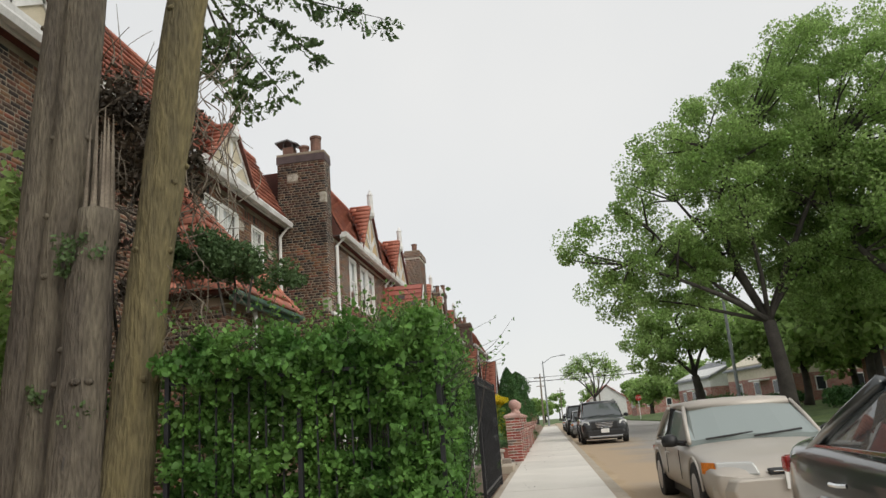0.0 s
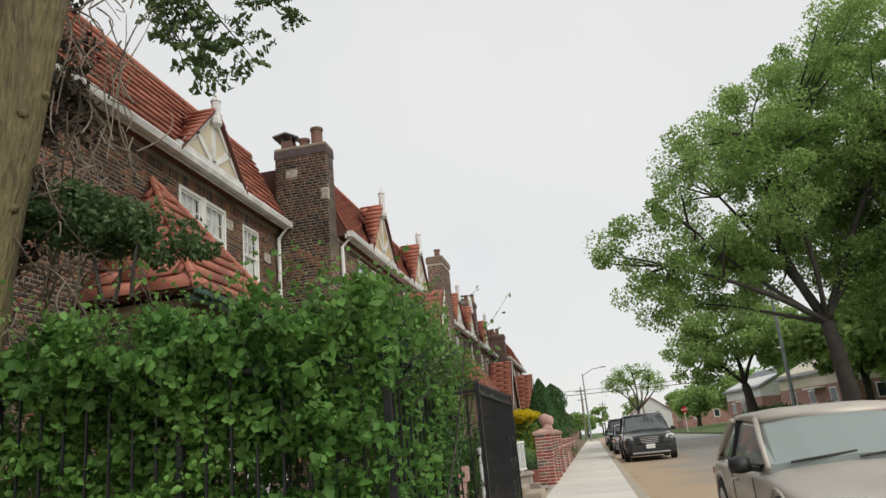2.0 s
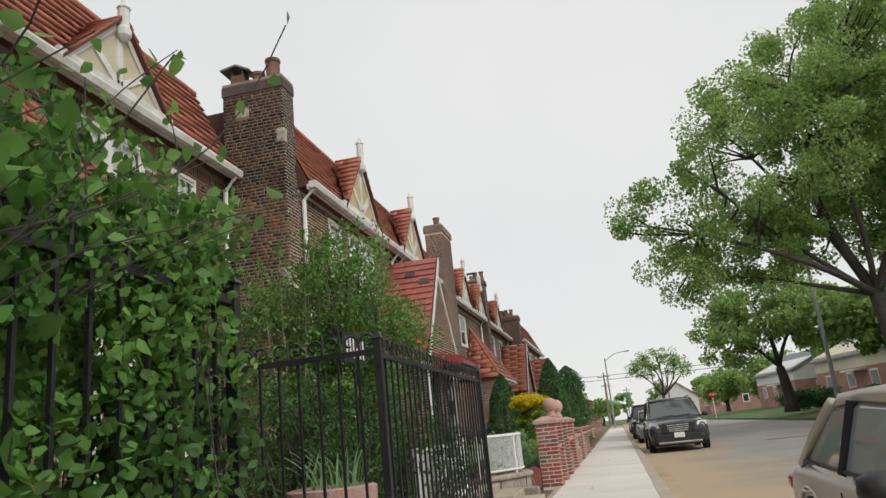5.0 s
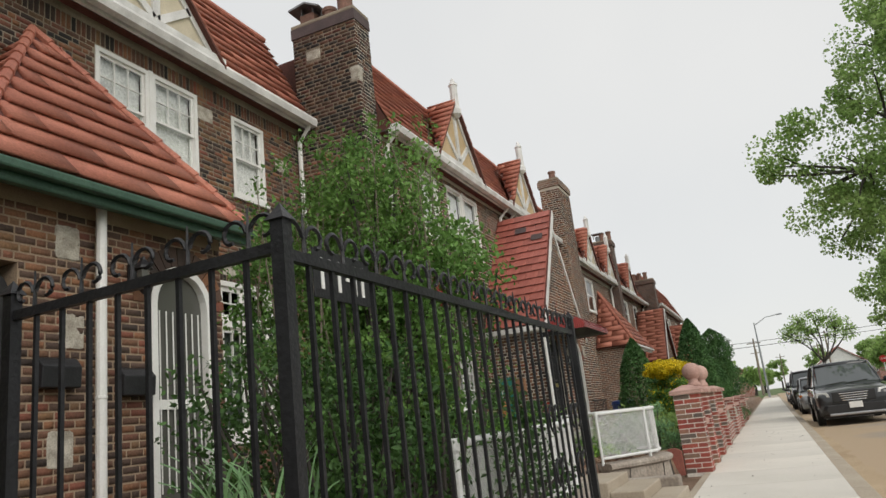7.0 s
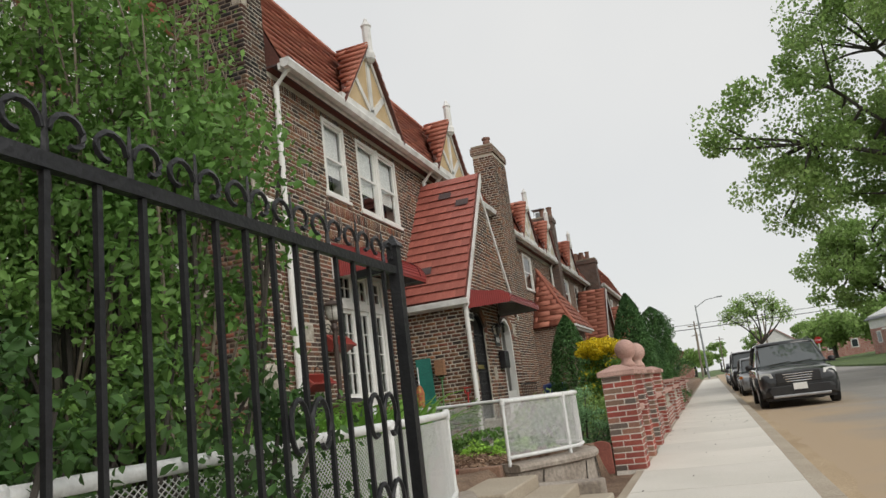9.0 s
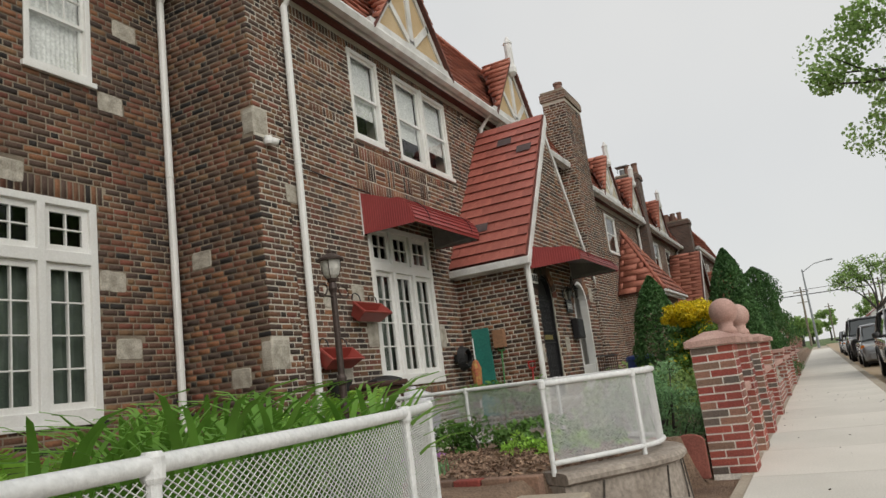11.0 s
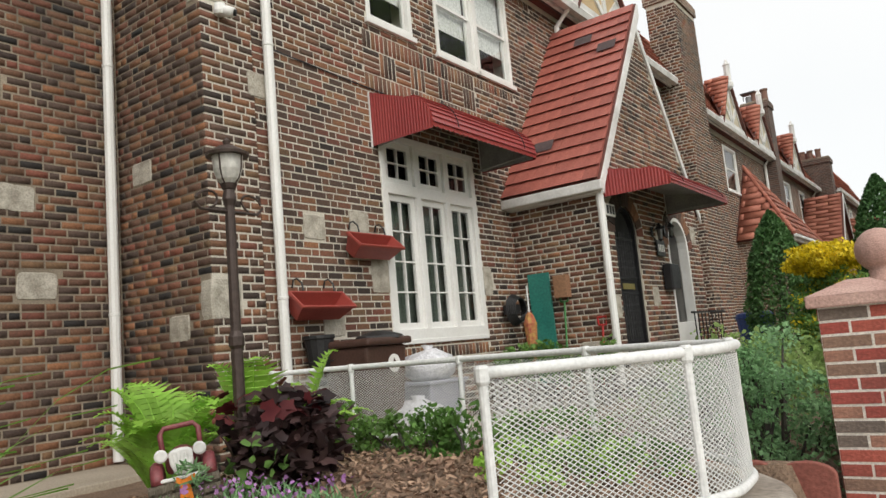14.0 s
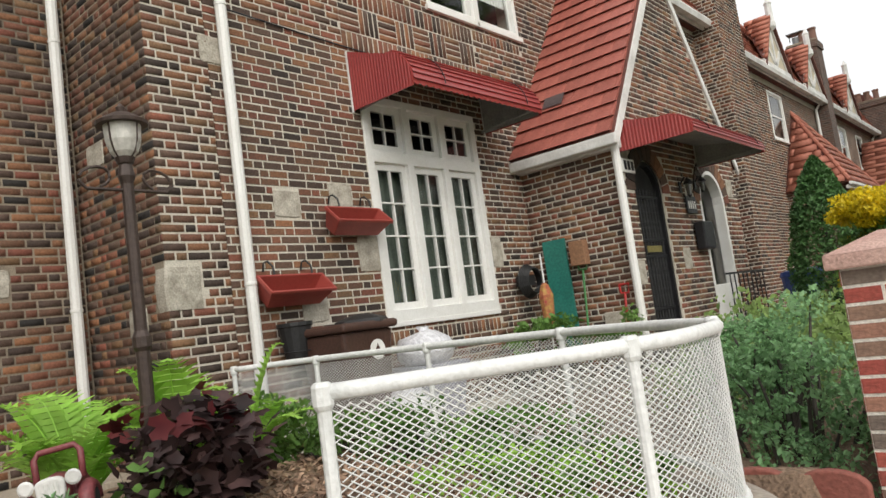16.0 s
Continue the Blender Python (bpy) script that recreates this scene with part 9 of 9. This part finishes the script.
def cottage(x, y, w, d, h, rz, wall, roofm, lower, label, turn=0):
    """A small house: walls, pitched roof, windows and door on the side that faces the street."""
    t = thing("house", label, "house", "houses across the street")
    z0 = 0.6
    part("wall", Geo().box((-d / 2, -w / 2, z0 - 0.8), (d / 2, w / 2, z0 + h)).prism([(-d / 2, z0 + h), (d / 2, z0 + h), (0, rz - 0.1)], "y", -w / 2, w / 2), wall, t)
    if lower:
        part("brick_base", Geo().box((-d / 2 - 0.03, -w / 2 - 0.03, z0 - 0.8), (d / 2 + 0.03, w / 2 + 0.03, z0 + 2.6)), lower, t)
    for s in (-1, 1):
        q = [Vector((s * (d / 2 + 0.35), -w / 2 - 0.3, z0 + h - 0.3)), Vector((0, -w / 2 - 0.3, rz)), Vector((0, w / 2 + 0.3, rz)), Vector((s * (d / 2 + 0.35), w / 2 + 0.3, z0 + h - 0.3))]
        part("roof", Geo().add(q + [p - Vector((0, 0, 0.15)) for p in q], [(0, 1, 2, 3), (4, 5, 6, 7), (0, 1, 5, 4), (1, 2, 6, 5), (2, 3, 7, 6), (3, 0, 4, 7)]), roofm, t)
    for zz in (z0 + 1.0, z0 + 3.4):
        if zz + 1.3 > z0 + h:
            continue
        for yy in (-w * 0.3, 0, w * 0.3):
            for xx, side in ((-d / 2, "x"), ):
                wn = part("window", Geo().box((xx - 0.08, yy - 0.6, zz), (xx - 0.035, yy + 0.6, zz + 1.3)), M_WHITE, t)
                part("pane", Geo().box((xx - 0.1, yy - 0.48, zz + 0.12), (xx - 0.085, yy + 0.48, zz + 1.18)), M_GLASS, wn)
    for xx in (-d * 0.2, d * 0.2):
        for zz in (z0 + 1.0, z0 + 3.4):
            if zz + 1.3 < z0 + h + 0.5:
                wn = part("window", Geo().box((xx - 0.5, -w / 2 - 0.08, zz), (xx + 0.5, -w / 2 - 0.035, zz + 1.3)), M_WHITE, t)
                part("pane", Geo().box((xx - 0.38, -w / 2 - 0.1, zz + 0.12), (xx + 0.38, -w / 2 - 0.085, zz + 1.18)), M_GLASS, wn)
    part("door_canopy", Geo().box((-d / 2 - 1.1, -1.1 - w * 0.12, z0 + 2.3), (-d / 2 - 0.05, 1.1 - w * 0.12, z0 + 2.45)), M_WHITE, t, bevel=0.03)
    t.matrix_world = pose(x, y, 0, 0, 0, turn)


M_CREAM = mat("cream_siding", (0.55, 0.50, 0.38), (0.62, 0.57, 0.45), 0.8)
M_SIDING = mat("white_siding", (0.62, 0.62, 0.60), (0.70, 0.70, 0.68), 0.8)
M_GREYROOF = mat("grey_shingle", (0.16, 0.17, 0.18), (0.24, 0.25, 0.26), 0.9)
M_REDROOF = mat("red_shingle", (0.28, 0.09, 0.07), (0.36, 0.13, 0.1), 0.9)
M_REDBRICK = far_brick_mat("red_far_brick", (0.26, 0.08, 0.06), (0.34, 0.12, 0.09), (0.4, 0.34, 0.3))
cottage(24.5, 75, 12, 9, 4.0, 6.6, M_CREAM, M_GREYROOF, M_REDBRICK, "cream and red brick house with grey roof across the street", 12)
cottage(23, 98, 11, 9, 4.0, 6.6, M_SIDING, M_GREYROOF, M_REDBRICK, "white sided house with grey roof across the street", 10)
cottage(31, 58, 12, 9, 4.0, 6.5, M_REDBRICK, M_GREYROOF, None, "red brick house behind trees across the street", 12)
cottage(11.5, 150, 7, 7, 3.4, 6.6, M_SIDING, M_REDROOF, None, "white gabled house with red roof down the street", 0)
cottage(19, 135, 8, 8, 3.6, 6.6, M_SIDING, M_GREYROOF, M_REDBRICK, "grey roofed house down the street", 0)
cottage(15, 190, 12, 10, 4.0, 7, M_REDBRICK, M_REDROOF, None, "red brick house at the end of the street", 0)
cottage(-8, 170, 12, 10, 4.0, 7, M_REDBRICK, M_REDROOF, None, "red brick house at the end of the row", 0)
bar = thing("road_barrier", "orange and white striped barrier on the far lawn", "barrier")
part("plank", Geo().box((13.6, 66, 0.75), (17.2, 66.05, 0.95)), M_WHITE, bar)
for x in (13.6, 15.0, 16.8):
    part("stripe", Geo().box((x, 65.985, 0.74), (x + 0.5, 66.065, 0.96)), M_ORANGE, bar)
    part("leg", Geo().box((x + 0.1, 65.99, 0.1), (x + 0.2, 66.06, 0.76)), M_WHITE, bar)
